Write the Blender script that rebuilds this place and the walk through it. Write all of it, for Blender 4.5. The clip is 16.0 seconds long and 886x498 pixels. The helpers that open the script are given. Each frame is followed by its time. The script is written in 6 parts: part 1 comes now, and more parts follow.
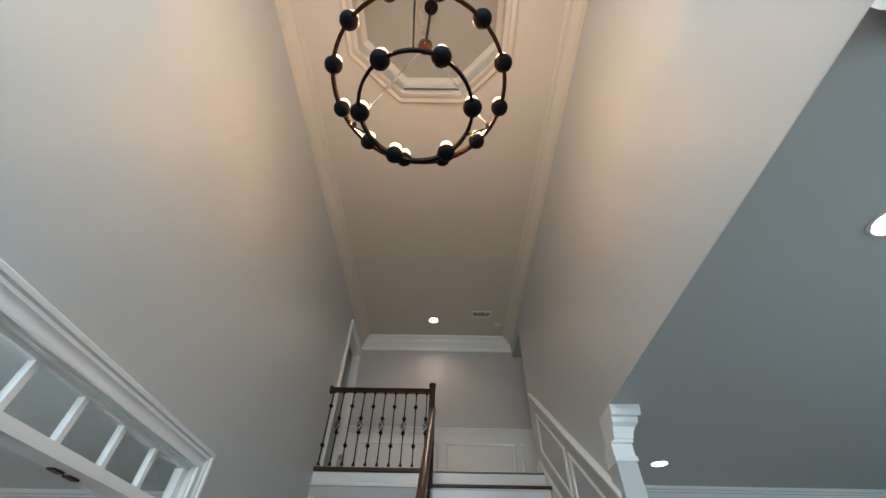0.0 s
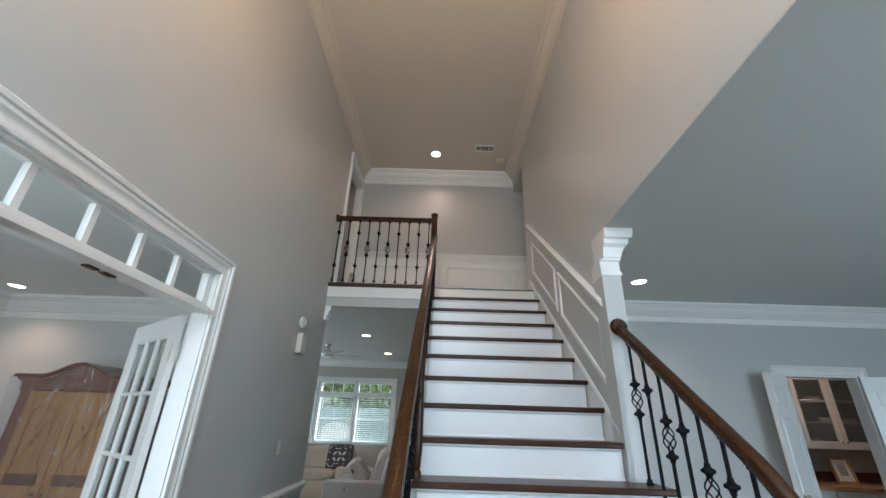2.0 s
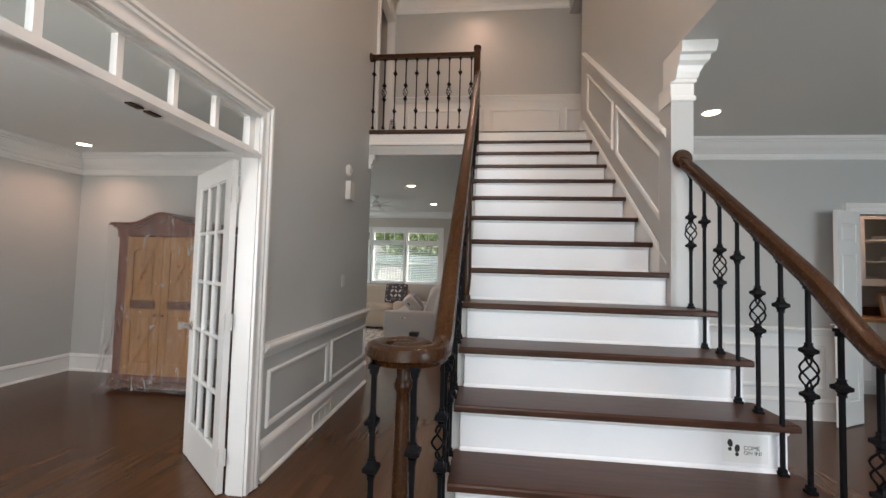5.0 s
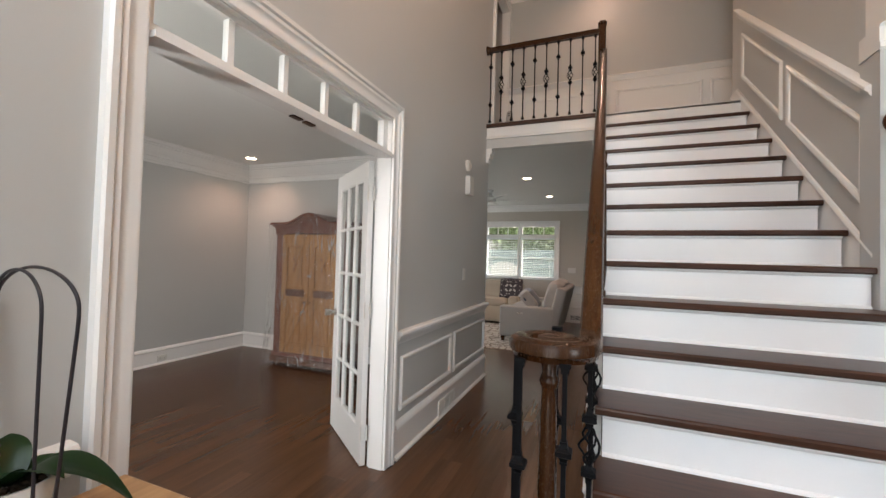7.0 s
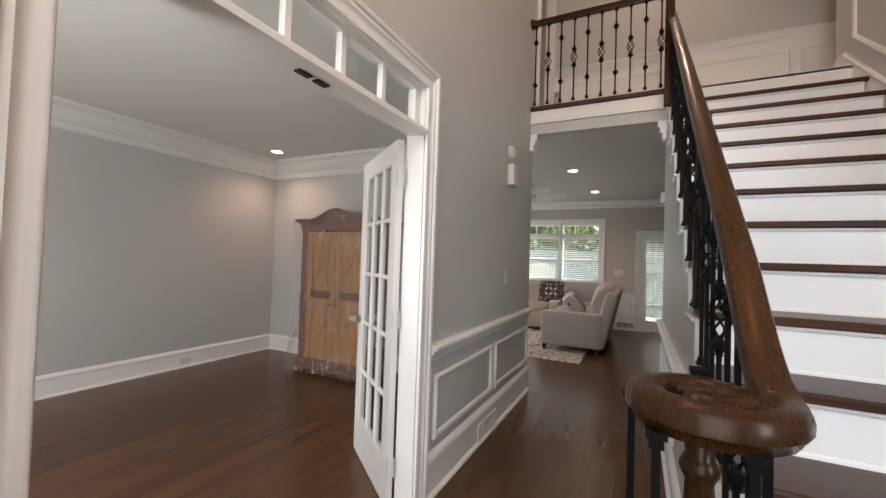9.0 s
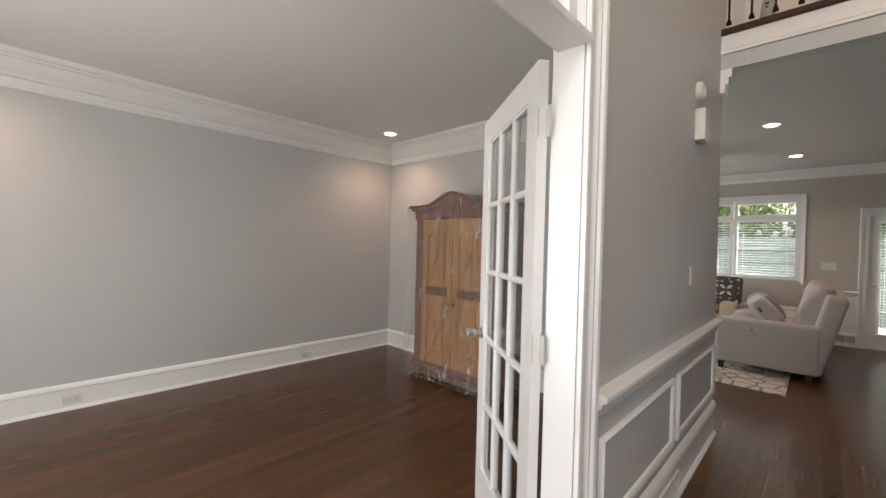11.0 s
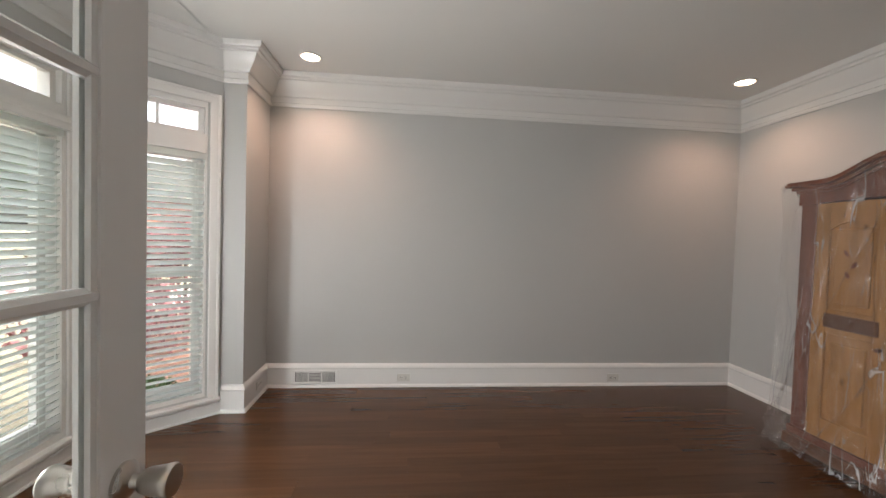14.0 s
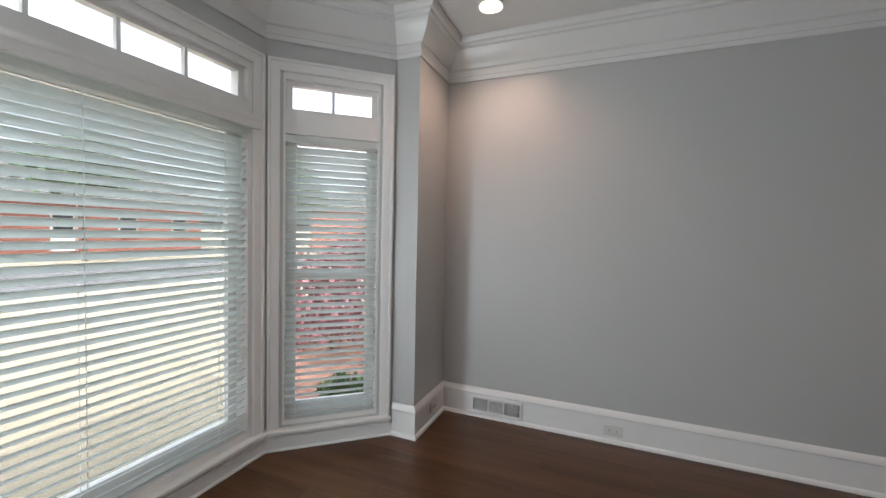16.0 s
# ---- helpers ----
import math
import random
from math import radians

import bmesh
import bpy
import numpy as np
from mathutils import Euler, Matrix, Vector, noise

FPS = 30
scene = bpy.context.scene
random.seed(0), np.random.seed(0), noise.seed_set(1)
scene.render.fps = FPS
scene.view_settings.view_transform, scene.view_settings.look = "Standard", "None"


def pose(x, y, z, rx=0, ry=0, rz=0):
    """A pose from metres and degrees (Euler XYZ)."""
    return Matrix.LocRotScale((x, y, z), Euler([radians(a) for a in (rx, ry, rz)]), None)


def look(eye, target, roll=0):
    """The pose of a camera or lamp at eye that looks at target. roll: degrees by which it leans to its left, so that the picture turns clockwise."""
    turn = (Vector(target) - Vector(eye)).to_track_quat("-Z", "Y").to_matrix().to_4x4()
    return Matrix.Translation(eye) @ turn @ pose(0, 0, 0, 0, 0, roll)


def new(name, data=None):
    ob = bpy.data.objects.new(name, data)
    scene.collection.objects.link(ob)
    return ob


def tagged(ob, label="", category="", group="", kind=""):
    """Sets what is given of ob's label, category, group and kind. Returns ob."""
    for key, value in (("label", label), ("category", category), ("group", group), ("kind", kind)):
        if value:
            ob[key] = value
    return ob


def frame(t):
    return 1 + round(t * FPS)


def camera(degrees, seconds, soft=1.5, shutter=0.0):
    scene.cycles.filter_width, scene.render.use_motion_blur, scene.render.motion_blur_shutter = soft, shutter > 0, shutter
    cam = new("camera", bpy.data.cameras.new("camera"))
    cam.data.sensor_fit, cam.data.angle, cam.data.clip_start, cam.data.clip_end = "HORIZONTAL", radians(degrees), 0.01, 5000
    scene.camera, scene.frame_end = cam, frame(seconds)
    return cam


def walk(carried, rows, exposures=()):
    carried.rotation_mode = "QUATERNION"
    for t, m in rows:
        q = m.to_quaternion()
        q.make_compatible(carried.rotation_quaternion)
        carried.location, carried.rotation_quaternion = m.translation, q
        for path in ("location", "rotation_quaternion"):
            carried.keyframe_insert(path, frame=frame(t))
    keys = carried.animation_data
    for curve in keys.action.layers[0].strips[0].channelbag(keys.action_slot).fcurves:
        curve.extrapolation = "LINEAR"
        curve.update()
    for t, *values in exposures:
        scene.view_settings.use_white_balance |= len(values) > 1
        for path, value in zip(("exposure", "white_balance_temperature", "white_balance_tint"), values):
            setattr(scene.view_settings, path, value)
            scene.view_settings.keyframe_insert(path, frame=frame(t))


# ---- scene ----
cam = camera(96.7, 16.0)
ROWS = [
    (0, (-0.012, 0.016, 1.56), (-0.031, 1.4, 3.004), 1.3),
    (0.5, (-0.003, 0.04, 1.553), (-0.026, 1.544, 2.871), 1.4),
    (1, (-0.007, 0.074, 1.53), (-0.033, 1.709, 2.682), 1.5),
    (1.5, (-0.01, 0.1, 1.509), (-0.028, 1.847, 2.482), 1.5),
    (2, (-0.015, 0.125, 1.492), (-0.027, 1.958, 2.289), 1.8),
    (2.5, (-0.006, 0.143, 1.485), (-0.016, 2.043, 2.111), 1.9),
    (3, (-0.011, 0.16, 1.46), (-0.016, 2.108, 1.913), 1.8),
    (3.5, (-0.012, 0.176, 1.436), (-0.01, 2.156, 1.721), 1.7),
    (6, (-0.077, 0.222, 1.391), (-0.595, 2.153, 1.45), 1.2),
    (6.5, (-0.107, 0.224, 1.387), (-0.782, 2.106, 1.436), 1.2),
    (7, (-0.141, 0.219, 1.383), (-0.886, 2.074, 1.434), 1.6),
    (7.5, (-0.186, 0.219, 1.389), (-0.937, 2.072, 1.442), 1.6),
    (8, (-0.248, 0.282, 1.382), (-1.013, 2.129, 1.438), 1.5),
    (10.5, (-0.708, 1.176, 1.365), (-1.938, 2.753, 1.366), 2.0),
    (11, (-0.875, 1.26, 1.382), (-2.258, 2.705, 1.361), 1.5),
    (11.5, (-1.029, 1.386, 1.371), (-2.666, 2.536, 1.327), 1.8),
    (12, (-1.188, 1.431, 1.342), (-3.023, 2.223, 1.279), 1.8),
    (12.5, (-1.28, 1.432, 1.342), (-3.21, 1.953, 1.259), 1.6),
    (13, (-1.303, 1.453, 1.347), (-3.269, 1.809, 1.264), 1.7),
    (13.5, (-1.381, 1.495, 1.344), (-3.364, 1.744, 1.282), 1.9),
    (14, (-1.601, 1.489, 1.356), (-3.591, 1.677, 1.296), 1.7),
    (14.5, (-1.827, 1.497, 1.323), (-3.825, 1.549, 1.247), 1.3),
    (15, (-2.034, 1.516, 1.346), (-4.027, 1.38, 1.248), 1.5),
    (15.5, (-2.214, 1.432, 1.341), (-4.18, 1.076, 1.237), 1.2),
    (16, (-2.39, 1.404, 1.328), (-4.24, 0.648, 1.252), 1.2),
]
walk(cam, [(t, look(eye, target, roll)) for t, eye, target, roll in ROWS],
     [(0.0, 1.72, 5600, 0), (0.5, 1.74, 5600, 0), (1.5, 1.98, 5600, 1), (3.5, 2.25, 6250, 9), (6.0, 2.2, 6750, 13), (8.0, 2.2, 6850, 14), (10.5, 2.4, 6850, 14),
      (12.0, 2.18, 6950, 15), (13.5, 2.14, 7000, 15), (14.5, 2.18, 6600, 13), (15.5, 1.93, 6300, 12), (16.0, 1.78, 6250, 12)])

# ---- world, sun, large lights ----
world = bpy.data.worlds.new("world")
scene.world = world
world.use_nodes = True
sky = world.node_tree.nodes.new("ShaderNodeTexSky")
sky.sky_type, sky.sun_disc = "NISHITA", False
sky.sun_elevation, sky.sun_rotation = radians(52), radians(70)
sky.air_density, sky.dust_density, sky.ozone_density = 1.0, 6.0, 1.0
# a bright haze takes most of the blue out of the sky
haze = world.node_tree.nodes.new("ShaderNodeHueSaturation")
haze.inputs["Saturation"].default_value, haze.inputs["Value"].default_value = 0.3, 1.25
world.node_tree.links.new(sky.outputs["Color"], haze.inputs["Color"])
world.node_tree.links.new(haze.outputs["Color"], world.node_tree.nodes["Background"].inputs["Color"])
world.node_tree.nodes["Background"].inputs["Strength"].default_value = 0.15


def lamp(name, kind, m, energy, color, size=0.1, size_y=None, spot=None, blend=0.6):
    d = bpy.data.lights.new(name, kind)
    d.energy, d.color = energy, color
    if kind == "AREA":
        d.size = size
        if size_y:
            d.shape, d.size_y = "RECTANGLE", size_y
    elif kind == "SUN":
        d.angle = size
    else:
        d.shadow_soft_size = size
    if spot:
        d.spot_size, d.spot_blend = radians(spot), blend
    ob = new(name, d)
    ob.matrix_world = m
    return ob


# afternoon sun from the right of the house, behind the roof for the bay windows
lamp("sun", "SUN", look((0, 0, 0), (-0.58, -0.21, -0.79)), 1.2, (1.0, 0.95, 0.88), radians(0.6))
# the tall entry window above the front door, behind the walk's start
DAY = (0.74, 0.90, 1.0)
SKYLIGHT = (0.92, 0.97, 1.0)
WARM = (1.0, 0.64, 0.48)
lamp("entry_window_light", "AREA", look((-0.17, -1.08, 3.8), (-0.17, 3, 1.8)), 15, (0.66, 0.87, 1.0), 1.7, 1.5)
# added low fill lamp for the stairs, in an assumed front door opening
lamp("entry_fill_light", "AREA", look((-0.17, -1.08, 1.2), (-0.17, 3, 1.2)), 2.6, DAY, 1.3, 1.7)

# added fill lamp for the dining room; its front opening is unseen
lamp("dining_fill_light", "AREA", look((3.4, -1.08, 1.5), (3.4, 3, 1.2)), 19, DAY, 1.9, 1.6)
# added fill lamp in an unseen side opening of the living room
lamp("living_fill_light", "AREA", look((-5.06, 7.3, 1.5), (0, 7.3, 1.0)), 11, DAY, 2.2, 1.5)

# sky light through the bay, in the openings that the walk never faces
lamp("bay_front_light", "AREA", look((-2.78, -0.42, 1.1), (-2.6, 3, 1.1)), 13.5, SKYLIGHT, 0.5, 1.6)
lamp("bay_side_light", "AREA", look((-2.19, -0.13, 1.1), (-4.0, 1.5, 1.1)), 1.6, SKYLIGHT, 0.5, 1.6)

# ---- materials ----


def nodes_of(name):
    m = bpy.data.materials.new(name)
    m.use_nodes = True
    nt = m.node_tree
    return m, nt, nt.nodes["Principled BSDF"]


def paint(name, color, rough=0.5, vary=0.06, scale=3.0, grain=180.0, bump=0.03, metal=0.0, stretch=(1, 1, 1), spread=0.05, spec=0.5):
    """A surface with broad variation, fine grain and fine relief."""
    m, nt, b = nodes_of(name)
    L = nt.links.new
    tc = nt.nodes.new("ShaderNodeTexCoord")
    mp = nt.nodes.new("ShaderNodeMapping")
    mp.inputs["Scale"].default_value = stretch
    L(tc.outputs["Object"], mp.inputs["Vector"])
    n1, n2 = nt.nodes.new("ShaderNodeTexNoise"), nt.nodes.new("ShaderNodeTexNoise")
    n1.inputs["Scale"].default_value, n2.inputs["Scale"].default_value = scale, grain
    n1.inputs["Detail"].default_value = 4
    for n in (n1, n2):
        L(mp.outputs["Vector"], n.inputs["Vector"])
    ramp = nt.nodes.new("ShaderNodeMix")
    ramp.data_type = "RGBA"
    ramp.inputs["A"].default_value = (*[c * (1 - vary) for c in color], 1)
    ramp.inputs["B"].default_value = (*[min(1, c * (1 + vary)) for c in color], 1)
    fac = nt.nodes.new("ShaderNodeMath")
    fac.operation = "MULTIPLY_ADD"
    fac.inputs[1].default_value = 0.3
    L(n2.outputs["Fac"], fac.inputs[0])
    half = nt.nodes.new("ShaderNodeMath")
    half.operation = "MULTIPLY"
    half.inputs[1].default_value = 0.7
    L(n1.outputs["Fac"], half.inputs[0])
    L(half.outputs[0], fac.inputs[2])
    L(fac.outputs[0], ramp.inputs["Factor"])
    L(ramp.outputs["Result"], b.inputs["Base Color"])
    rg = nt.nodes.new("ShaderNodeMapRange")
    rg.inputs["To Min"].default_value, rg.inputs["To Max"].default_value = max(0.02, rough - spread), min(1, rough + spread)
    L(n1.outputs["Fac"], rg.inputs["Value"])
    L(rg.outputs["Result"], b.inputs["Roughness"])
    b.inputs["Metallic"].default_value = metal
    b.inputs["Specular IOR Level"].default_value = spec
    if bump:
        bp = nt.nodes.new("ShaderNodeBump")
        bp.inputs["Strength"].default_value, bp.inputs["Distance"].default_value = bump, 0.004
        L(n2.outputs["Fac"], bp.inputs["Height"])
        L(bp.outputs["Normal"], b.inputs["Normal"])
    return m


def wood(name, dark, light, rough=0.3, along=(1, 14, 14), scale=3.0, bump=0.05, random=0.0, knots=0.0, spec=0.5, spread=0.06):
    """Stained wood: long streaks of grain, a second finer streak, and a tint for each board."""
    m, nt, b = nodes_of(name)
    L = nt.links.new
    tc = nt.nodes.new("ShaderNodeTexCoord")
    oi = nt.nodes.new("ShaderNodeObjectInfo")
    geo = nt.nodes.new("ShaderNodeNewGeometry")
    rnd = nt.nodes.new("ShaderNodeMath")
    rnd.operation = "ADD"
    L(oi.outputs["Random"], rnd.inputs[0])
    L(geo.outputs["Random Per Island"], rnd.inputs[1])
    shift = nt.nodes.new("ShaderNodeVectorMath")
    shift.operation = "ADD"
    sc = nt.nodes.new("ShaderNodeVectorMath")
    sc.operation = "SCALE"
    sc.inputs[0].default_value = (17, 31, 23)
    L(rnd.outputs[0], sc.inputs["Scale"])
    L(tc.outputs["Object"], shift.inputs[0])
    if random:
        L(sc.outputs[0], shift.inputs[1])
    mp = nt.nodes.new("ShaderNodeMapping")
    mp.inputs["Scale"].default_value = along
    L(shift.outputs[0], mp.inputs["Vector"])
    n1, n2 = nt.nodes.new("ShaderNodeTexNoise"), nt.nodes.new("ShaderNodeTexNoise")
    n1.inputs["Scale"].default_value, n1.inputs["Detail"].default_value, n1.inputs["Distortion"].default_value = scale, 5, 0.8
    n2.inputs["Scale"].default_value, n2.inputs["Detail"].default_value = scale * 6, 3
    L(mp.outputs[0], n1.inputs["Vector"])
    L(mp.outputs[0], n2.inputs["Vector"])
    mix = nt.nodes.new("ShaderNodeMix")
    mix.data_type = "RGBA"
    mix.inputs["A"].default_value, mix.inputs["B"].default_value = (*dark, 1), (*light, 1)
    rr = nt.nodes.new("ShaderNodeMapRange")
    rr.inputs["From Min"].default_value, rr.inputs["From Max"].default_value = 0.3, 0.7
    L(n1.outputs["Fac"], rr.inputs["Value"])
    L(rr.outputs["Result"], mix.inputs["Factor"])
    hsv = nt.nodes.new("ShaderNodeHueSaturation")
    L(mix.outputs["Result"], hsv.inputs["Color"])
    fr = nt.nodes.new("ShaderNodeMath")
    fr.operation = "FRACT"
    L(rnd.outputs[0], fr.inputs[0])
    v = nt.nodes.new("ShaderNodeMapRange")
    v.inputs["To Min"].default_value, v.inputs["To Max"].default_value = 1 - random, 1 + random
    L(fr.outputs[0], v.inputs["Value"])
    L(v.outputs["Result"], hsv.inputs["Value"])
    out = hsv.outputs["Color"]
    b.inputs["Specular IOR Level"].default_value = spec
    if knots:
        vo = nt.nodes.new("ShaderNodeTexVoronoi")
        vo.inputs["Scale"].default_value = 5.0
        mk = nt.nodes.new("ShaderNodeMapping")
        mk.inputs["Scale"].default_value = (1.3, 1.0, 0.8)
        L(tc.outputs["Object"], mk.inputs["Vector"])
        L(mk.outputs[0], vo.inputs["Vector"])
        kr = nt.nodes.new("ShaderNodeMapRange")
        kr.inputs["From Min"].default_value, kr.inputs["From Max"].default_value = 0.02, 0.13
        kr.inputs["To Min"].default_value, kr.inputs["To Max"].default_value = knots, 0.0
        L(vo.outputs["Distance"], kr.inputs["Value"])
        km = nt.nodes.new("ShaderNodeMix")
        km.data_type = "RGBA"
        km.inputs["B"].default_value = (*[c * 0.35 for c in dark], 1)
        L(kr.outputs["Result"], km.inputs["Factor"])
        L(out, km.inputs["A"])
        out = km.outputs["Result"]
    L(out, b.inputs["Base Color"])
    rg = nt.nodes.new("ShaderNodeMapRange")
    rg.inputs["To Min"].default_value, rg.inputs["To Max"].default_value = rough - spread, rough + spread
    L(n2.outputs["Fac"], rg.inputs["Value"])
    L(rg.outputs["Result"], b.inputs["Roughness"])
    bp = nt.nodes.new("ShaderNodeBump")
    bp.inputs["Strength"].default_value, bp.inputs["Distance"].default_value = bump, 0.003
    L(n2.outputs["Fac"], bp.inputs["Height"])
    L(bp.outputs["Normal"], b.inputs["Normal"])
    return m


def glowing(name, color, strength):
    m, nt, b = nodes_of(name)
    b.inputs["Base Color"].default_value = (0.9, 0.9, 0.9, 1)
    b.inputs["Emission Color"].default_value = (*color, 1)
    b.inputs["Emission Strength"].default_value = strength
    return m


def clear(name, tint=(1, 1, 1), gloss=0.03, wrinkle=0.0, haze=0.0, base=0.03, crease_glint=0.0):
    """A thin clear sheet: what lies behind it, with a reflection that grows at a slant."""
    m, nt, b = nodes_of(name)
    L = nt.links.new
    nt.nodes.remove(b)
    out = nt.nodes["Material Output"]
    tr, gl, mx, fr = (nt.nodes.new("ShaderNode" + k) for k in ("BsdfTransparent", "BsdfGlossy", "MixShader", "LayerWeight"))
    tr.inputs["Color"].default_value = (*tint, 1)
    gl.inputs["Roughness"].default_value = gloss
    fr.inputs["Blend"].default_value = 0.5
    if wrinkle:
        tc = nt.nodes.new("ShaderNodeTexCoord")
        n = nt.nodes.new("ShaderNodeTexNoise")
        n.inputs["Scale"].default_value, n.inputs["Detail"].default_value, n.inputs["Distortion"].default_value = 7.0, 5, 1.5
        L(tc.outputs["Object"], n.inputs["Vector"])
        bp = nt.nodes.new("ShaderNodeBump")
        bp.inputs["Strength"].default_value, bp.inputs["Distance"].default_value = wrinkle, 0.03
        L(n.outputs["Fac"], bp.inputs["Height"])
        L(bp.outputs["Normal"], gl.inputs["Normal"])
        L(bp.outputs["Normal"], fr.inputs["Normal"])
    pw, ma = nt.nodes.new("ShaderNodeMath"), nt.nodes.new("ShaderNodeMath")
    pw.operation, ma.operation = "POWER", "MULTIPLY_ADD"
    pw.inputs[1].default_value = 5.0
    ma.inputs[1].default_value, ma.inputs[2].default_value = 0.85, base
    L(fr.outputs["Facing"], pw.inputs[0])
    L(pw.outputs[0], ma.inputs[0])
    L(ma.outputs[0], mx.inputs[0])
    L(tr.outputs[0], mx.inputs[1])
    L(gl.outputs[0], mx.inputs[2])
    last = mx.outputs[0]
    if haze:
        df, m2 = nt.nodes.new("ShaderNodeBsdfDiffuse"), nt.nodes.new("ShaderNodeMixShader")
        df.inputs["Color"].default_value = (0.85, 0.85, 0.85, 1)
        m2.inputs[0].default_value = haze
        if crease_glint:   # whitened folds that also carry painted glints, thin, in two slants
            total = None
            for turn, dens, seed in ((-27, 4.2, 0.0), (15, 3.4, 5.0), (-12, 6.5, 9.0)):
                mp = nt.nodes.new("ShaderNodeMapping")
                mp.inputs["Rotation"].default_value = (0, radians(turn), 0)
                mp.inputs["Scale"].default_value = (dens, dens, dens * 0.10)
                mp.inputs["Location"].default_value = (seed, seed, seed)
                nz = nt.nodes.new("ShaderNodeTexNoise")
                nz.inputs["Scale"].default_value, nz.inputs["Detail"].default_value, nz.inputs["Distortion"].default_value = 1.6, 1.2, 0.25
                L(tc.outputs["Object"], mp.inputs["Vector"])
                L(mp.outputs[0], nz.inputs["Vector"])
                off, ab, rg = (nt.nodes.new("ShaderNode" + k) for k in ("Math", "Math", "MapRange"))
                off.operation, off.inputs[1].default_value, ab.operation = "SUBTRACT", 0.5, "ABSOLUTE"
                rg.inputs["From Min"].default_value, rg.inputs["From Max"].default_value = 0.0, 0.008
                rg.inputs["To Min"].default_value, rg.inputs["To Max"].default_value = crease_glint, 0.0
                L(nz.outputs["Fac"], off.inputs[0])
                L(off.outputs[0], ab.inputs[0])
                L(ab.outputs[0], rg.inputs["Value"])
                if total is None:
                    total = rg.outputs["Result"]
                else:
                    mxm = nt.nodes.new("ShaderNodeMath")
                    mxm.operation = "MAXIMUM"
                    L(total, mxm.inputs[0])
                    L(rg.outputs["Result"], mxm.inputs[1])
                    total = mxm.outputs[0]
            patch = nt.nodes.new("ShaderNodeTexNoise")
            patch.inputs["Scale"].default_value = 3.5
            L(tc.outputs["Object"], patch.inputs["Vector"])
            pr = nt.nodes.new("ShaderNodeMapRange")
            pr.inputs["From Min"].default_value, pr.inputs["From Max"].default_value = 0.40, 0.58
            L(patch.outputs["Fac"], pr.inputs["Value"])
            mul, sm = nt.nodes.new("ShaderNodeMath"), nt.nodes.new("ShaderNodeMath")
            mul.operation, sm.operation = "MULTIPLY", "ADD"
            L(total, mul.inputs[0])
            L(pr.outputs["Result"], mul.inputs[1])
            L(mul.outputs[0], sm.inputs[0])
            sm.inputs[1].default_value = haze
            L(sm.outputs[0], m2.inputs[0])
        L(last, m2.inputs[1])
        L(df.outputs[0], m2.inputs[2])
        last = m2.outputs[0]
    L(last, out.inputs["Surface"])
    return m


WALL = paint("wall_paint", (0.492, 0.495, 0.483), 0.42, 0.025, 1.5, 260, 0.05)
# tray panel, darker than the ceiling round it
TRAY_TAUPE = paint("taupe_tray", (0.36, 0.345, 0.30), 0.6, 0.02, 1.2, 220, 0.04)
SCEIL = paint("study_ceiling_paint", (0.70, 0.70, 0.675), 0.6, 0.02, 1.2, 220, 0.04)
# entry ceiling tinted warm, with the chandelier's glow put into the colour
ECEIL = paint("warmed_ceiling_paint", (0.64, 0.58, 0.49), 0.6, 0.02, 1.2, 220, 0.04)
CEIL = paint("ceiling_paint", (0.60, 0.60, 0.575), 0.6, 0.02, 1.2, 220, 0.04)
# trim white darkened to stand in for the shade on the study crown
CROWN_DIM = paint("dimmed_trim_paint", (0.72, 0.715, 0.695), 0.22, 0.015, 5, 120, 0.0, spread=0.02)
TRIM = paint("white_trim_paint", (0.80, 0.79, 0.77), 0.25, 0.015, 5, 120, 0.0, spread=0.02)
RISER = paint("riser_paint", (0.82, 0.82, 0.83), 0.3, 0.03, 6, 150, 0.01, spread=0.03)
FLOOR = wood("floor_wood", (0.078, 0.0345, 0.0158), (0.104, 0.0470, 0.0220), 0.25, (9, 0.6, 9), 2.6, 0.008, 0.17, 0.0, 0.36, 0.03)
SUBFLOOR = paint("subfloor", (0.012, 0.008, 0.006), 0.8)
TREAD = wood("tread_wood", (0.034, 0.0130, 0.0070), (0.068, 0.0265, 0.0140), 0.36, (1, 12, 12), 3.0, 0.04, 0.12, 0.0, 0.28)
RAIL = wood("rail_wood", (0.030, 0.0115, 0.0042), (0.054, 0.0210, 0.0072), 0.26, (22, 3, 3), 5.0, 0.03, spec=0.32)
IRON = paint("wrought_iron", (0.006, 0.006, 0.007), 0.55, 0.2, 20, 300, 0.05, spec=0.08)
STEEL = paint("satin_nickel", (0.55, 0.52, 0.48), 0.28, 0.04, 10, 200, 0.01, 1.0)
GLASS = clear("window_glass", (0.97, 0.985, 0.98))
PLASTIC = paint("white_plastic", (0.64, 0.62, 0.58), 0.4, 0.02)
DARK = paint("dark_slot", (0.02, 0.02, 0.02), 0.7)
PINE = wood("armoire_pine", (0.26, 0.120, 0.034), (0.42, 0.205, 0.068), 0.38, (10, 10, 1), 1.6, 0.05, 0.0, 0.75)
ARMBROWN = wood("armoire_red_stain", (0.115, 0.038, 0.022), (0.20, 0.070, 0.040), 0.4, (8, 8, 1), 2.0, 0.05)
ARMDARK = wood("armoire_dark_stain", (0.085, 0.034, 0.016), (0.16, 0.066, 0.030), 0.4, (1, 8, 8), 2.0, 0.05)
# glints along the film's folds are painted in as whitish lines
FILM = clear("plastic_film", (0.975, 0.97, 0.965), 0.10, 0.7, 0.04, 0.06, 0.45)
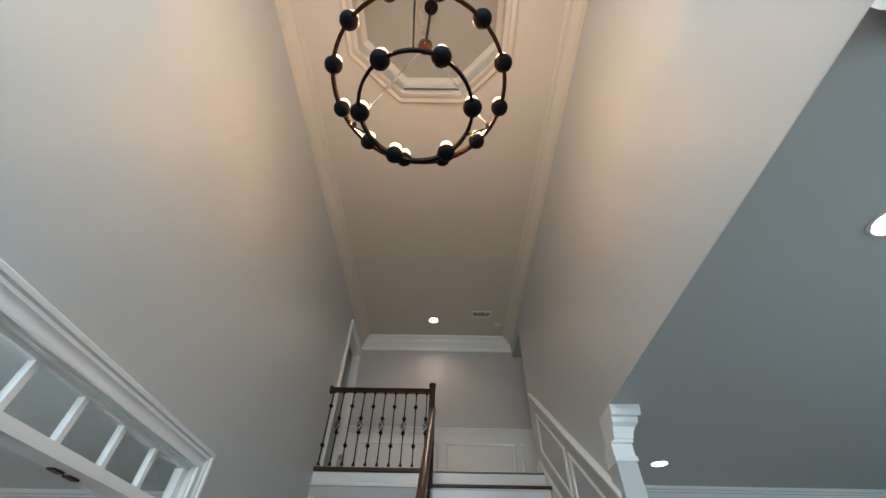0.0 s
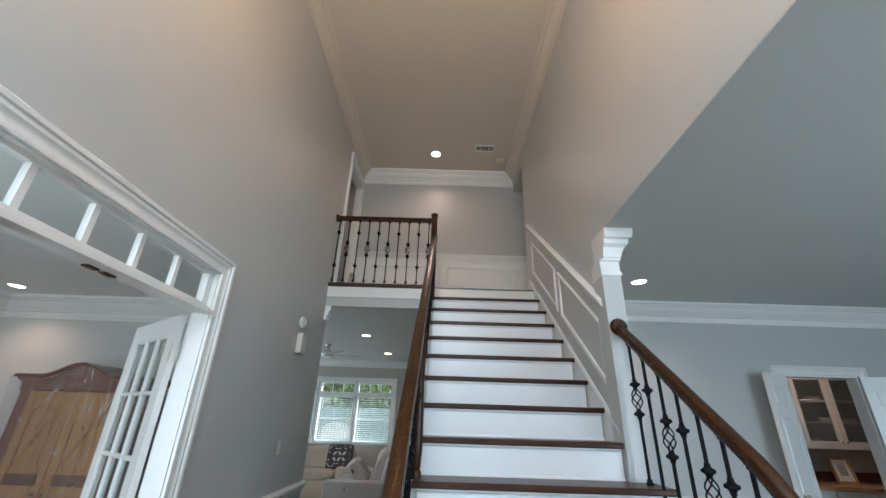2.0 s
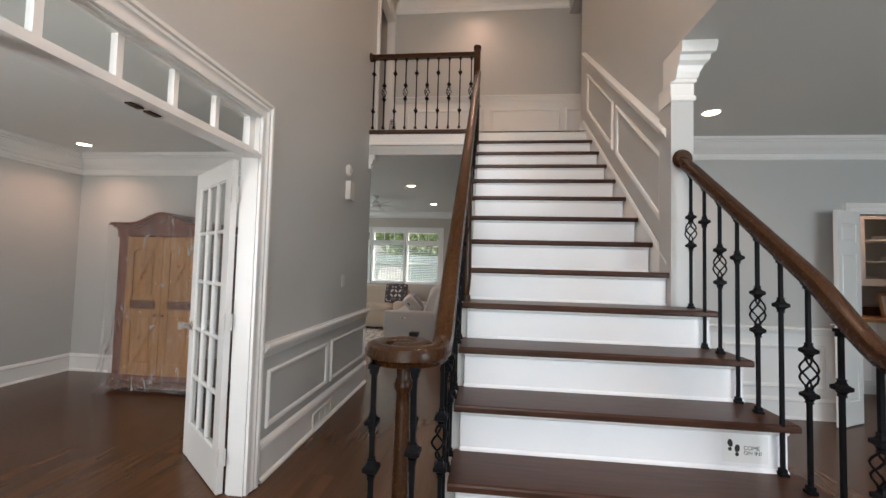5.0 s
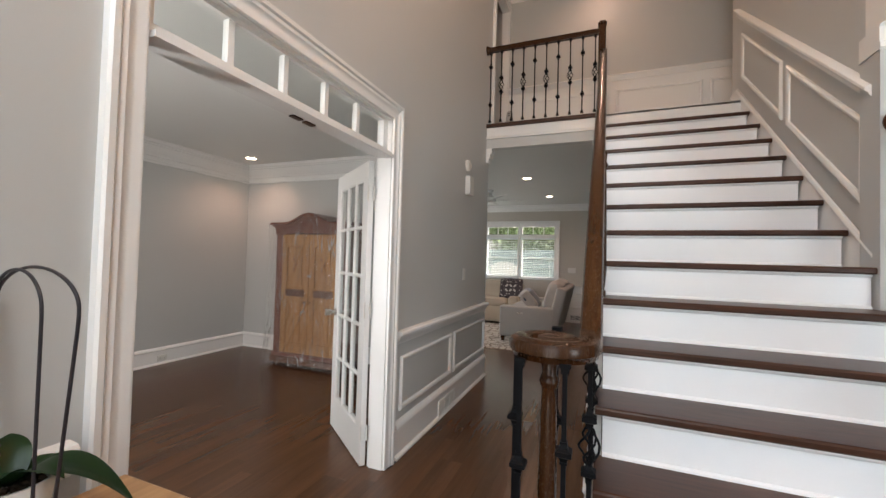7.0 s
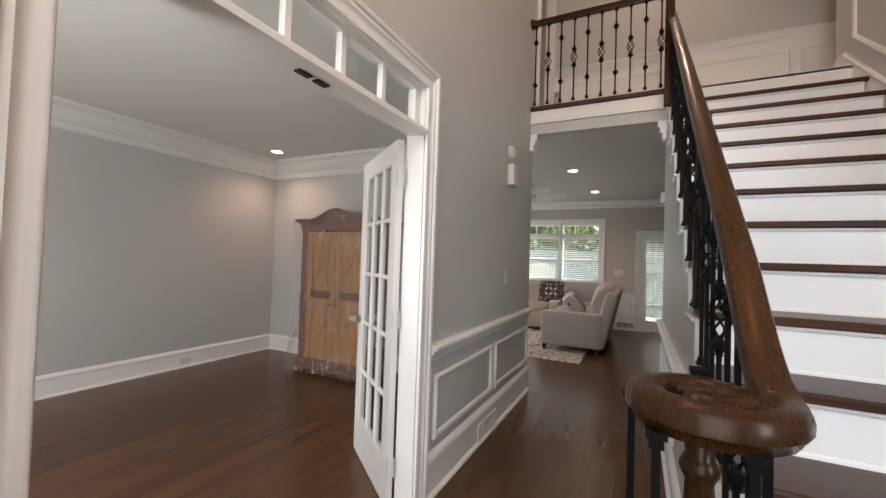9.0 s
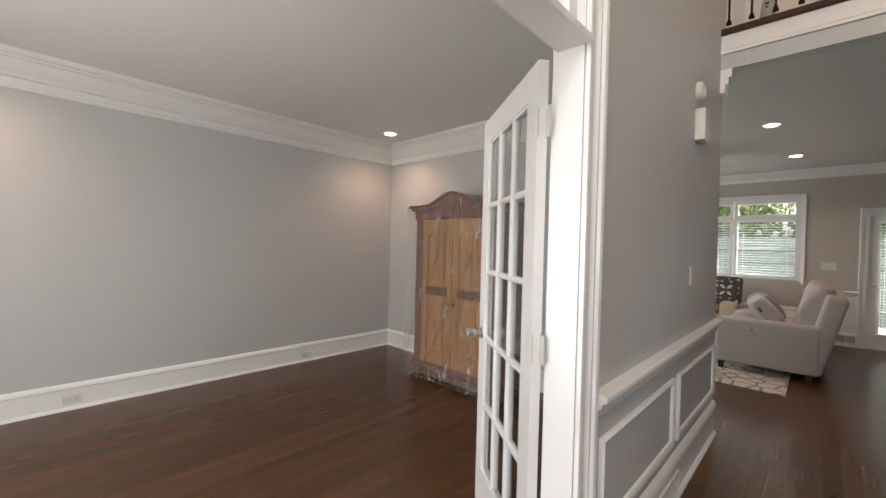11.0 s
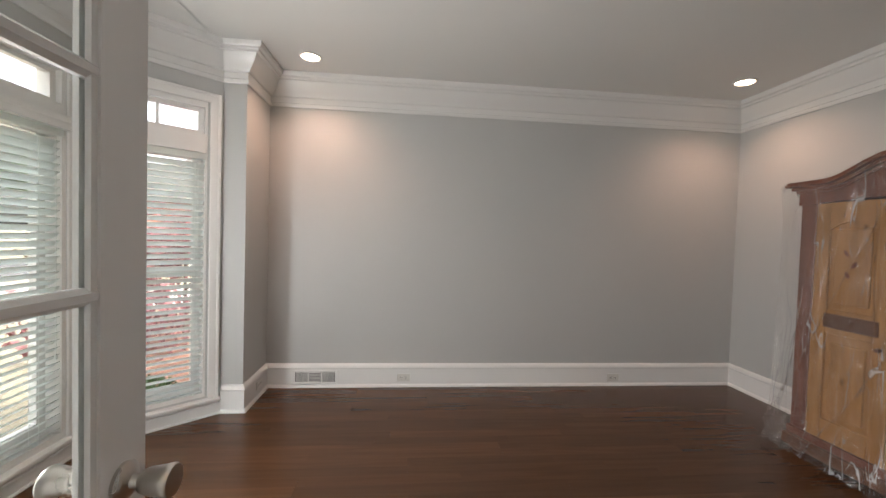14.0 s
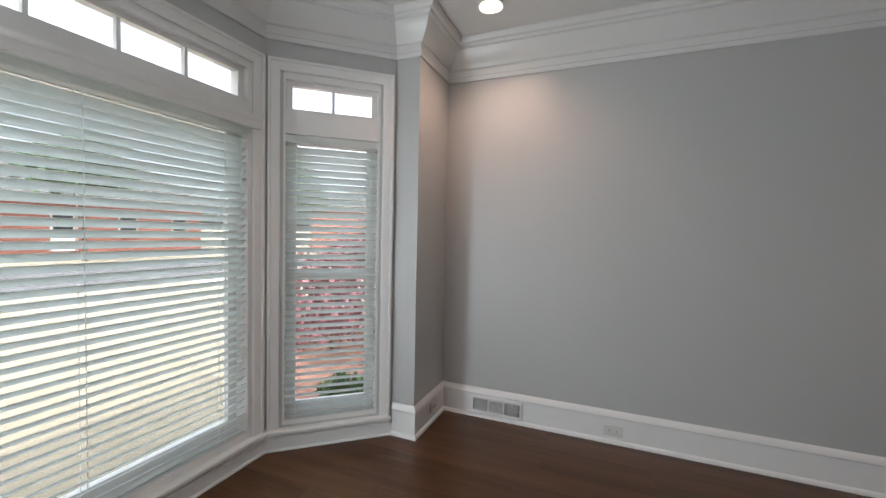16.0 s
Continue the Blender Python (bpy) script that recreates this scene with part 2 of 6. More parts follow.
BLIND = paint("blind_slat", (0.86, 0.86, 0.84), 0.45, 0.03, 8)
nb = BLIND.node_tree
tl, mb = nb.nodes.new("ShaderNodeBsdfTranslucent"), nb.nodes.new("ShaderNodeMixShader")
tl.inputs["Color"].default_value, mb.inputs[0].default_value = (0.88, 0.95, 0.94, 1), 0.5
nb.links.new(nb.nodes["Principled BSDF"].outputs[0], mb.inputs[1])
nb.links.new(tl.outputs[0], mb.inputs[2])
nb.links.new(mb.outputs[0], nb.nodes["Material Output"].inputs["Surface"])
BEIGE = paint("beige_wall_paint", (0.47, 0.43, 0.375), 0.45, 0.025, 1.5, 260, 0.04)
SOFA = paint("sofa_fabric", (0.40, 0.375, 0.35), 0.9, 0.06, 8, 500, 0.25)
TANSOFA = paint("tan_fabric", (0.42, 0.34, 0.26), 0.9, 0.06, 8, 500, 0.25)
LENS = glowing("lamp_lens", (1.0, 0.80, 0.58), 4.0)
BULB = glowing("bulb_glow", (1.0, 0.52, 0.20), 2.6)
OAK = wood("light_oak", (0.36, 0.20, 0.09), (0.52, 0.31, 0.15), 0.35, (12, 1, 12), 2.0)
POT = paint("white_pot", (0.80, 0.80, 0.79), 0.3, 0.02)
LEAF = paint("leaf", (0.018, 0.060, 0.014), 0.35, 0.25, 12, 60, 0.05)
SOIL = paint("bark_chips", (0.06, 0.035, 0.02), 0.9, 0.5, 60, 90, 0.6)
HOOP = paint("hoop_plastic", (0.018, 0.014, 0.018), 0.4, 0.1, 40)

# ---- mesh helpers ----


def box(bm, x0, x1, y0, y1, z0, z1, m=None):
    c = [(x, y, z) for x in (x0, x1) for y in (y0, y1) for z in (z0, z1)]
    v = [bm.verts.new(m @ Vector(p) if m else p) for p in c]
    for f in ((0, 1, 3, 2), (4, 6, 7, 5), (0, 4, 5, 1), (2, 3, 7, 6), (0, 2, 6, 4), (1, 5, 7, 3)):
        bm.faces.new([v[i] for i in f])
    return v


def bevel_box(bm, x0, x1, y0, y1, z0, z1, r=0.01, seg=2, m=None):
    b2 = bmesh.new()
    box(b2, x0, x1, y0, y1, z0, z1)
    bmesh.ops.bevel(b2, geom=b2.edges[:], offset=r, segments=seg, affect="EDGES", profile=0.5)
    add(bm, b2, m)


def add(bm, b2, m=None):
    if m:
        bmesh.ops.transform(b2, matrix=m, verts=b2.verts)
    me = bpy.data.meshes.new("t")
    b2.to_mesh(me)
    b2.free()
    bm.from_mesh(me)
    bpy.data.meshes.remove(me)


def prism(bm, pts, z0, z1):
    lo = [bm.verts.new((x, y, z0)) for x, y in pts]
    hi = [bm.verts.new((x, y, z1)) for x, y in pts]
    n = len(pts)
    bm.faces.new(lo[::-1])
    bm.faces.new(hi)
    for i in range(n):
        bm.faces.new((lo[i], lo[(i + 1) % n], hi[(i + 1) % n], hi[i]))


def lathe(bm, prof, at=(0, 0, 0), seg=20, m=None):
    """Turn a profile of (radius, height) about z."""
    rings = []
    for r, z in prof:
        ring = []
        for i in range(seg):
            a = 2 * math.pi * i / seg
            p = Vector((at[0] + r * math.cos(a), at[1] + r * math.sin(a), at[2] + z))
            ring.append(bm.verts.new(m @ p if m else p))
        rings.append(ring)
    for a, b in zip(rings, rings[1:]):
        for i in range(seg):
            bm.faces.new((a[i], a[(i + 1) % seg], b[(i + 1) % seg], b[i]))
    bm.faces.new(rings[0][::-1])
    bm.faces.new(rings[-1])


def mould(bm, p0, p1, prof, out, up=(0, 0, 1), m0=0.0, m1=0.0):
    """Run a profile of (out, up) from p0 to p1; m0, m1: how far each end shifts along the run per metre of out (mitres)."""
    p0, p1, out, up = Vector(p0), Vector(p1), Vector(out), Vector(up)
    d = (p1 - p0).normalized()
    a = [bm.verts.new(p0 + out * o + up * u + d * o * m0) for o, u in prof]
    b = [bm.verts.new(p1 + out * o + up * u + d * o * m1) for o, u in prof]
    n = len(prof)
    for i in range(n):
        bm.faces.new((a[i], a[(i + 1) % n], b[(i + 1) % n], b[i]))
    bm.faces.new(a[::-1])
    bm.faces.new(b)


def sweep(bm, path, prof, side0=None, closed=False):
    """Carry a closed profile of (across, up) along a path of points; it stays level across."""
    path = [Vector(p) for p in path]
    rings, n = [], len(path)
    for i, p in enumerate(path):
        t = (path[min(i + 1, n - 1)] - path[max(i - 1, 0)]).normalized()
        s = t.cross(Vector((0, 0, 1)))
        if side0:
            s = Vector(side0)
        s = s.normalized() if s.length > 1e-4 else Vector(side0 or (1, 0, 0))
        u = s.cross(t).normalized()
        rings.append([bm.verts.new(p + s * a + u * b) for a, b in prof])
    k = len(prof)
    for a, b in zip(rings, rings[1:]):
        for i in range(k):
            bm.faces.new((a[i], a[(i + 1) % k], b[(i + 1) % k], b[i]))
    bm.faces.new(rings[0][::-1])
    bm.faces.new(rings[-1])


def tube(bm, path, r=0.005, seg=8, side0=None):
    sweep(bm, path, [(r * math.cos(2 * math.pi * i / seg), r * math.sin(2 * math.pi * i / seg)) for i in range(seg)], side0)


def part(name, bm, mat, parent=None, label="", smooth=False):
    bmesh.ops.recalc_face_normals(bm, faces=bm.faces)
    me = bpy.data.meshes.new(name)
    bm.to_mesh(me)
    bm.free()
    me.materials.append(mat)
    if smooth:
        me.shade_smooth()
        me.set_sharp_from_angle(angle=radians(40))
    ob = new(name, me)
    if parent:
        ob.parent = parent
        ob.matrix_parent_inverse = parent.matrix_basis.inverted()
    if label:
        ob["label"] = label
    return ob


def thing(name, at, label, category, group=""):
    ob = new(name)
    ob.empty_display_size = 0.1
    ob.matrix_basis = pose(*at)
    return tagged(ob, label, category, group)


def structure(name, bm, mat, label, smooth=False):
    return tagged(part(name, bm, mat, None, "", smooth), label, name.split("_")[0], "", "structure")


def slab(bm, axis, c0, c1, a0, a1, z0, z1, holes=()):
    """A wall between c0 and c1 on axis, from a0 to a1 along the other, with holes (a, b, za, zb) cut through."""
    us = sorted({a0, a1, *[h[0] for h in holes], *[h[1] for h in holes]})
    for u0, u1 in zip(us, us[1:]):
        zs = [z0]
        for h in sorted(holes, key=lambda h: h[2]):
            if h[0] <= u0 and h[1] >= u1:
                zs += [h[2], h[3]]
        zs.append(z1)
        for za, zb in zip(zs[::2], zs[1::2]):
            if zb - za > 1e-4:
                if axis == "x":
                    box(bm, c0, c1, u0, u1, za, zb)
                else:
                    box(bm, u0, u1, c0, c1, za, zb)


# ---- the structure ----
XL, XLS = -1.44, -1.54            # entry face and study face of the wall between them
XR, XR2 = 1.10, 1.23              # entry face and dining face of the stair wall
YF = -1.0                         # front wall, inside
ZD = 2.78
Z1, ZU, ZT, ZS = 2.74, 3.0, 5.38, 2.69   # lower ceilings, upper floor, upper ceiling, study ceiling
YE = 4.87                         # end of the entry hall
DY0, DY1 = 0.962, 2.508           # study doorway
SX, SY0, SY1 = -5.14, 0.30, 4.665  # study far wall, front wall, back wall
LY, LX0, LX1 = 9.85, -5.0, 3.0    # living room window wall, sides
DX1, DYB = 6.2, 4.50              # dining room far wall, back wall
RISE, RUN, YTOP = 0.2, 0.255, 4.76


def wall(name, label, *slabs, mat=None):
    bm = bmesh.new()
    for s in slabs:
        slab(bm, *s)
    return structure(name, bm, mat or WALL, label)


wall("wall_entry_study", "smooth grey painted wall with a wide doorway",
     ("x", XLS, XL, YF, YE, 0, Z1, [(DY0, DY1, 0, 2.318)]),
     ("x", XLS, XL, YF, YE, Z1, ZT), ("x", XLS, XL, YE, 5.84, ZU, ZT, [(5.03, 5.80, ZU, 5.02)]))
# the front door and dining holes are unseen, added for the fill lamps
wall("wall_entry_front", "grey painted front wall", ("y", YF - 0.15, YF, XLS, DX1, 0, ZT + 0.4, [(-0.95, 0.6, 0, 2.1), (-1.05, 0.7, 2.9, 4.7), (2.4, 4.4, 0.6, 2.3)]))
wall("wall_stair", "tall grey painted wall beside the stairs",
     ("x", XR, XR2, YF, 5.10, ZD, ZT), ("x", XR, XR2, 5.10, 5.84, 5.06, ZT), ("x", XR, XR2, 2.86, 5.10, 0, ZD), ("x", XR, XR2, YF, 0.16, 0, ZD))
wall("wall_landing_back", "grey painted back wall of the upper landing", ("y", 5.84, 5.96, XLS - 1.5, 3.0, Z1 + 0.02, ZT))
wall("wall_study_back", "grey painted wall", ("y", SY1, SY1 + 0.12, SX - 0.12, XLS, 0, Z1 + 0.2))
wall("wall_study_far", "long blank grey painted wall", ("x", SX - 0.12, SX, SY0, SY1, 0, Z1))
wall("wall_dining_back", "grey painted wall with a pantry doorway", ("y", DYB, DYB + 0.12, XR2, DX1, 0, ZD, [(3.59, 4.42, 0, 2.05)]))
wall("wall_dining_far", "grey painted wall", ("x", DX1, DX1 + 0.12, YF, DYB, 0, ZD))
wall("wall_living", "beige grey painted walls of the living room",
     ("y", LY, LY + 0.14, LX0, LX1, 0, Z1, [(-3.72, -1.13, 0.95, 2.28), (-0.36, 0.38, 0, 2.0)]),
     # the hole in this side wall is unseen, added for the fill lamp
     ("x", LX0 - 0.12, LX0, SY1 + 0.12, LY, 0, Z1, [(6.2, 8.4, 0.75, 2.25)]), ("x", LX1, LX1 + 0.12, DYB + 0.12, LY, 0, Z1),
     mat=BEIGE)
wall("wall_pantry", "grey painted pantry walls", ("y", 6.05, 6.15, 2.4, DX1, 0, Z1), ("x", DX1, DX1 + 0.12, DYB + 0.12, 6.05, 0, Z1), ("x", 2.9, 3.0, DYB + 0.12, 6.05, 0, Z1))
wall("wall_landing_side", "grey painted wall of the upper hall", ("x", 2.6, 2.7, 4.0, 5.84, ZU, ZT), ("y", 4.0, 4.1, XR2, 2.6, ZU, ZT))
wall("wall_upper_room", "grey painted wall of the room above", ("x", XLS - 1.5, XLS - 1.4, 4.4, 5.84, ZU, ZT), ("y", 4.3, 4.4, XLS - 1.5, XLS, ZU, ZT))

# study front wall and bay
bm = bmesh.new()
slab(bm, "y", SY0 - 0.175, SY0, SX - 0.12, -4.65, 0, Z1)
slab(bm, "y", SY0 - 0.175, SY0, -1.90, XLS, 0, Z1)
structure("wall_study_front", bm, WALL, "grey painted wall at the side of a bay")


def bay_wall(name, a, b, holes, z1):
    """A wall of the bay from a to b (inner face), the room on the left of that way."""
    d = Vector((b[0] - a[0], b[1] - a[1], 0))
    m = Matrix.Translation((a[0], a[1], 0)) @ Matrix.Rotation(math.atan2(d.y, d.x), 4, "Z")
    bm = bmesh.new()
    slab(bm, "y", -0.14, 0, 0, d.length, 0, z1, holes)
    ob = structure(name, bm, WALL, "grey painted bay wall under and round a window")
    ob.matrix_basis = m
    return m, d.length


A0, A1, A2, A3 = (-4.65, 0.135), (-4.14, -0.45), (-2.41, -0.45), (-1.90, 0.135)
BAY = [bay_wall("wall_bay_side", A0, A1, [(0.10, 0.675, 0.145, 2.28)], Z1),
       bay_wall("wall_bay_front", A1, A2, [(0.085, 1.645, 0.125, 2.28)], Z1),
       bay_wall("wall_bay_other_side", A2, A3, [(0.10, 0.675, 0.145, 2.28)], Z1)]

# ceilings
bm = bmesh.new()
box(bm, SX - 0.12, XLS, SY0 - 0.175, SY1, ZS, ZS + 0.1)
prism(bm, [(-4.65, 0.135), (-4.85, -0.75), (-1.7, -0.75), (-1.90, 0.135)], ZS, ZS + 0.1)
structure("ceiling_study", bm, SCEIL, "flat grey-white painted ceiling")
bm = bmesh.new()
box(bm, XR + 0.001, DX1, YF, DYB, ZD - 0.004, ZD + 0.06)
structure("ceiling_dining", bm, CEIL, "flat pale grey painted ceiling")
bm = bmesh.new()
box(bm, LX0, LX1, YE, LY, Z1, Z1 + 0.1)
box(bm, LX0, XLS, SY1 + 0.12, YE, Z1, Z1 + 0.1)
box(bm, 2.4, DX1, DYB + 0.12, 6.05, Z1 - 0.005, Z1)
structure("ceiling_living", bm, CEIL, "flat pale grey painted ceiling")
# landing floor
bm = bmesh.new()
box(bm, XL, XR, YE - 0.11, 5.84, Z1 + 0.1, ZU)
box(bm, XLS - 1.5, XLS, 4.4, 5.84, Z1 + 0.1, ZU)
box(bm, XLS, XL, YE, 5.84, Z1 + 0.1, ZU)
box(bm, XR2, 2.6, 4.1, 5.84, Z1 + 0.1, ZU)
box(bm, XR, XR2, 5.10, 5.84, Z1 + 0.1, ZU)
structure("floor_landing", bm, TRIM, "upper landing")
# upper ceiling with an octagonal tray
TX, TY, TW, TC, TD = -0.185, 0.92, 0.65, 0.27, 0.26
octo = [(TX + sx * a, TY + sy * b) for sx, sy, a, b in ((1, 1, TC, TW), (-1, 1, TC, TW), (-1, 1, TW, TC), (-1, -1, TW, TC), (-1, -1, TC, TW), (1, -1, TC, TW), (1, -1, TW, TC), (1, 1, TW, TC))]
bm = bmesh.new()
box(bm, XLS - 1.5, 2.7, TY + TW, 5.96, ZT, ZT + 0.1)
box(bm, XLS, XR2, YF, TY - TW, ZT, ZT + 0.1)
box(bm, XLS, TX - TW, TY - TW, TY + TW, ZT, ZT + 0.1)
box(bm, TX + TW, XR2, TY - TW, TY + TW, ZT, ZT + 0.1)
for sx in (1, -1):
    for sy in (1, -1):
        tri = [(TX + sx * TW, TY + sy * TW), (TX + sx * TC, TY + sy * TW), (TX + sx * TW, TY + sy * TC)]
        prism(bm, tri if sx * sy > 0 else tri[::-1], ZT, ZT + 0.1)
for i in range(8):
    (x0, y0), (x1, y1) = octo[i], octo[(i + 1) % 8]
    v = [bm.verts.new(p) for p in ((x0, y0, ZT), (x1, y1, ZT), (x1, y1, ZT + TD), (x0, y0, ZT + TD))]
    bm.faces.new(v)
structure("ceiling_entry", bm, ECEIL, "high painted ceiling with an octagonal tray")
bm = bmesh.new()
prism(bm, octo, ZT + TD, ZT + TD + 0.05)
structure("ceiling_tray", bm, TRAY_TAUPE, "taupe panel in an octagonal ceiling tray")

# ---- floors: boards run with the hall; the pieces themselves come last ----
bm = bmesh.new()
box(bm, SX - 0.1, XLS, SY0, LY, -0.1, -0.006)
box(bm, XLS, DX1, YF, LY, -0.1, -0.006)
prism(bm, [(-4.65, SY0), (-4.65, 0.135), (-4.14, -0.45), (-2.41, -0.45), (-1.90, 0.135), (-1.90, SY0)][::-1], -0.1, -0.007)
structure("floor", bm, SUBFLOOR, "dark stained hardwood floor")

# ---- mouldings ----
CROWN = [(0, 0), (0.012, 0), (0.018, 0.006), (0.018, 0.022), (0.008, 0.027), (0.010, 0.062), (0.026, 0.066), (0.030, 0.076), (0.048, 0.088), (0.074, 0.112), (0.094, 0.142), (0.098, 0.152), (0.116, 0.155), (0.120, 0.168), (0.138, 0.172), (0.148, 0.186), (0.148, 0.20), (0, 0.20)]
BASE = [(0, 0), (0.030, 0), (0.030, 0.012), (0.022, 0.024), (0.016, 0.026), (0.016, 0.165), (0.024, 0.172), (0.022, 0.188), (0.010, 0.205), (0, 0.21)]
CHAIR = [(0, 0), (0.012, 0.004), (0.016, 0.03), (0.034, 0.05), (0.036, 0.062), (0.05, 0.07), (0.05, 0.085), (0.04, 0.095), (0, 0.098)]
CASING = [(0, 0), (0.016, 0), (0.02, 0.012), (0.016, 0.03), (0.018, 0.05), (0.024, 0.058), (0.022, 0.075), (0.032, 0.082), (0.034, 0.10), (0.026, 0.108), (0, 0.11)]


FLATCASE = [(0, 0), (0.010, 0), (0.015, 0.006), (0.015, 0.050), (0.024, 0.053), (0.026, 0.066), (0.020, 0.070), (0, 0.071)]


def scaled(prof, so=1.0, su=1.0):
    return [(o * so, u * su) for o, u in prof]


def runs(name, label, prof, z, pts, mat=TRIM, closed=False, ends=(0, 0)):
    """A moulding round a room along pts (in plan, the room on the left), mitred at the corners."""
    bm = bmesh.new()
    n = len(pts)
    segs = n if closed else n - 1

    def mitre(i):
        a, b, c = (Vector((*pts[k % n], 0)) for k in (i - 1, i, i + 1))
        d0, d1 = (b - a).normalized(), (c - b).normalized()
        ang = math.atan2(d0.cross(d1).z, d0.dot(d1))
        return math.tan(ang / 2)
    for i in range(segs):
        a, b = Vector((*pts[i], z)), Vector((*pts[(i + 1) % n], z))
        d = (b - a).normalized()
        out = Vector((-d.y, d.x, 0))
        m0 = mitre(i) if closed or i > 0 else ends[0]
        m1 = -mitre(i + 1) if closed or i < segs - 1 else ends[1]
        mould(bm, a, b, prof, out, (0, 0, 1), m0, m1)
    return structure(name, bm, mat, label, True)


study = [(XLS, SY1), (SX, SY1), (SX, SY0), (-4.65, SY0), (-4.65, 0.135), A1, A2, (-1.90, 0.135), (-1.90, SY0), (XLS, SY0)]
runs("trim_crown_study", "wide white crown moulding", [(o, u * 1.28) for o, u in CROWN], ZS - 0.256, study, CROWN_DIM, closed=True)
runs("baseboard_study", "tall white baseboard", BASE, 0, [(XLS, DY1 + 0.11), *study[:4], (-4.65, 0.135 + 0.012)])
runs("baseboard_bay", "low white baseboard under the bay windows", scaled(BASE, 1, 0.43), 0, study[4:8])
runs("baseboard_study_front", "tall white baseboard", BASE, 0, [(-1.90, 0.135 + 0.012), *study[8:10], (XLS, DY0 - 0.11)])
runs("trim_crown_entry", "white crown moulding under the high ceiling", scaled(CROWN, 0.95, 0.66), ZT - 0.132, [(XR, YF), (XR, 5.84)], ECEIL)
runs("trim_crown_entry_side", "white crown moulding under the high ceiling", scaled(CROWN, 0.95, 0.66), ZT - 0.132, [(XL, 5.84), (XL, YF)], ECEIL)
runs("trim_crown_landing", "deep white crown moulding at the landing's back wall", scaled(CROWN, 0.95, 1.15), ZT - 0.23, [(XR, 5.84), (XL, 5.84)], ends=(1, -1))
runs("trim_crown_dining", "white crown moulding", scaled(CROWN, 1, 1.05), ZD - 0.21, [(DX1, YF), (DX1, DYB), (XR2, DYB)])
runs("trim_crown_living", "white crown moulding", scaled(CROWN, 0.7, 0.75), Z1 - 0.15, [(LX1, DYB + 0.2), (LX1, LY), (LX0, LY), (LX0, SY1 + 0.2)])
runs("baseboard_dining", "white baseboard", BASE, 0, [(3.49, DYB), (XR2, DYB), (XR2, 2.72)])
runs("baseboard_living", "white baseboard", BASE, 0, [(-0.46, LY), (LX0, LY), (LX0, SY1 + 0.2)])
runs("trim_tray", "white crown moulding inside the ceiling tray", scaled(CROWN, 0.3, 0.3), ZT + TD - 0.06, octo, ECEIL, closed=True)
runs("trim_tray_lip", "white moulding round the ceiling tray", [(-0.10, -0.016), (-0.085, -0.026), (-0.05, -0.02), (-0.03, -0.032), (0.006, -0.034), (0.012, 0.03), (0.004, 0.05), (0, 0.05), (0, 0.0), (-0.10, 0.0)], ZT, octo, ECEIL, closed=True)
# ---- study doorway: lining, casing, transom, two glazed doors ----


def casing(bm, m, w0, w1, h, prof=CASING, sill=False):
    """Casing round an opening from w0 to w1 (local x) and up to h (local z); the wall's face is local y = 0, the room at -y."""
    def put(a, b, up, m0, m1):
        b2 = bmesh.new()
        mould(b2, a, b, prof, (0, -1, 0), up)
        # mitre by shifting the outer verts along the run
        d = (Vector(b) - Vector(a)).normalized()
        n = len(prof)
        b2.verts.ensure_lookup_table()
        for i, v in enumerate(b2.verts):
            u = prof[i % n][1]
            v.co += d * u * (m0 if i < n else m1)
        add(bm, b2, m)
    z0 = sill if sill else 0.0
    k = -1.0 if sill else 0.0
    put((w0, 0, z0), (w0, 0, h), (-1, 0, 0), k, 1.0)
    put((w1, 0, h), (w1, 0, z0), (1, 0, 0), -1.0, -k)
    put((w0, 0, h), (w1, 0, h), (0, 0, 1), -1.0, 1.0)


def lining(bm, m, w0, w1, z0, h, y0, y1, t=0.02):
    box(bm, w0, w0 + t, y0, y1, z0, h, m)
    box(bm, w1 - t, w1, y0, y1, z0, h, m)
    box(bm, w0 + t, w1 - t, y0, y1, h - t, h, m)


FOY = pose(XL, 0, 0, 0, 0, 90)     # local x along +y, local -y into the entry
STU = pose(XLS, 0, 0, 0, 0, -90)   # local x along -y, local -y into the study
bm = bmesh.new()
casing(bm, FOY, DY0 + 0.012, DY1 - 0.012, 2.305)
casing(bm, STU, -DY1 + 0.012, -DY0 - 0.012, 2.305)
lining(bm, FOY, DY0, DY1, 0, 2.318, 0.001, XL - XLS - 0.001)
structure("trim_study_doorway", bm, TRIM, "white moulded casing round a double doorway", True)
transom = thing("transom_window", (-1.49, (DY0 + DY1) / 2, 2.05), "white five-pane transom window over the doorway", "window")
tagged(transom, kind="structure")
bm = bmesh.new()
y0, y1 = DY0 + 0.02, DY1 - 0.02
box(bm, XLS + 0.004, XL - 0.004, y0, y1, 2.045, 2.085)
box(bm, XL - 0.03, XL + 0.026, y0 + 0.004, y1 - 0.004, 2.040, 2.062)
for a, b, c, d in ((y0, y1, 2.085, 2.105), (y0, y1, 2.280, 2.298), (y0, y0 + 0.03, 2.105, 2.280), (y1 - 0.055, y1, 2.105, 2.280)):
    box(bm, -1.51, -1.47, a, b, c, d)
part("window_frame", bm, TRIM, transom)
for dy in (-0.045, 0.045):
    bm = bmesh.new()
    box(bm, -1.525, -1.495, 1.735 + dy - 0.032, 1.735 + dy + 0.032, 2.0375, 2.0445)
    part("strike_plate", bm, TREAD, transom, "small brown strike plate")
pw = (y1 - y0 - 0.085) / 5
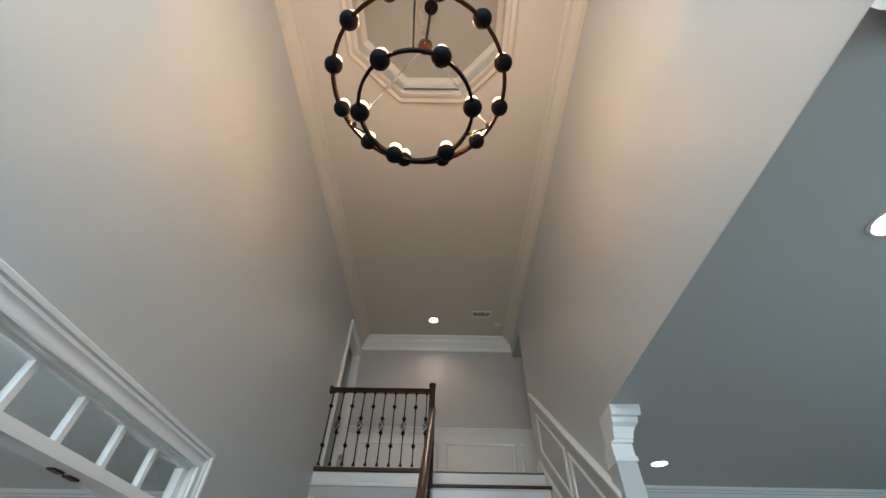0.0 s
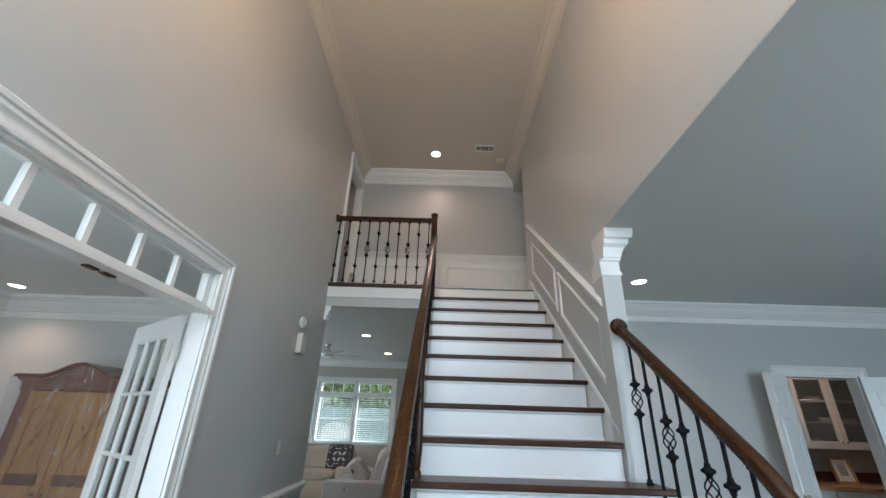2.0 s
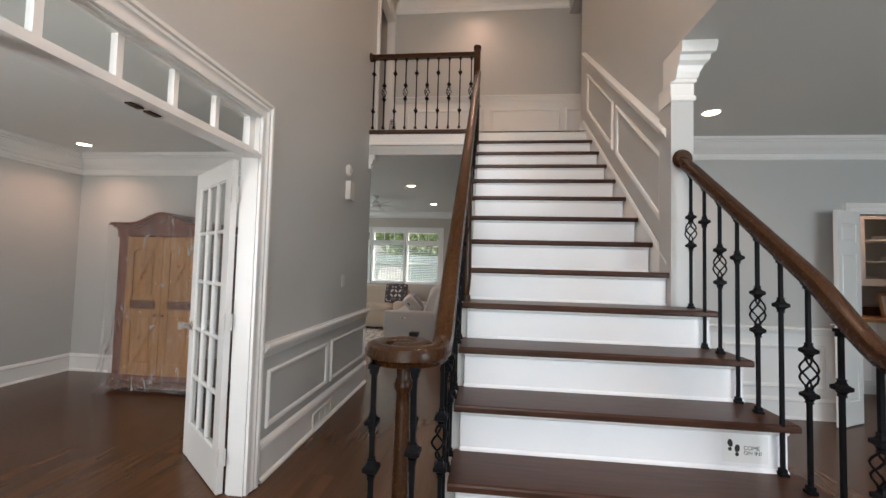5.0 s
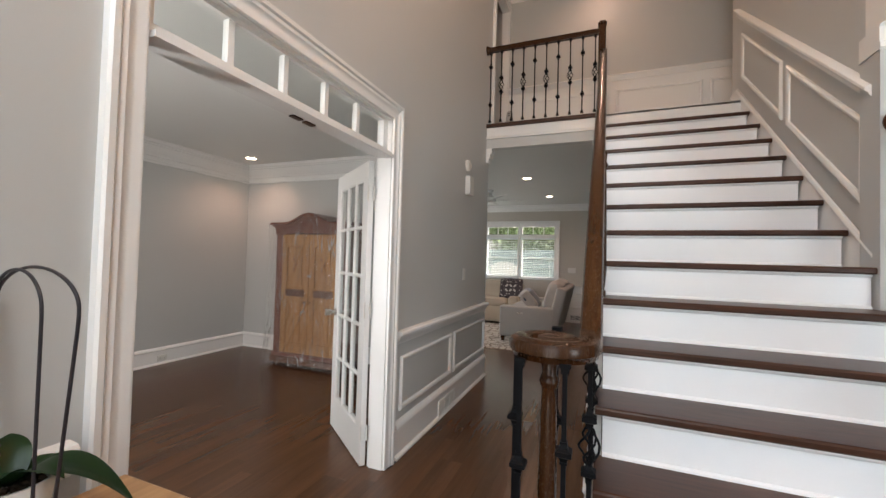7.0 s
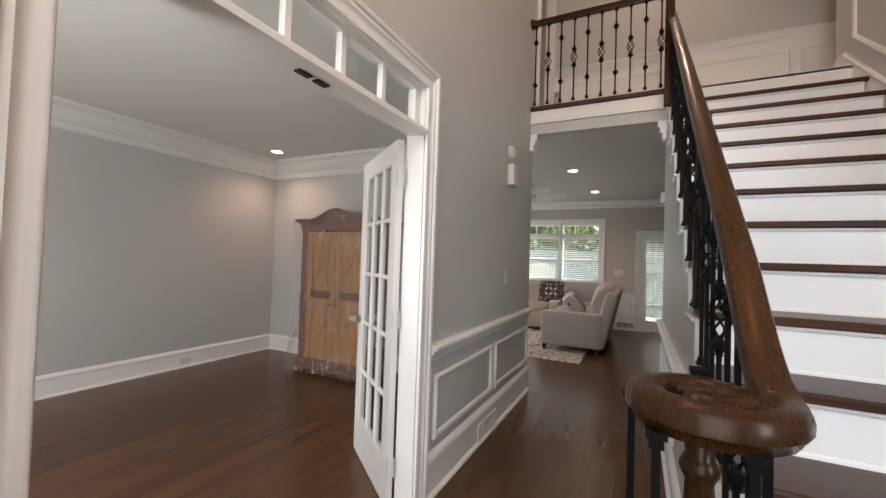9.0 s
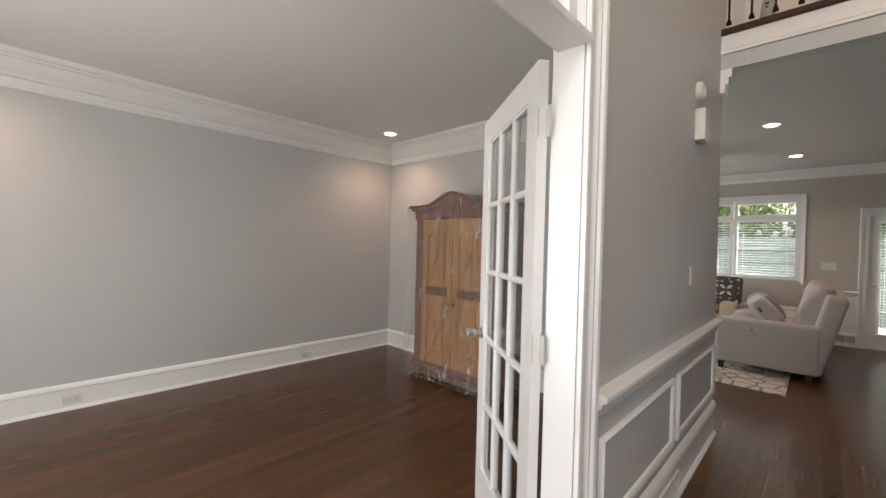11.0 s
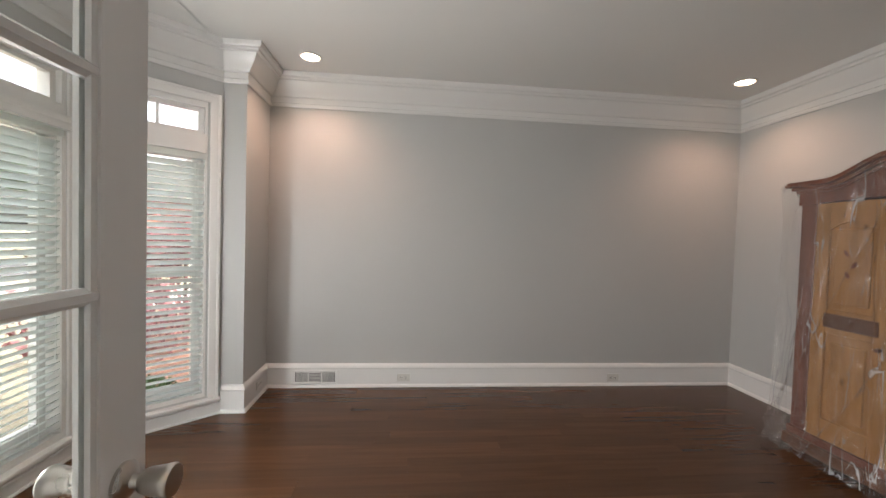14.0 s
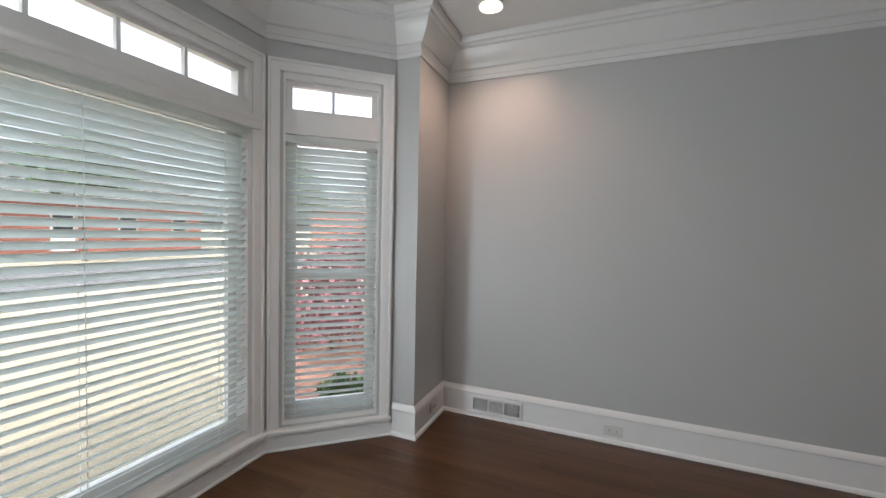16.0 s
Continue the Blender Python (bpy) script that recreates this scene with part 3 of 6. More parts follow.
for i in range(1, 5):
    bm = bmesh.new()
    box(bm, -1.505, -1.475, y0 + 0.03 + i * pw - 0.014, y0 + 0.03 + i * pw + 0.014, 2.105, 2.280)
    part("muntin", bm, TRIM, transom)
for i in range(5):
    bm = bmesh.new()
    box(bm, -1.492, -1.488, y0 + 0.03 + i * pw + 0.015, y0 + 0.03 + (i + 1) * pw - 0.015, 2.106, 2.279)
    part("pane", bm, GLASS, transom).visible_shadow = False


def lever(parent, x, side, z):
    """A turned door knob with its rose; axis across the door (local y)."""
    bm = bmesh.new()
    m = pose(x, 0, z, 90 * side, 0, 0)
    lathe(bm, [(0.033, 0.018), (0.033, 0.024), (0.024, 0.03), (0.012, 0.034), (0.011, 0.045), (0.018, 0.050), (0.022, 0.06), (0.026, 0.085), (0.028, 0.095), (0.026, 0.10), (0.012, 0.102)], (0, 0, 0), 20, m)
    return part("door_handle", bm, STEEL, parent, "satin nickel door knob", True)


def french_door(name, hinge, yaw, flip):
    """A glazed door leaf, 3 by 5 panes; hinge at local x = 0, leaf along +x."""
    W, H, T = 0.750, 2.018, 0.018
    door = thing(name, (0, 0, 0), "white glazed French door leaf, standing open", "door", "French doors")
    st, top, bot, mun = 0.105, 0.115, 0.24, 0.027
    bm = bmesh.new()
    for a, b, c, d in ((0, st, 0, H), (W - st, W, 0, H), (st, W - st, 0, bot), (st, W - st, H - top, H)):
        box(bm, a, b, -T, T, c, d)
    part("door_frame", bm, TRIM, door)
    gw, gh = (W - 2 * st - 2 * mun) / 3, (H - top - bot - 4 * mun) / 5
    sect = [(-mun / 2, -0.006), (-0.006, -T + 0.001), (0.006, -T + 0.001), (mun / 2, -0.006), (mun / 2, 0.006), (0.006, T - 0.001), (-0.006, T - 0.001), (-mun / 2, 0.006)]
    for i in (1, 2):
        bm = bmesh.new()
        x = st + i * gw + (i - 0.5) * mun
        mould(bm, (x, 0, bot), (x, 0, H - top), sect, (1, 0, 0), (0, 1, 0))
        part("muntin", bm, TRIM, door)
    for j in range(1, 5):
        bm = bmesh.new()
        z = bot + j * gh + (j - 0.5) * mun
        mould(bm, (st, 0, z), (W - st, 0, z), [(o, u * 0.9) for o, u in sect], (0, 0, 1), (0, 1, 0))
        part("muntin", bm, TRIM, door)
    bm = bmesh.new()
    for s in (-1, 1):   # glazing bead
        for a, b, c, d in ((st, st + 0.012, bot, H - top), (W - st - 0.012, W - st, bot, H - top), (st + 0.012, W - st - 0.012, bot, bot + 0.012), (st + 0.012, W - st - 0.012, H - top - 0.012, H - top)):
            box(bm, a, b, min(s * 0.004, s * 0.013), max(s * 0.004, s * 0.013), c, d)
    part("glazing_bead", bm, TRIM, door)
    for i in range(3):
        for j in range(5):
            bm = bmesh.new()
            x, z = st + i * (gw + mun), bot + j * (gh + mun)
            box(bm, x + 0.002, x + gw - 0.002, -0.002, 0.002, z + 0.002, z + gh - 0.002)
            part("pane", bm, GLASS, door).visible_shadow = False
    for s in (1, -1):
        lever(door, W - 0.055, s, 0.92)
    bm = bmesh.new()
    box(bm, W, W + 0.002, -0.012, 0.012, 0.86, 0.98)
    part("latch_plate", bm, STEEL, door)
    for z in (0.22, 1.02, 1.80):
        bm = bmesh.new()
        lathe(bm, [(0.007, -0.05), (0.007, 0.05)], (-0.006, flip * (T + 0.004), z), 10)
        box(bm, -0.034, -0.001, -T + 0.002, -T + 0.005, z - 0.05, z + 0.05)
        part("hinge", bm, PLASTIC, door, "white painted hinge")
    door.matrix_basis = pose(hinge[0], hinge[1], 0.01, 0, 0, yaw)
    return door


french_door("french_door", (-1.578, 2.474), 142, 1)
french_door("french_door", (-1.603, DY0 + 0.038), 179.3, -1)

# ---- stairs ----


def nose(k):
    return YTOP - k * RUN, ZU - k * RISE


def tread_span(k):
    """Ends of a tread, counted down from the landing."""
    if k <= 8:
        return -0.155, XR - 0.003
    if k <= 12:
        return -0.155, 1.215 + 0.012 * (k - 9)
    return -0.52, 1.58


stairs = thing("staircase", (0.5, 1.2, 0), "staircase with dark wooden treads and white risers", "staircase")
tagged(stairs, kind="structure")
for k in range(0, 15):
    y, z = nose(k)
    x0, x1 = tread_span(k)
    bm = bmesh.new()
    if k >= 13:
        r = 0.30 if k == 14 else 0.16
        pts = []
        for cx, cy, a0 in ((x1 - r, y + r, -90), (x1 - r, y + RUN + 0.02, 0), (x0 + r, y + RUN + 0.02, 180), (x0 + r, y + r, 180)):
            if a0 in (0,):
                pts.append((x1, cy))
            elif a0 == 180 and cy > y + r + 0.01 and (x0, cy) not in pts:
                pts.append((x0, cy))
            else:
                for i in range(9):
                    a = radians(a0 + i * 11.25)
                    pts.append((cx + r * math.cos(a), cy + r * math.sin(a)))
        prism(bm, pts, z - 0.034, z)
    else:
        depth = RUN + 0.028 if k else 0.11
        prof = [(0.0, -0.026), (0.003, -0.030), (0.008, -0.033), (depth, -0.033), (depth, 0.0), (0.010, 0.0), (0.004, -0.003), (0.0, -0.009)]
        mould(bm, (x0, y, z), (x1, y, z), prof, (0, 1, 0))
        bmesh.ops.bevel(bm, geom=[e for e in bm.edges if abs(e.verts[0].co.x - e.verts[1].co.x) < 1e-5 and abs(e.verts[0].co.z - e.verts[1].co.z) < 1e-5 and e.calc_length() > 0.2 and e.verts[0].co.z > z - 0.001], offset=0.006, segments=2, affect="EDGES")
    part("tread", bm, TREAD, stairs)
    # riser under the tread
    bm = bmesh.new()
    rx0, rx1 = (-0.125, min(x1 - 0.03, XR - 0.003) if k <= 8 else x1 - 0.035) if k < 13 else (x0 + 0.06, x1 - 0.06)
    box(bm, rx0, rx1, y + 0.028, y + 0.045, z - RISE, z - 0.034)
    if k < 14:
        mould(bm, (rx0, y + 0.028, z - RISE), (rx1, y + 0.028, z - RISE), [(0, 0), (0.012, 0), (0.010, 0.008), (0.004, 0.013), (0, 0.014)], (0, -1, 0))
    mould(bm, (rx0, y + 0.028, z - 0.05), (rx1, y + 0.028, z - 0.05), [(0, 0), (0.004, 0.0), (0.012, 0.008), (0.014, 0.016), (0, 0.016)], (0, -1, 0))
    part("riser", bm, RISER, stairs)
# closed side under the treads, by the hall
bm = bmesh.new()
pts = [(nose(14)[0] + 0.05, 0), (YTOP + 0.1, 0), (YTOP + 0.1, ZU - 0.04)]
for k in range(1, 15):
    y, z = nose(k)
    pts += [(y + RUN + 0.04, z - 0.036), (y + 0.045, z - 0.036)]
for xa, xb in ((-0.175, -0.128),):
    lo = [bm.verts.new((xa, y, z)) for y, z in pts]
    hi = [bm.verts.new((xb, y, z)) for y, z in pts]
    n = len(pts)
    bm.faces.new(lo)
    bm.faces.new(hi[::-1])
    for i in range(n):
        bm.faces.new((lo[i], lo[(i + 1) % n], hi[(i + 1) % n], hi[i]))
part("stringer_wall", bm, WALL, stairs, "grey painted wall under the stairs")
# closed right side of the open lower steps
for k in range(9, 13):
    y, z = nose(k)
    bm = bmesh.new()
    x1 = tread_span(k)[1] - 0.036
    box(bm, x1 - 0.02, x1, y + 0.045, y + RUN + 0.03, 0 if k > 8 else 0.8, z - 0.034)
    part("side_panel", bm, RISER, stairs)
# tread ends on the hall side
for k in range(1, 13):
    y, z = nose(k)
    bm = bmesh.new()
    mould(bm, (-0.176, y + 0.05, z - 0.05), (-0.176, y + RUN + 0.02, z - 0.05), [(0, 0), (0.004, 0), (0.014, 0.010), (0.014, 0.016), (0, 0.016)], (-1, 0, 0))
    part("scotia", bm, RISER, stairs)

# wall-side skirt, sloping chair rail and panels on the stair wall
SL = Vector((0, RUN, RISE)).normalized()
UPN = Vector((0, -RISE, RUN)).normalized()


def on_slope(y, h):
    """Height above the line of nosings at y."""
    return ZU - (YTOP - y) * RISE / RUN + h


bm = bmesh.new()
pts = [(2.76, 1.20), (5.10, 3.0), (5.10, on_slope(4.90, 0.05)), (4.90, on_slope(4.90, 0.05)), (2.76, on_slope(2.76, 0.02))]
lo = [bm.verts.new((XR - 0.016, y, z)) for y, z in pts]
hi = [bm.verts.new((XR, y, z)) for y, z in pts]
bm.faces.new(lo)
for i in range(5):
    bm.faces.new((lo[i], lo[(i + 1) % 5], hi[(i + 1) % 5], hi[i]))
vert = Vector((0, 0, 1))
STICK = [(0, 0), (0.012, 0), (0.020, 0.010), (0.018, 0.022), (0.010, 0.034), (0, 0.036)]
mould(bm, (XR - 0.001, 2.76, on_slope(2.76, 0.01)), (XR - 0.001, 4.90, on_slope(4.90, 0.01)), [(o + 0.006, u) for o, u in STICK], (-1, 0, 0), vert)
mould(bm, (XR - 0.001, 2.755, 1.20), (XR - 0.001, 2.755, on_slope(2.755, 0.045)), STICK, (-1, 0, 0), (0, -1, 0))
structure("trim_stair_skirt", bm, TRIM, "white sloping skirting board on the stair wall", True)
bm = bmesh.new()
mould(bm, (XR, 2.765, on_slope(2.765, 0.765)), (XR, 4.90, on_slope(4.90, 0.765)), CHAIR, (-1, 0, 0), vert)
structure("trim_stair_chair_rail", bm, TRIM, "white sloping chair rail on the stair wall", True)


def frame_panel(bm, pts, out, prof=STICK):
    """A picture-frame moulding through a closed loop of points on a wall."""
    n = len(pts)
    P = [Vector(p) for p in pts]
    out = Vector(out)
    rings = []
    for i in range(n):
        a, b, c = P[i - 1], P[i], P[(i + 1) % n]
        n0, n1 = out.cross((b - a).normalized()), out.cross((c - b).normalized())
        inn = (n0 + n1) / (1 + n0.dot(n1))
        rings.append([bm.verts.new(b + out * o + inn * u) for o, u in prof])
    k = len(prof)
    for i in range(n):
        a, b = rings[i], rings[(i + 1) % n]
        for j in range(k):
            bm.faces.new((a[j], a[(j + 1) % k], b[(j + 1) % k], b[j]))


def panel_moulding(label, pts, out, parent=None):
    bm = bmesh.new()
    frame_panel(bm, pts, out)
    return structure("trim_panel", bm, TRIM, label, True)


for ya, yb in ((3.86, 4.77), (2.865, 3.765)):
    lo_, hi_ = 0.20, 0.645
    panel_moulding("white picture-frame moulding on the stair wall",
                   [(XR, ya, on_slope(ya, lo_)), (XR, yb, on_slope(yb, lo_)), (XR, yb, on_slope(yb, hi_)), (XR, ya, on_slope(ya, hi_))][::-1], (-1, 0, 0))

# ---- wainscot of the hall ----


def wainscot(name, face, out, a, b, panels, top=0.78, cap=True, base=True):
    """Baseboard, panel frames and chair rail on a wall that runs along y at x = face."""
    bm = bmesh.new()
    if base:
        mould(bm, (face, a, 0), (face, b, 0), [(0, 0), (0.034, 0), (0.034, 0.012), (0.022, 0.026), (0.014, 0.028), (0.014, 0.20), (0.026, 0.208), (0.024, 0.232), (0.010, 0.25), (0, 0.256)], (out, 0, 0))
    mould(bm, (face, a, top), (face, b, top), CHAIR, (out, 0, 0))
    structure(name, bm, TRIM, "white baseboard and chair rail", True)
    for p in panels:
        q = [(face, p[0], p[2]), (face, p[1], p[2]), (face, p[1], p[3]), (face, p[0], p[3])]
        panel_moulding("white picture-frame moulding on the wall", q if out > 0 else q[::-1], (out, 0, 0))


wainscot("trim_hall", XL, 1, DY1 + 0.125, YE, [(2.70, 3.70, 0.315, 0.69), (3.78, 4.82, 0.315, 0.69)])
wainscot("trim_hall_front", XL, 1, YF, DY0 - 0.125, [(-0.85, 0.72, 0.315, 0.69)])
wainscot("trim_under_stairs", -0.176, -1, 2.55, 4.86, [(3.35, 4.05, 0.315, 0.69), (4.13, 4.78, 0.315, 0.69)])
# landing wainscot
bm = bmesh.new()
box(bm, XL, XR + 1.4, 5.825, 5.84, ZU, 3.83)
mould(bm, (XL, 5.825, 3.80), (XR + 1.4, 5.825, 3.80), scaled(CHAIR, 0.9, 0.8), (0, -1, 0))
mould(bm, (XL, 5.825, ZU), (XR + 1.4, 5.825, ZU), BASE, (0, -1, 0))
frame_panel(bm, [(-1.22, 5.825, 3.27), (-0.08, 5.825, 3.27), (-0.08, 5.825, 3.68), (-1.22, 5.825, 3.68)], (0, -1, 0))
frame_panel(bm, [(0.0, 5.825, 3.27), (0.98, 5.825, 3.27), (0.98, 5.825, 3.68), (0.0, 5.825, 3.68)], (0, -1, 0))
frame_panel(bm, [(1.06, 5.825, 3.27), (2.0, 5.825, 3.27), (2.0, 5.825, 3.68), (1.06, 5.825, 3.68)], (0, -1, 0))
structure("trim_landing", bm, TRIM, "white panelled wainscot on the landing", True)
# fascia of the landing and the header under it
bm = bmesh.new()
box(bm, XL, -0.176, YTOP - 0.002, YE - 0.11, 2.83, ZU - 0.002)
mould(bm, (XL, YTOP - 0.002, 2.83), (-0.176, YTOP - 0.002, 2.83), [(0, 0), (0.014, 0), (0.014, 0.02), (0.006, 0.03), (0, 0.03)], (0, -1, 0))
structure("trim_landing_fascia", bm, TRIM, "white board at the landing's edge")
bm = bmesh.new()
box(bm, XL, -0.176, YTOP + 0.004, YE, Z1 - 0.02, 2.83)
structure("trim_landing_header", bm, WALL, "grey painted header under the landing")
bm = bmesh.new()
prof = [(0.0, -0.034), (0.004, -0.034), (0.0, -0.026)]
mould(bm, (XL, YTOP - 0.03, ZU), (-0.157, YTOP - 0.03, ZU), [(0.0, -0.026), (0.004, -0.032), (0.01, -0.034), (0.14, -0.034), (0.14, 0.012), (0.01, 0.012), (0.003, 0.006), (0, -0.004)], (0, 1, 0))
structure("trim_landing_nosing", bm, TREAD, "dark wooden nosing at the landing's edge")
# brackets at the hall's end
for x0, s in ((XL, 1), (-0.176, -1)):
    bm = bmesh.new()
    for dx, za, zb in ((0.07, 2.66, 2.72), (0.05, 2.61, 2.66), (0.03, 2.55, 2.61)):
        box(bm, min(x0, x0 + s * dx), max(x0, x0 + s * dx), YE - 0.11, YE - 0.002, za, zb)
    structure("trim_hall_cap", bm, TRIM, "small white stepped cap at the hall's end")

# ---- columns of the dining opening ----


def column(y0, y1, zb, to=-1):
    bm = bmesh.new()
    x0, x1 = XR - 0.024, XR + (0.105 if to < 0 else 0.2)
    box(bm, x0 + (0 if to < 0 else 0.095), x1, y0, y1, zb, 2.44)
    structure("trim_column_shaft", bm, WALL, "square grey painted column shaft")
    bm = bmesh.new()
    levels = [(0.0, 2.44), (0.010, 2.448), (0.010, 2.472), (0.002, 2.478), (0.002, 2.55), (0.012, 2.558), (0.012, 2.575), (0.018, 2.58), (0.024, 2.61), (0.040, 2.645), (0.062, 2.668), (0.066, 2.70), (0.084, 2.708), (0.092, 2.745), (0.092, ZD - 0.006)]
    rings_c = []
    for e, z in levels:
        xi = x0 + (0.022 if z > 2.57 else -0.004) + (0 if to < 0 else 0.095 - e)
        ya, yb = y0 - (e if to < 0 else 0), y1 + (e if to > 0 else 0)
        rings_c.append([bm.verts.new(q) for q in ((xi, ya, z), (x1 + e, ya, z), (x1 + e, yb, z), (xi, yb, z))])
    for a, b in zip(rings_c, rings_c[1:]):
        for i in range(4):
            bm.faces.new((a[i], a[(i + 1) % 4], b[(i + 1) % 4], b[i]))
    bm.faces.new(rings_c[-1])
    return structure("trim_column_cap", bm, TRIM, "white stepped cap of a square column")



column(2.70, 2.86, 1.2)
column(0.02, 0.18, 0.0, 1)
# ---- balustrades ----
SQ = 0.0065


def knuckle(bm, z, s=1.0):
    r = SQ
    for a, b, h0, h1 in ((1.5, 1.5, -0.030, -0.024), (1.2, 1.9, -0.024, -0.012), (3.3, 3.3, -0.006, 0.006), (1.9, 1.2, 0.012, 0.024), (1.5, 1.5, 0.024, 0.030)):
        v = [bm.verts.new((sx * r * k, sy * r * k, z + h * s)) for k, h in ((a, h0), (b, h1)) for sx, sy in ((-1, -1), (1, -1), (1, 1), (-1, 1))]
        for i in range(4):
            bm.faces.new((v[i], v[(i + 1) % 4], v[4 + (i + 1) % 4], v[4 + i]))
        bm.faces.new(v[3::-1])
        bm.faces.new(v[4:])
    for z0, z1, a, b in ((-0.012, -0.006, 1.9, 3.3), (0.006, 0.012, 3.3, 1.9)):
        v = [bm.verts.new((sx * r * k, sy * r * k, z + h * s)) for k, h in ((a, z0), (b, z1)) for sx, sy in ((-1, -1), (1, -1), (1, 1), (-1, 1))]
        for i in range(4):
            bm.faces.new((v[i], v[(i + 1) % 4], v[4 + (i + 1) % 4], v[4 + i]))


def baluster(h, marks, basket=None):
    """A square iron bar with a shoe, collars at marks (heights) and, if given, a twisted basket at that height."""
    bm = bmesh.new()
    r = SQ
    gaps = [(0, h)] if basket is None else [(0, basket - 0.058), (basket + 0.058, h)]
    for a, b in gaps:
        box(bm, -r, r, -r, r, a, b)
    for k, z0, z1 in ((2.4, 0, 0.012), (1.7, 0.012, 0.028)):
        box(bm, -r * k, r * k, -r * k, r * k, z0, z1)
        box(bm, -r * k, r * k, -r * k, r * k, h - z1, h - z0)
    for z in marks:
        knuckle(bm, z)
    if basket is not None:
        for i in range(4):
            path = []
            for j in range(9):
                t = j / 8
                a = radians(90 * i + 200 * t)
                rad = 0.004 + 0.027 * math.sin(math.pi * t)
                path.append((rad * math.cos(a), rad * math.sin(a), basket - 0.062 + 0.124 * t))
            tube(bm, path, 0.0038, 6)
        knuckle(bm, basket - 0.082)
        knuckle(bm, basket + 0.082)
    return bm


RAILP = [(-0.020, -0.030), (0.020, -0.030), (0.024, -0.018), (0.033, -0.010), (0.034, 0.008), (0.028, 0.022), (0.012, 0.029), (-0.012, 0.029), (-0.028, 0.022), (-0.034, 0.008), (-0.033, -0.010), (-0.024, -0.018)]


def newel_turned(h, r=0.032):
    bm = bmesh.new()
    k = r / 0.032
    lathe(bm, [(0.030 * k, 0), (0.030 * k, 0.03), (0.022 * k, 0.04), (0.026 * k, 0.06), (0.032 * k, 0.14), (0.030 * k, 0.30), (0.024 * k, h - 0.14), (0.022 * k, h - 0.10), (0.030 * k, h - 0.085), (0.032 * k, h - 0.075), (0.026 * k, h - 0.062), (0.022 * k, h - 0.055), (0.026 * k, h - 0.02), (0.028 * k, h)], (0, 0, 0), 18)
    return bm


def stair_balustrade(label, side, x_top, x_low, y_top, rail_h, cx, cy, zv, y_first, with_newel):
    """Rail, volute, newel and iron balusters along one side of the stairs. side: +1 curls to the right, -1 to the left."""
    bal = thing("stair_balustrade", (cx, cy, nose(14)[1]), label, "balustrade", "stair balustrades")
    path = []
    yb = 1.82

    def rx(y):
        t = min(1, max(0, (y_top - y) / (y_top - 1.6)))
        return x_top + (x_low - x_top) * t

    y = y_top
    while y > yb:
        path.append((rx(y), y, on_slope(y, rail_h)))
        y -= 0.1
    z0, n = on_slope(yb, rail_h), 9
    for i in range(n):
        t = i / n
        yy = yb + (cy - yb) * t
        s = RISE / RUN * (yb - cy)
        z = (2 * t**3 - 3 * t**2 + 1) * z0 + (t**3 - 2 * t**2 + t) * (-s) + (-2 * t**3 + 3 * t**2) * zv
        path.append((rx(yy), yy, z))
    r0 = abs(x_low - cx)
    for i in range(31):
        t = i / 30
        a = radians(480 * t)
        r = r0 * (1 - t) + 0.036 * t
        path.append((cx - side * r * math.cos(a), cy - r * math.sin(a), zv))
    bm = bmesh.new()
    sweep(bm, path, RAILP)
    part("handrail", bm, RAIL, bal, "polished brown wooden handrail", True)
    bm = bmesh.new()
    lathe(bm, [(0.034, -0.028), (0.040, 0.0), (0.036, 0.022), (0.02, 0.030), (0.004, 0.031)], (cx, cy, zv), 20)
    part("volute_cap", bm, RAIL, bal, "", True)
    h = zv - 0.03 - nose(14)[1]
    o = part("newel_post", newel_turned(h), RAIL, bal, "slender turned wooden newel", True)
    o.matrix_basis = bal.matrix_basis.inverted() @ pose(cx, cy, nose(14)[1])
    o.matrix_parent_inverse.identity()
    lows = [(cx - side * r0 * math.cos(radians(a)), cy - r0 * math.sin(radians(a)), nose(14)[1]) for a in (62, 128, 200, 275)]
    i = 0
    y = y_first
    spots = []
    while y > cy + 0.03:
        k = 0
        while k < 14 and y < nose(k)[0] + 0.012:
            k += 1
        spots.append((rx(y), y, nose(k)[1]))
        y -= RUN / 2
    for x, y, z in spots + lows:
        top = (on_slope(y, rail_h) if y > yb else zv + max(0, (y - cy)) * 0.55) - 0.026
        h = top - z
        if (x, y, z) in lows:
            bm = baluster(h, [h - (0.24 if i % 2 else 0.30), 0.22])
        elif i % 2:
            bm = baluster(h, [h - 0.20])
        else:
            bm = baluster(h, [], h - 0.34)
        o = part("baluster", bm, IRON, bal, "black wrought iron baluster")
        o.matrix_parent_inverse.identity()
        o.matrix_basis = bal.matrix_basis.inverted() @ pose(x, y, z)
        i += 1
    return bal


left = stair_balustrade("wooden handrail with volute on iron balusters beside the hall", -1, -0.150, -0.166, 4.66, 0.715, -0.280, 1.450, 1.135, 4.60, True)
bm = newel_turned(on_slope(2.62, 0.69) - nose(9)[1], 0.034)
o = part("newel_post", bm, RAIL, left, "turned wooden newel", True)
o.matrix_parent_inverse.identity()
o.matrix_basis = left.matrix_basis.inverted() @ pose(-0.145, 2.60, nose(9)[1])
right = stair_balustrade("wooden handrail with volute on iron balusters beside the dining room", 1, 1.135, 1.19, 2.685, 0.70, 1.305, 1.50, 1.135, 2.60, True)
bm = bmesh.new()
lathe(bm, [(0.055, 0), (0.058, 0.012), (0.05, 0.02), (0.045, 0.034)], (0, 0, 0), 20, pose(1.135, 2.697, 2.085, 90, 0, 0))
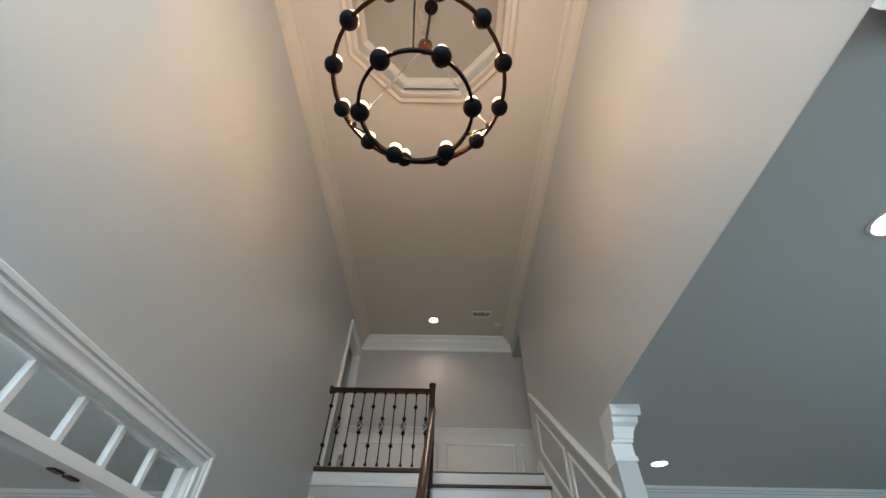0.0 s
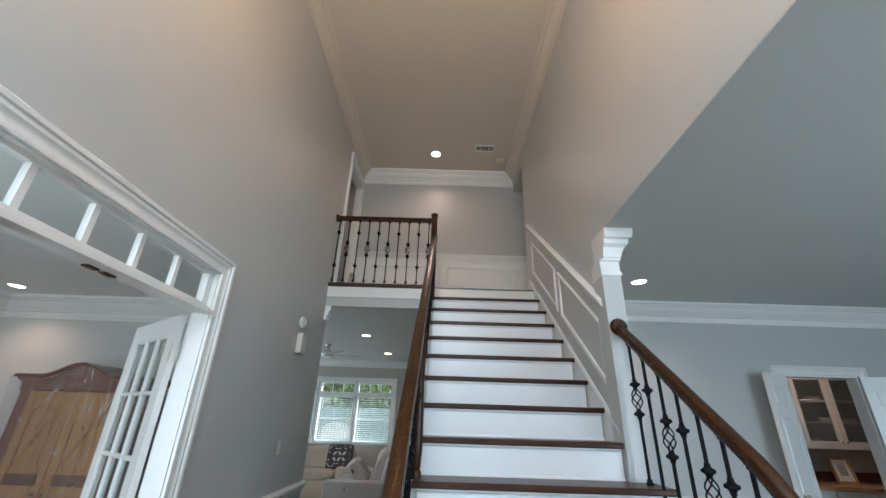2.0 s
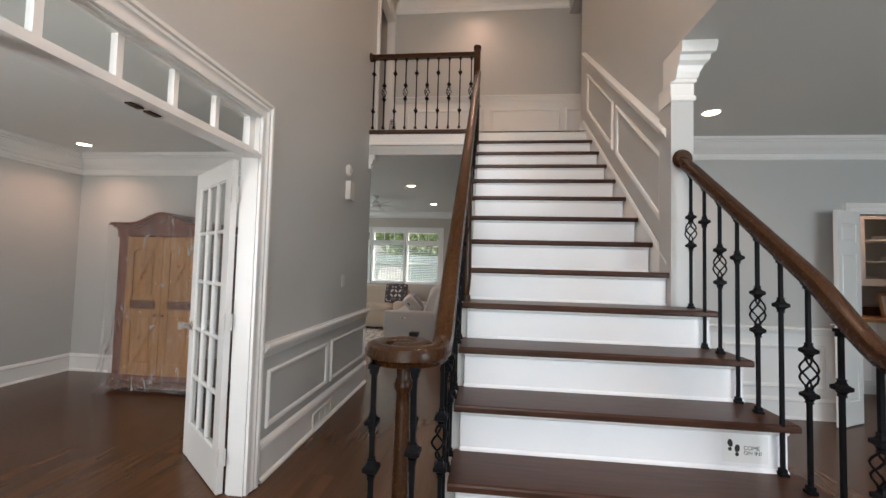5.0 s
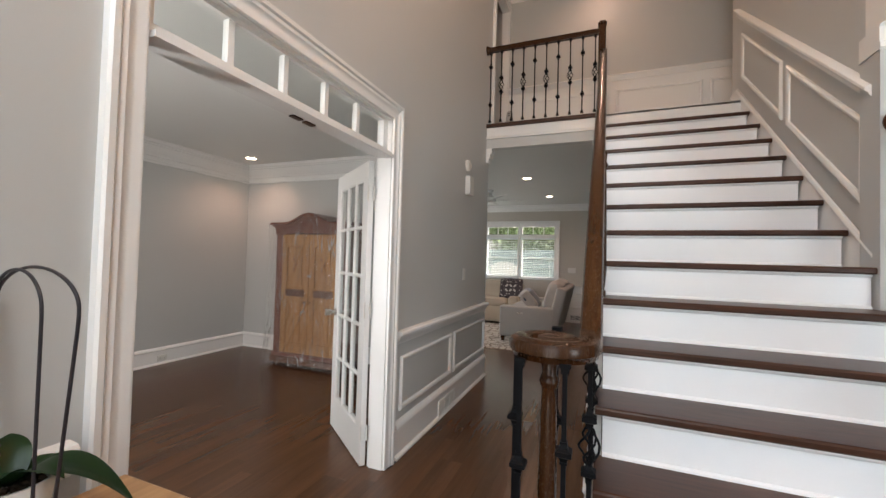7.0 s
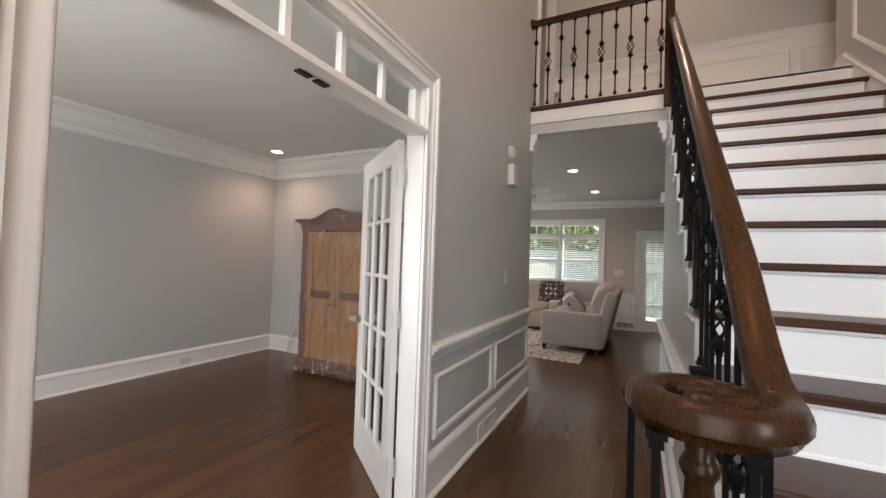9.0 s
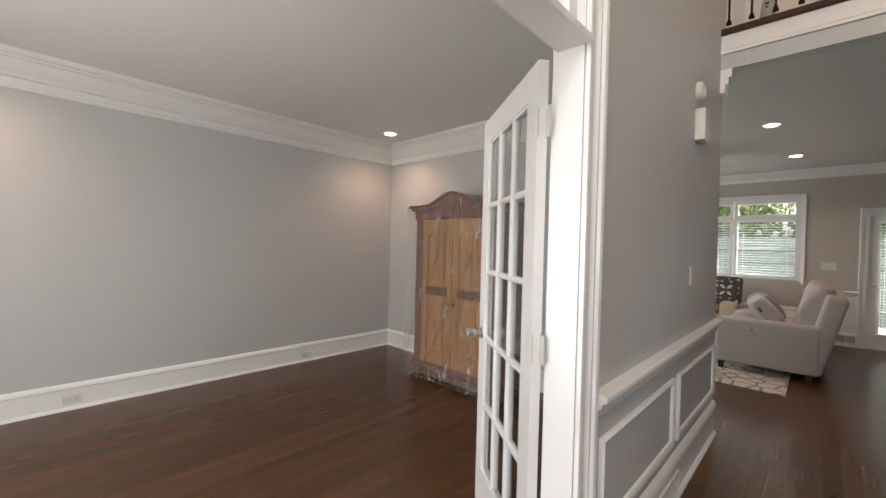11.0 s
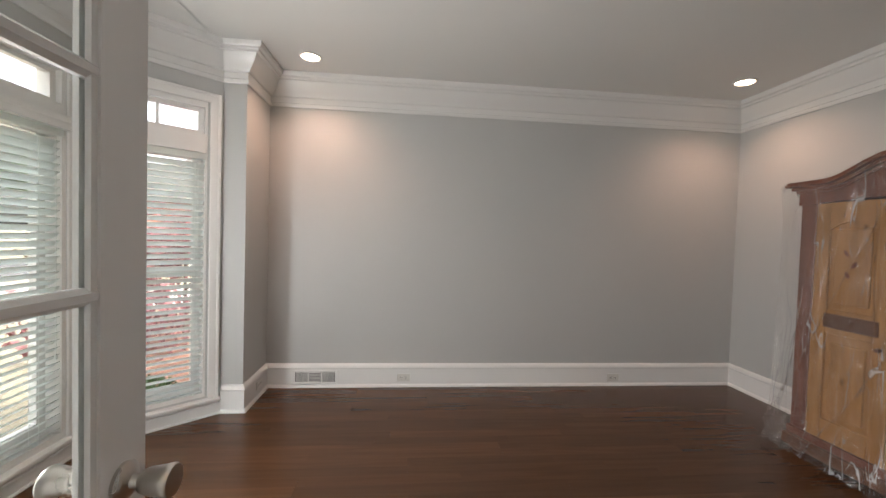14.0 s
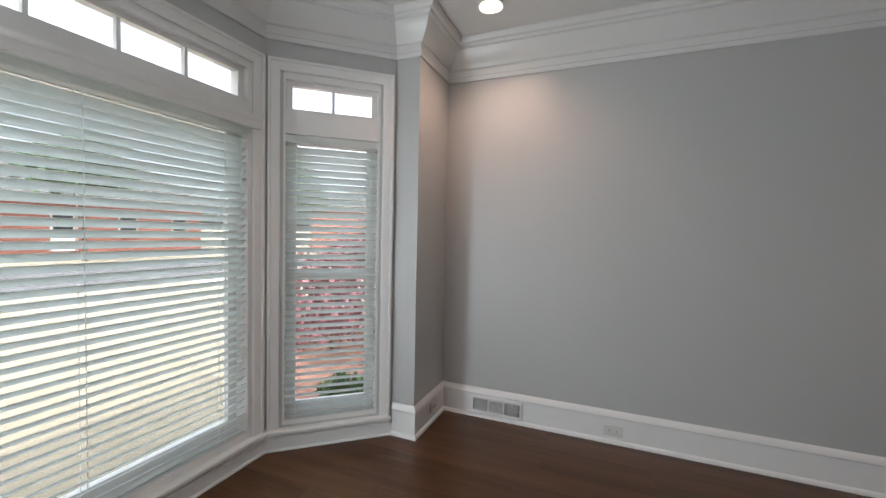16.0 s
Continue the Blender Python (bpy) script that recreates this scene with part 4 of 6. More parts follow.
part("rosette", bm, RAIL, right, "round wooden rosette", True)

# balcony railing
bal = thing("balcony_railing", (-0.8, 4.70, ZU + 0.012), "wooden rail on black iron balusters along the landing", "railing")
bm = bmesh.new()
sweep(bm, [(XL + 0.03, 4.70, 3.878), (-0.19, 4.70, 3.878)], RAILP)
part("handrail", bm, RAIL, bal, "brown wooden handrail", True)
bm = bmesh.new()
lathe(bm, [(0.052, 0), (0.054, 0.012), (0.046, 0.02), (0.042, 0.032)], (0, 0, 0), 20, pose(XL, 4.70, 3.878, 0, 90, 0))
part("rosette", bm, RAIL, bal, "", True)
bm = bmesh.new()
bevel_box(bm, -0.205, -0.13, 4.665, 4.74, 2.83, 3.945, 0.006, 1)
bevel_box(bm, -0.212, -0.123, 4.658, 4.747, 3.945, 3.96, 0.004, 1)
bevel_box(bm, -0.200, -0.135, 4.670, 4.735, 3.96, 3.985, 0.012, 2)
part("newel_post", bm, RAIL, bal, "square wooden newel", True)
for i in range(10):
    x = XL + 0.050 + i * 0.1285
    h = 3.849 - ZU - 0.012
    bm = baluster(h, [h * 0.25, h * 0.79]) if i % 2 == 0 else baluster(h, [], h * 0.52)
    o = part("baluster", bm, IRON, bal)
    o.matrix_parent_inverse.identity()
    o.matrix_basis = bal.matrix_basis.inverted() @ pose(x, 4.70, ZU + 0.012)

# ---- chandelier ----
CX, CY, ZR1, ZR2, R1, R2 = -0.18, 0.90, 3.80, 3.50, 0.48, 0.29
ch = thing("chandelier", (CX, CY, ZT + TD), "two-tier ring chandelier in dark wood and iron, lit", "chandelier")


def ring(r, z, w, h):
    bm = bmesh.new()
    n = 64
    rings = []
    for i in range(n):
        a = 2 * math.pi * i / n
        rings.append([bm.verts.new((CX + q * math.cos(a), CY + q * math.sin(a), z + dz)) for q, dz in ((r - w, -h), (r + w, -h), (r + w, h), (r - w, h))])
    for i in range(n):
        a, b = rings[i], rings[(i + 1) % n]
        for j in range(4):
            bm.faces.new((a[j], a[(j + 1) % 4], b[(j + 1) % 4], b[j]))
    return bm


part("outer_ring", ring(R1, ZR1, 0.010, 0.016), RAIL, ch, "dark wooden ring", True)
part("inner_ring", ring(R2, ZR2, 0.008, 0.014), IRON, ch, "black iron ring", True)
ZH = 4.52
bm = bmesh.new()
lathe(bm, [(0.06, -0.028), (0.062, -0.006), (0.05, 0.0)], (CX, CY, ZT + TD), 24)
part("canopy", bm, IRON, ch, "", True)
bm = bmesh.new()
lathe(bm, [(0.012, -0.04), (0.045, -0.032), (0.05, -0.02), (0.05, 0.02), (0.03, 0.03), (0.01, 0.035)], (CX, CY, ZH), 20)
part("hub", bm, RAIL, ch, "", True)
bm = bmesh.new()
z, i = ZH + 0.03, 0
while z < ZT + TD - 0.03:
    n = 10
    loop = []
    for j in range(n + 1):
        a = 2 * math.pi * j / n
        o, u = 0.011 * math.cos(a), 0.022 * math.sin(a)
        loop.append((CX + (o if i % 2 else 0), CY + (0 if i % 2 else o), z + 0.022 + u))
    tube(bm, loop, 0.0028, 5)
    z += 0.034
    i += 1
part("chain", bm, IRON, ch)
for i in range(3):
    a = radians(30 + 120 * i)
    d = Vector((math.cos(a), math.sin(a), 0))
    c = Vector((CX, CY, 0))
    for p, q in ((c + d * 0.03 + Vector((0, 0, ZH - 0.02)), c + d * (R1 - 0.005) + Vector((0, 0, ZR1 + 0.02))), (c + d * (R1 - 0.01) + Vector((0, 0, ZR1 - 0.01)), c + d * (R2 + 0.0) + Vector((0, 0, ZR2 + 0.012)))):
        bm = bmesh.new()
        tube(bm, [p, p.lerp(q, 0.5), q], 0.0055, 8)
        part("rod", bm, STEEL if q.z > 3.7 else IRON, ch)
    bm = bmesh.new()
    lathe(bm, [(0.005, -0.03), (0.014, -0.02), (0.016, 0.0), (0.012, 0.02), (0.005, 0.03)], c + d * (R1 - 0.008) + Vector((0, 0, ZR1 + 0.022)), 10)
    part("joint", bm, IRON, ch, "", True)
for n, r, z, a0 in ((12, R1, ZR1, 14.0), (6, R2, ZR2, -3.0)):
    for i in range(n):
        a = radians(a0 + 360 / n * i)
        x, y = CX + r * math.cos(a), CY + r * math.sin(a)
        bm = bmesh.new()
        lathe(bm, [(0.010, -0.030), (0.030, -0.026), (0.046, -0.010), (0.050, 0.012), (0.047, 0.024), (0.042, 0.022), (0.040, 0.012)], (x, y, z), 16)
        cup = part("cup", bm, IRON, ch, "black dished bulb holder", True)
        bm = bmesh.new()
        lathe(bm, [(0.014, 0.014), (0.016, 0.03), (0.030, 0.045), (0.036, 0.062), (0.034, 0.080), (0.022, 0.095), (0.006, 0.10)], (x, y, z), 16)
        part("bulb", bm, BULB, cup, "lit globe bulb", True)

# ---- ceiling lights ----


def can_light(x, y, z, energy=7.5, spot=140, color=WARM):
    c = thing("recessed_light", (x, y, z), "round recessed ceiling light, lit", "ceiling light", "recessed lights")
    bm = bmesh.new()
    lathe(bm, [(0.068, -0.001), (0.085, -0.001), (0.085, -0.007), (0.072, -0.010), (0.067, -0.004)], (x, y, z), 28)
    part("trim_ring", bm, TRIM, c, "", True)
    bm = bmesh.new()
    lathe(bm, [(0.066, -0.002), (0.062, -0.006), (0.02, -0.007)], (x, y, z), 28)
    part("lens", bm, LENS, c, "glowing lens")
    lamp("recessed_lamp", "SPOT", pose(x, y, z - 0.03), energy, color, 0.07, None, spot, 0.75)


can_light(-4.704, 0.733, ZS, 6.9)
can_light(-4.604, 4.197, ZS, 5.7)
can_light(-1.28, 6.65, Z1)
can_light(-1.15, 8.55, Z1)
can_light(1.865, 3.74, ZD)
can_light(1.73, 1.0, ZD)
can_light(-0.21, 5.28, ZT, 6)
for a in range(4):
    d = 0.38
    lamp("chandelier_lamp", "POINT", pose(CX + d * math.cos(radians(45 + 90 * a)), CY + d * math.sin(radians(45 + 90 * a)), ZR1 + 0.20), 3.5, (1.0, 0.49, 0.18), 0.05)


def ceiling_vent(x, y, z):
    v = thing("ceiling_vent", (x, y, z), "small white slotted ceiling vent", "vent")
    bm = bmesh.new()
    for a, b, c, d in ((-0.15, 0.15, -0.075, -0.055), (-0.15, 0.15, 0.055, 0.075), (-0.15, -0.13, -0.055, 0.055), (0.13, 0.15, -0.055, 0.055), (-0.062, -0.05, -0.055, 0.055), (0.05, 0.062, -0.055, 0.055)):
        box(bm, x + a, x + b, y + c, y + d, z - 0.012, z - 0.001)
    part("frame", bm, TRIM, v)
    bm = bmesh.new()
    box(bm, x - 0.13, x + 0.13, y - 0.055, y + 0.055, z - 0.003, z - 0.001)
    part("backing", bm, DARK, v)
    for i in range(22):
        if i in (7, 14):
            continue
        bm = bmesh.new()
        xx = x - 0.125 + i * 0.0115
        box(bm, xx, xx + 0.0035, y - 0.055, y + 0.055, z - 0.010, z - 0.004)
        part("slat", bm, TRIM, v)


ceiling_vent(0.55, 5.10, ZT)
sm = thing("smoke_detector", (0.83, 5.40, ZT), "round white smoke detector on the ceiling", "smoke detector")
bm = bmesh.new()
lathe(bm, [(0.07, -0.001), (0.07, -0.016), (0.058, -0.02), (0.055, -0.034), (0.04, -0.04), (0.01, -0.041)], (0.83, 5.40, ZT), 24)
part("body", bm, PLASTIC, sm, "", True)

# ---- windows of the study bay ----


def blind(parent_m, u0, u1, z0, z1, y, name="window_blind", gap=0.043, ladders=(0.13, 0.87), depth=0.052, tilt=37):
    b = thing(name, (0, 0, 0), "white two-inch slatted blind, lowered with open slats", "blind", "window blinds")
    bm = bmesh.new()
    bevel_box(bm, u0, u1, y - 0.028, y + 0.03, z1 - 0.045, z1, 0.004, 1)
    part("headrail", bm, BLIND, b)
    bm = bmesh.new()
    bevel_box(bm, u0, u1, y - 0.024, y + 0.024, z0, z0 + 0.016, 0.004, 1)
    part("bottom_rail", bm, BLIND, b)
    sl = bmesh.new()
    h = depth / 2
    mould(sl, (u0 + 0.004, 0, 0), (u1 - 0.004, 0, 0), [(-h, -0.0015), (-h * 0.3, 0.0005), (h * 0.3, 0.0005), (h, -0.0015), (h, 0.0012), (h * 0.3, 0.0032), (-h * 0.3, 0.0032), (-h, 0.0012)], (0, 1, 0))
    first = None
    z = z0 + 0.045
    while z < z1 - 0.06:
        if first is None:
            first = ob = part("slat", sl, BLIND, b)
        else:
            ob = new("slat", first.data)
            ob.parent = b
        ob.matrix_parent_inverse.identity()
        ob.matrix_basis = pose(0, y, z, tilt + random.uniform(-0.8, 0.8))
        z += gap
    for f in ladders:
        u = u0 + (u1 - u0) * f
        bm = bmesh.new()
        for dy in (-h * 0.95, h * 0.95):
            box(bm, u - 0.0015, u + 0.0015, y + dy - 0.001, y + dy + 0.001, z0 + 0.01, z1 - 0.04)
        part("ladder_cord", bm, BLIND, b)
    bm = bmesh.new()
    uu = u0 + 0.06
    box(bm, uu - 0.0015, uu + 0.0015, y + 0.033, y + 0.036, z0 + 0.5, z1 - 0.03)
    bm2 = bmesh.new()
    lathe(bm2, [(0.003, 0), (0.007, 0.004), (0.006, 0.03), (0.002, 0.036)], (uu, y + 0.0345, z0 + 0.468), 8)
    add(bm, bm2)
    part("pull_cord", bm, BLIND, b)
    b.matrix_basis = parent_m
    return b


def bay_window(name, m, length, panes, double_hung):
    """Casing, transom, rail, glazing and blind of one bay window; local x along the wall, the room at +y."""
    win = thing(name, (0, 0, 0), "tall white window with a transom above and a blind", "window", "bay windows")
    tagged(win, kind="structure")
    F = Matrix.Rotation(math.pi, 4, "Z") @ Matrix.Identity(4)
    e = 0.085
    bm = bmesh.new()
    mm = Matrix.Translation((length, 0, 0)) @ F      # faces the room
    casing(bm, mm, e, length - e, 2.265, FLATCASE, sill=0.128)
    part("casing", bm, TRIM, win, "", True)
    bm = bmesh.new()
    bevel_box(bm, 0.008, length - 0.008, -0.02, 0.045, 0.108, 0.130, 0.006, 2)
    mould(bm, (0.02, 0, 0.09), (length - 0.02, 0, 0.09), [(0, 0), (0.026, 0), (0.030, 0.006), (0.034, 0.017), (0, 0.017)], (0, 1, 0))
    part("window_sill", bm, TRIM, win)
    a, b = e, length - e
    bm = bmesh.new()
    for p in ((a, a + 0.03, 0.128, 2.27), (b - 0.03, b, 0.128, 2.27), (a + 0.03, b - 0.03, 2.225, 2.27), (a + 0.03, b - 0.03, 1.905, 2.035), (a + 0.03, b - 0.03, 0.128, 0.172)):
        box(bm, p[0], p[1], -0.135, -0.002 if p[2] != 1.905 else 0.006, p[2], p[3])
    part("window_frame", bm, TRIM, win)
    # transom sash
    bm = bmesh.new()
    t0, t1 = a + 0.03, b - 0.03
    for p in ((t0, t0 + 0.035, 2.035, 2.225), (t1 - 0.035, t1, 2.035, 2.225), (t0 + 0.035, t1 - 0.035, 2.035, 2.062), (t0 + 0.035, t1 - 0.035, 2.20, 2.225)):
        box(bm, p[0], p[1], -0.075, -0.035, p[2], p[3])
    for i in range(1, panes):
        u = t0 + 0.035 + (t1 - t0 - 0.07) * i / panes
        box(bm, u - 0.008, u + 0.008, -0.068, -0.042, 2.062, 2.20)
    part("transom_sash", bm, TRIM, win)
    bm = bmesh.new()
    box(bm, t0 + 0.036, t1 - 0.036, -0.057, -0.053, 2.063, 2.199)
    part("pane", bm, GLASS, win).visible_shadow = False
    # lower sashes
    bm = bmesh.new()
    for p in ((t0, t0 + 0.055, 0.172, 1.905), (t1 - 0.055, t1, 0.172, 1.905), (t0 + 0.055, t1 - 0.055, 0.172, 0.245), (t0 + 0.055, t1 - 0.055, 1.86, 1.905), *(((t0 + 0.055, t1 - 0.055, 1.02, 1.075),) if double_hung else ())):
        box(bm, p[0], p[1], -0.125, -0.088, p[2], p[3])
    part("sash", bm, TRIM, win)
    bm = bmesh.new()
    box(bm, t0 + 0.056, t1 - 0.056, -0.107, -0.103, 0.246, 1.859)
    part("pane", bm, GLASS, win).visible_shadow = False
    if double_hung:
        bm = bmesh.new()
        bevel_box(bm, length / 2 - 0.02, length / 2 + 0.02, -0.088, -0.075, 1.075, 1.09, 0.003, 1)
        part("sash_lock", bm, STEEL, win)
    else:
        bm = bmesh.new()
        mould(bm, (a - 0.03, 0.006, 1.895), (b + 0.03, 0.006, 1.895), [(0, 0), (0.030, 0), (0.034, 0.006), (0.034, 0.040), (0.042, 0.048), (0.050, 0.062), (0.050, 0.070), (0, 0.070)], (0, 1, 0))
        part("valance", bm, TRIM, win, "white moulded valance above the blind", True)
    win.matrix_basis = m
    return win


for i, (m, ln) in enumerate(BAY):
    bay_window("window_%d" % (i + 1), m, ln, 5 if i == 1 else 2, i != 1)
    blind(m, 0.100, ln - 0.100, 0.136, 1.902, -0.03, ladders=(0.13, 0.87) if i != 1 else (0.10, 0.5, 0.90))
# ---- armoire under plastic film ----
AX0, AX1, AY0, AY1 = -4.01, -2.95, 4.12, 4.58
AXM = (AX0 + AX1) / 2
arm = thing("armoire", (AXM, AY0, 0), "two-door pine armoire with an arched dark cornice", "armoire")


def crest(u):
    """Height of the arched top at u from -1 to 1."""
    s = max(0.0, 1 - abs(u) / 0.62)
    return 1.775 + 0.115 * (3 * s * s - 2 * s**3)


def arch_board(bm, x0, x1, y0, y1, lo, hi, n=28, grow=0.0):
    """A board between two heights given as functions of u."""
    cols = []
    for i in range(n + 1):
        u = -1 + 2 * i / n
        x = (x0 + x1) / 2 + u * (x1 - x0) / 2
        cols.append([bm.verts.new(p) for p in ((x, y0, lo(u)), (x, y1, lo(u)), (x, y1, hi(u)), (x, y0, hi(u)))])
    for a, b in zip(cols, cols[1:]):
        for j in range(4):
            bm.faces.new((a[j], a[(j + 1) % 4], b[(j + 1) % 4], b[j]))
    bm.faces.new(cols[0])
    bm.faces.new(cols[-1][::-1])


bm = bmesh.new()
box(bm, AX0, AX0 + 0.03, AY0 + 0.02, AY1, 0.10, 1.70)
box(bm, AX1 - 0.03, AX1, AY0 + 0.02, AY1, 0.10, 1.70)
box(bm, AX0 + 0.03, AX1 - 0.03, AY1 - 0.02, AY1, 0.10, 1.70)
box(bm, AX0 + 0.03, AX1 - 0.03, AY0 + 0.03, AY1 - 0.02, 0.10, 0.14)
for x0, x1 in ((AX0, AX0 + 0.10), (AX1 - 0.10, AX1)):
    bevel_box(bm, x0, x1, AY0, AY0 + 0.022, 0.10, 1.70, 0.006, 2)
for s in (AX0 - 0.004, AX1 - 0.008):
    for za, zb in ((0.2, 0.75), (0.85, 1.6)):
        box(bm, s, s + 0.012, AY0 + 0.10, AY1 - 0.08, za, zb)
part("body", bm, ARMBROWN, arm, "red-brown stained sides and stiles")
bm = bmesh.new()
bevel_box(bm, AX0 - 0.03, AX1 + 0.03, AY0 - 0.03, AY1, 0.03, 0.105, 0.01, 2)
part("plinth", bm, ARMDARK, arm, "dark plinth board")
bm = bmesh.new()
bevel_box(bm, AX0 - 0.015, AX1 + 0.015, AY0 - 0.015, AY1, 0.106, 0.158, 0.008, 2)
part("base_rail", bm, ARMBROWN, arm)
for x in (AX0 + 0.05, AX1 - 0.05):
    for y in (AY0 + 0.03, AY1 - 0.06):
        bm = bmesh.new()
        lathe(bm, [(0.028, 0), (0.042, 0.01), (0.045, 0.022), (0.036, 0.032)], (x, y, 0), 14)
        part("foot", bm, ARMDARK, arm, "", True)
bm = bmesh.new()
arch_board(bm, AX0 - 0.01, AX1 + 0.01, AY0 - 0.01, AY0 + 0.025, lambda u: 1.635 + 0.02 * (1 - u * u), lambda u: crest(u) - 0.055)
part("frieze", bm, ARMBROWN, arm, "red-brown board over the doors")
bm = bmesh.new()
for g, dz0, dz1 in ((0.022, -0.060, -0.040), (0.04, -0.040, -0.018), (0.065, -0.018, 0.0), (0.058, 0.0, 0.012)):
    arch_board(bm, AX0 - g, AX1 + g, AY0 - g, AY1 - 0.002, lambda u, d=dz0: crest(u) + d, lambda u, d=dz1: crest(u) + d)
part("cornice", bm, ARMBROWN, arm, "arched red-brown cornice", True)
for i, (x0, x1) in enumerate(((AX0 + 0.103, AXM - 0.002), (AXM + 0.002, AX1 - 0.103))):
    bm = bmesh.new()
    y0, y1 = AY0 - 0.004, AY0 + 0.020
    w = 0.085
    for p in ((x0, x0 + w, 0.16, 1.64), (x1 - w, x1, 0.16, 1.64), (x0 + w, x1 - w, 0.16, 0.29), (x0 + w, x1 - w, 0.83, 0.98)):
        bevel_box(bm, p[0], p[1], y0, y1, p[2], p[3], 0.004, 1)
    arch_board(bm, x0 + w, x1 - w, y0, y1, lambda u: 1.47 + 0.05 * (1 - u * u), lambda u: 1.64, 12)
    door = part("door", bm, PINE, arm, "honey pine door with knots")
    for za, zb, mat in ((0.29, 0.83, PINE), (0.98, 1.53, PINE)):
        bm = bmesh.new()
        box(bm, x0 + w - 0.005, x1 - w + 0.005, y0 + 0.012, y1 - 0.002, za, zb)
        bevel_box(bm, x0 + w + 0.03, x1 - w - 0.03, y0 + 0.004, y0 + 0.013, za + 0.035, zb - 0.05, 0.006, 1)
        part("panel", bm, mat, door)
    bm = bmesh.new()
    bevel_box(bm, x0 + w - 0.01, x1 - w + 0.03, y0 - 0.004, y0 + 0.002, 0.865, 0.955, 0.003, 1)
    part("label_board", bm, ARMDARK, door, "brown carved cross rail")
    # carved leaves on the upper panel
    for dx, dz, rot in ((0.0, 1.33, 35), (0.045, 1.26, -30), (0.01, 1.20, 25)):
        bm = bmesh.new()
        pts = [(0.024 * math.cos(radians(q)), 0.010 * math.sin(radians(q))) for q in range(0, 360, 36)]
        prism(bm, pts, 0, 0.002)
        bmesh.ops.transform(bm, matrix=pose((x0 + x1) / 2 - 0.03 + dx, y0 + 0.003, dz) @ pose(0, 0, 0, 90, 0, 0) @ pose(0, 0, 0, 0, 0, 90 + rot), verts=bm.verts)
        part("leaf_carving", bm, ARMBROWN, door)
    bm = bmesh.new()
    lathe(bm, [(0.006, 0), (0.006, 0.014), (0.014, 0.02), (0.012, 0.03), (0.003, 0.033)], (0, 0, 0), 12, pose((AXM - 0.045) if i == 0 else (AXM + 0.045), y0, 0.80, 90, 0, 0))
    part("knob", bm, ARMDARK, door, "", True)

# the film: a loose sheet over the front and sides, gathered towards the floor
random.seed(5)
film = thing("plastic_sheet", (AXM, AY0 - 0.1, 0), "clear plastic dust sheet draped over an armoire", "plastic sheet")
bm = bmesh.new()
g = 0.085
ring_pts = []
for i in range(13):
    ring_pts.append((AX0 - g, AY1 - 0.01 - (AY1 - AY0 + g) * i / 13, -1, 0))
for i in range(121):
    ring_pts.append((AX0 - g + (AX1 - AX0 + 2 * g) * i / 120, AY0 - g, 0, -1))
for i in range(1, 14):
    ring_pts.append((AX1 + g, AY0 - g + (AY1 - AY0 + g) * i / 13, 1, 0))
rows_f = []
NZ = 80
for k in range(NZ + 1):
    t = k / NZ
    row = []
    for j, (x, y, ox, oy) in enumerate(ring_pts):
        u = max(-1, min(1, (x - AXM) / ((AX1 - AX0) / 2 + 0.065)))
        top = crest(u) + 0.018
        hem = 0.012 + 0.028 * noise.noise((j * 0.21, 3, 0)) + 0.02
        z = hem + (top - hem) * t
        loose = (1 - t) ** 1.4
        fold = 0.012 * noise.noise((x * 13 + y * 9 + 1.8 * t, 7.1, t * 0.9)) + 0.009 * noise.noise((x * 30 + y * 22 - 3.2 * t, 2.3, t * 2.0)) + 0.0015 * noise.noise((x * 60 + y * 50, t * 14, 4.0))
        tight = -0.055 * (1 - abs(2 * t - 1) ** 6) * (0.75 if oy else 1.0)
        push = fold * (0.35 + 1.0 * loose) + tight * (1 - loose) + 0.028 * (1 - t) ** 6 - (0.015 if t > 0.985 else 0)
        for cx_, slope, w_, amp in ((-0.30, 0.42, 0.016, 0.020), (0.10, 0.50, 0.014, 0.024), (0.36, 0.36, 0.012, 0.016), (-0.02, -0.05, 0.012, 0.018), (0.46, 0.10, 0.014, 0.018), (-0.44, 0.12, 0.014, 0.016), (0.22, -0.22, 0.010, 0.012), (-0.16, 0.30, 0.009, 0.011), (0.02, 0.62, 0.009, 0.012), (0.30, 0.66, 0.009, 0.012), (-0.38, 0.24, 0.009, 0.012), (0.42, -0.12, 0.010, 0.014), (0.50, 0.30, 0.010, 0.013)):
            d_ = abs((x - AXM) - cx_ - slope * (z - 0.9) + 0.015 * noise.noise((z * 3, cx_, 0)))
            push += 1.5 * amp * max(0.0, 1 - d_ / w_) * (1 if oy else 0)
        crumple = 0.030 * abs(noise.noise((j * 0.35, z * 16, 9.0))) * max(0.0, 1 - z / 0.30)
        push += crumple
        if k == NZ:
            push -= 0.03
        row.append(bm.verts.new((x + ox * push, min(AY1 - 0.005, y + oy * push) if oy == 0 else y + oy * push, z)))
    rows_f.append(row)
top_row = []
for j, (x, y, ox, oy) in enumerate(ring_pts):
    u = max(-1, min(1, (x - AXM) / ((AX1 - AX0) / 2 + 0.065)))
    top_row.append(bm.verts.new((x - ox * 0.03, AY1 - 0.004, crest(u) + 0.020)))
rows_f.append(top_row)
for a, b in zip(rows_f, rows_f[1:]):
    for j in range(len(a) - 1):
        bm.faces.new((a[j], a[j + 1], b[j + 1], b[j]))
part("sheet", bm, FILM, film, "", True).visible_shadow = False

# ---- outlets, registers and switches ----


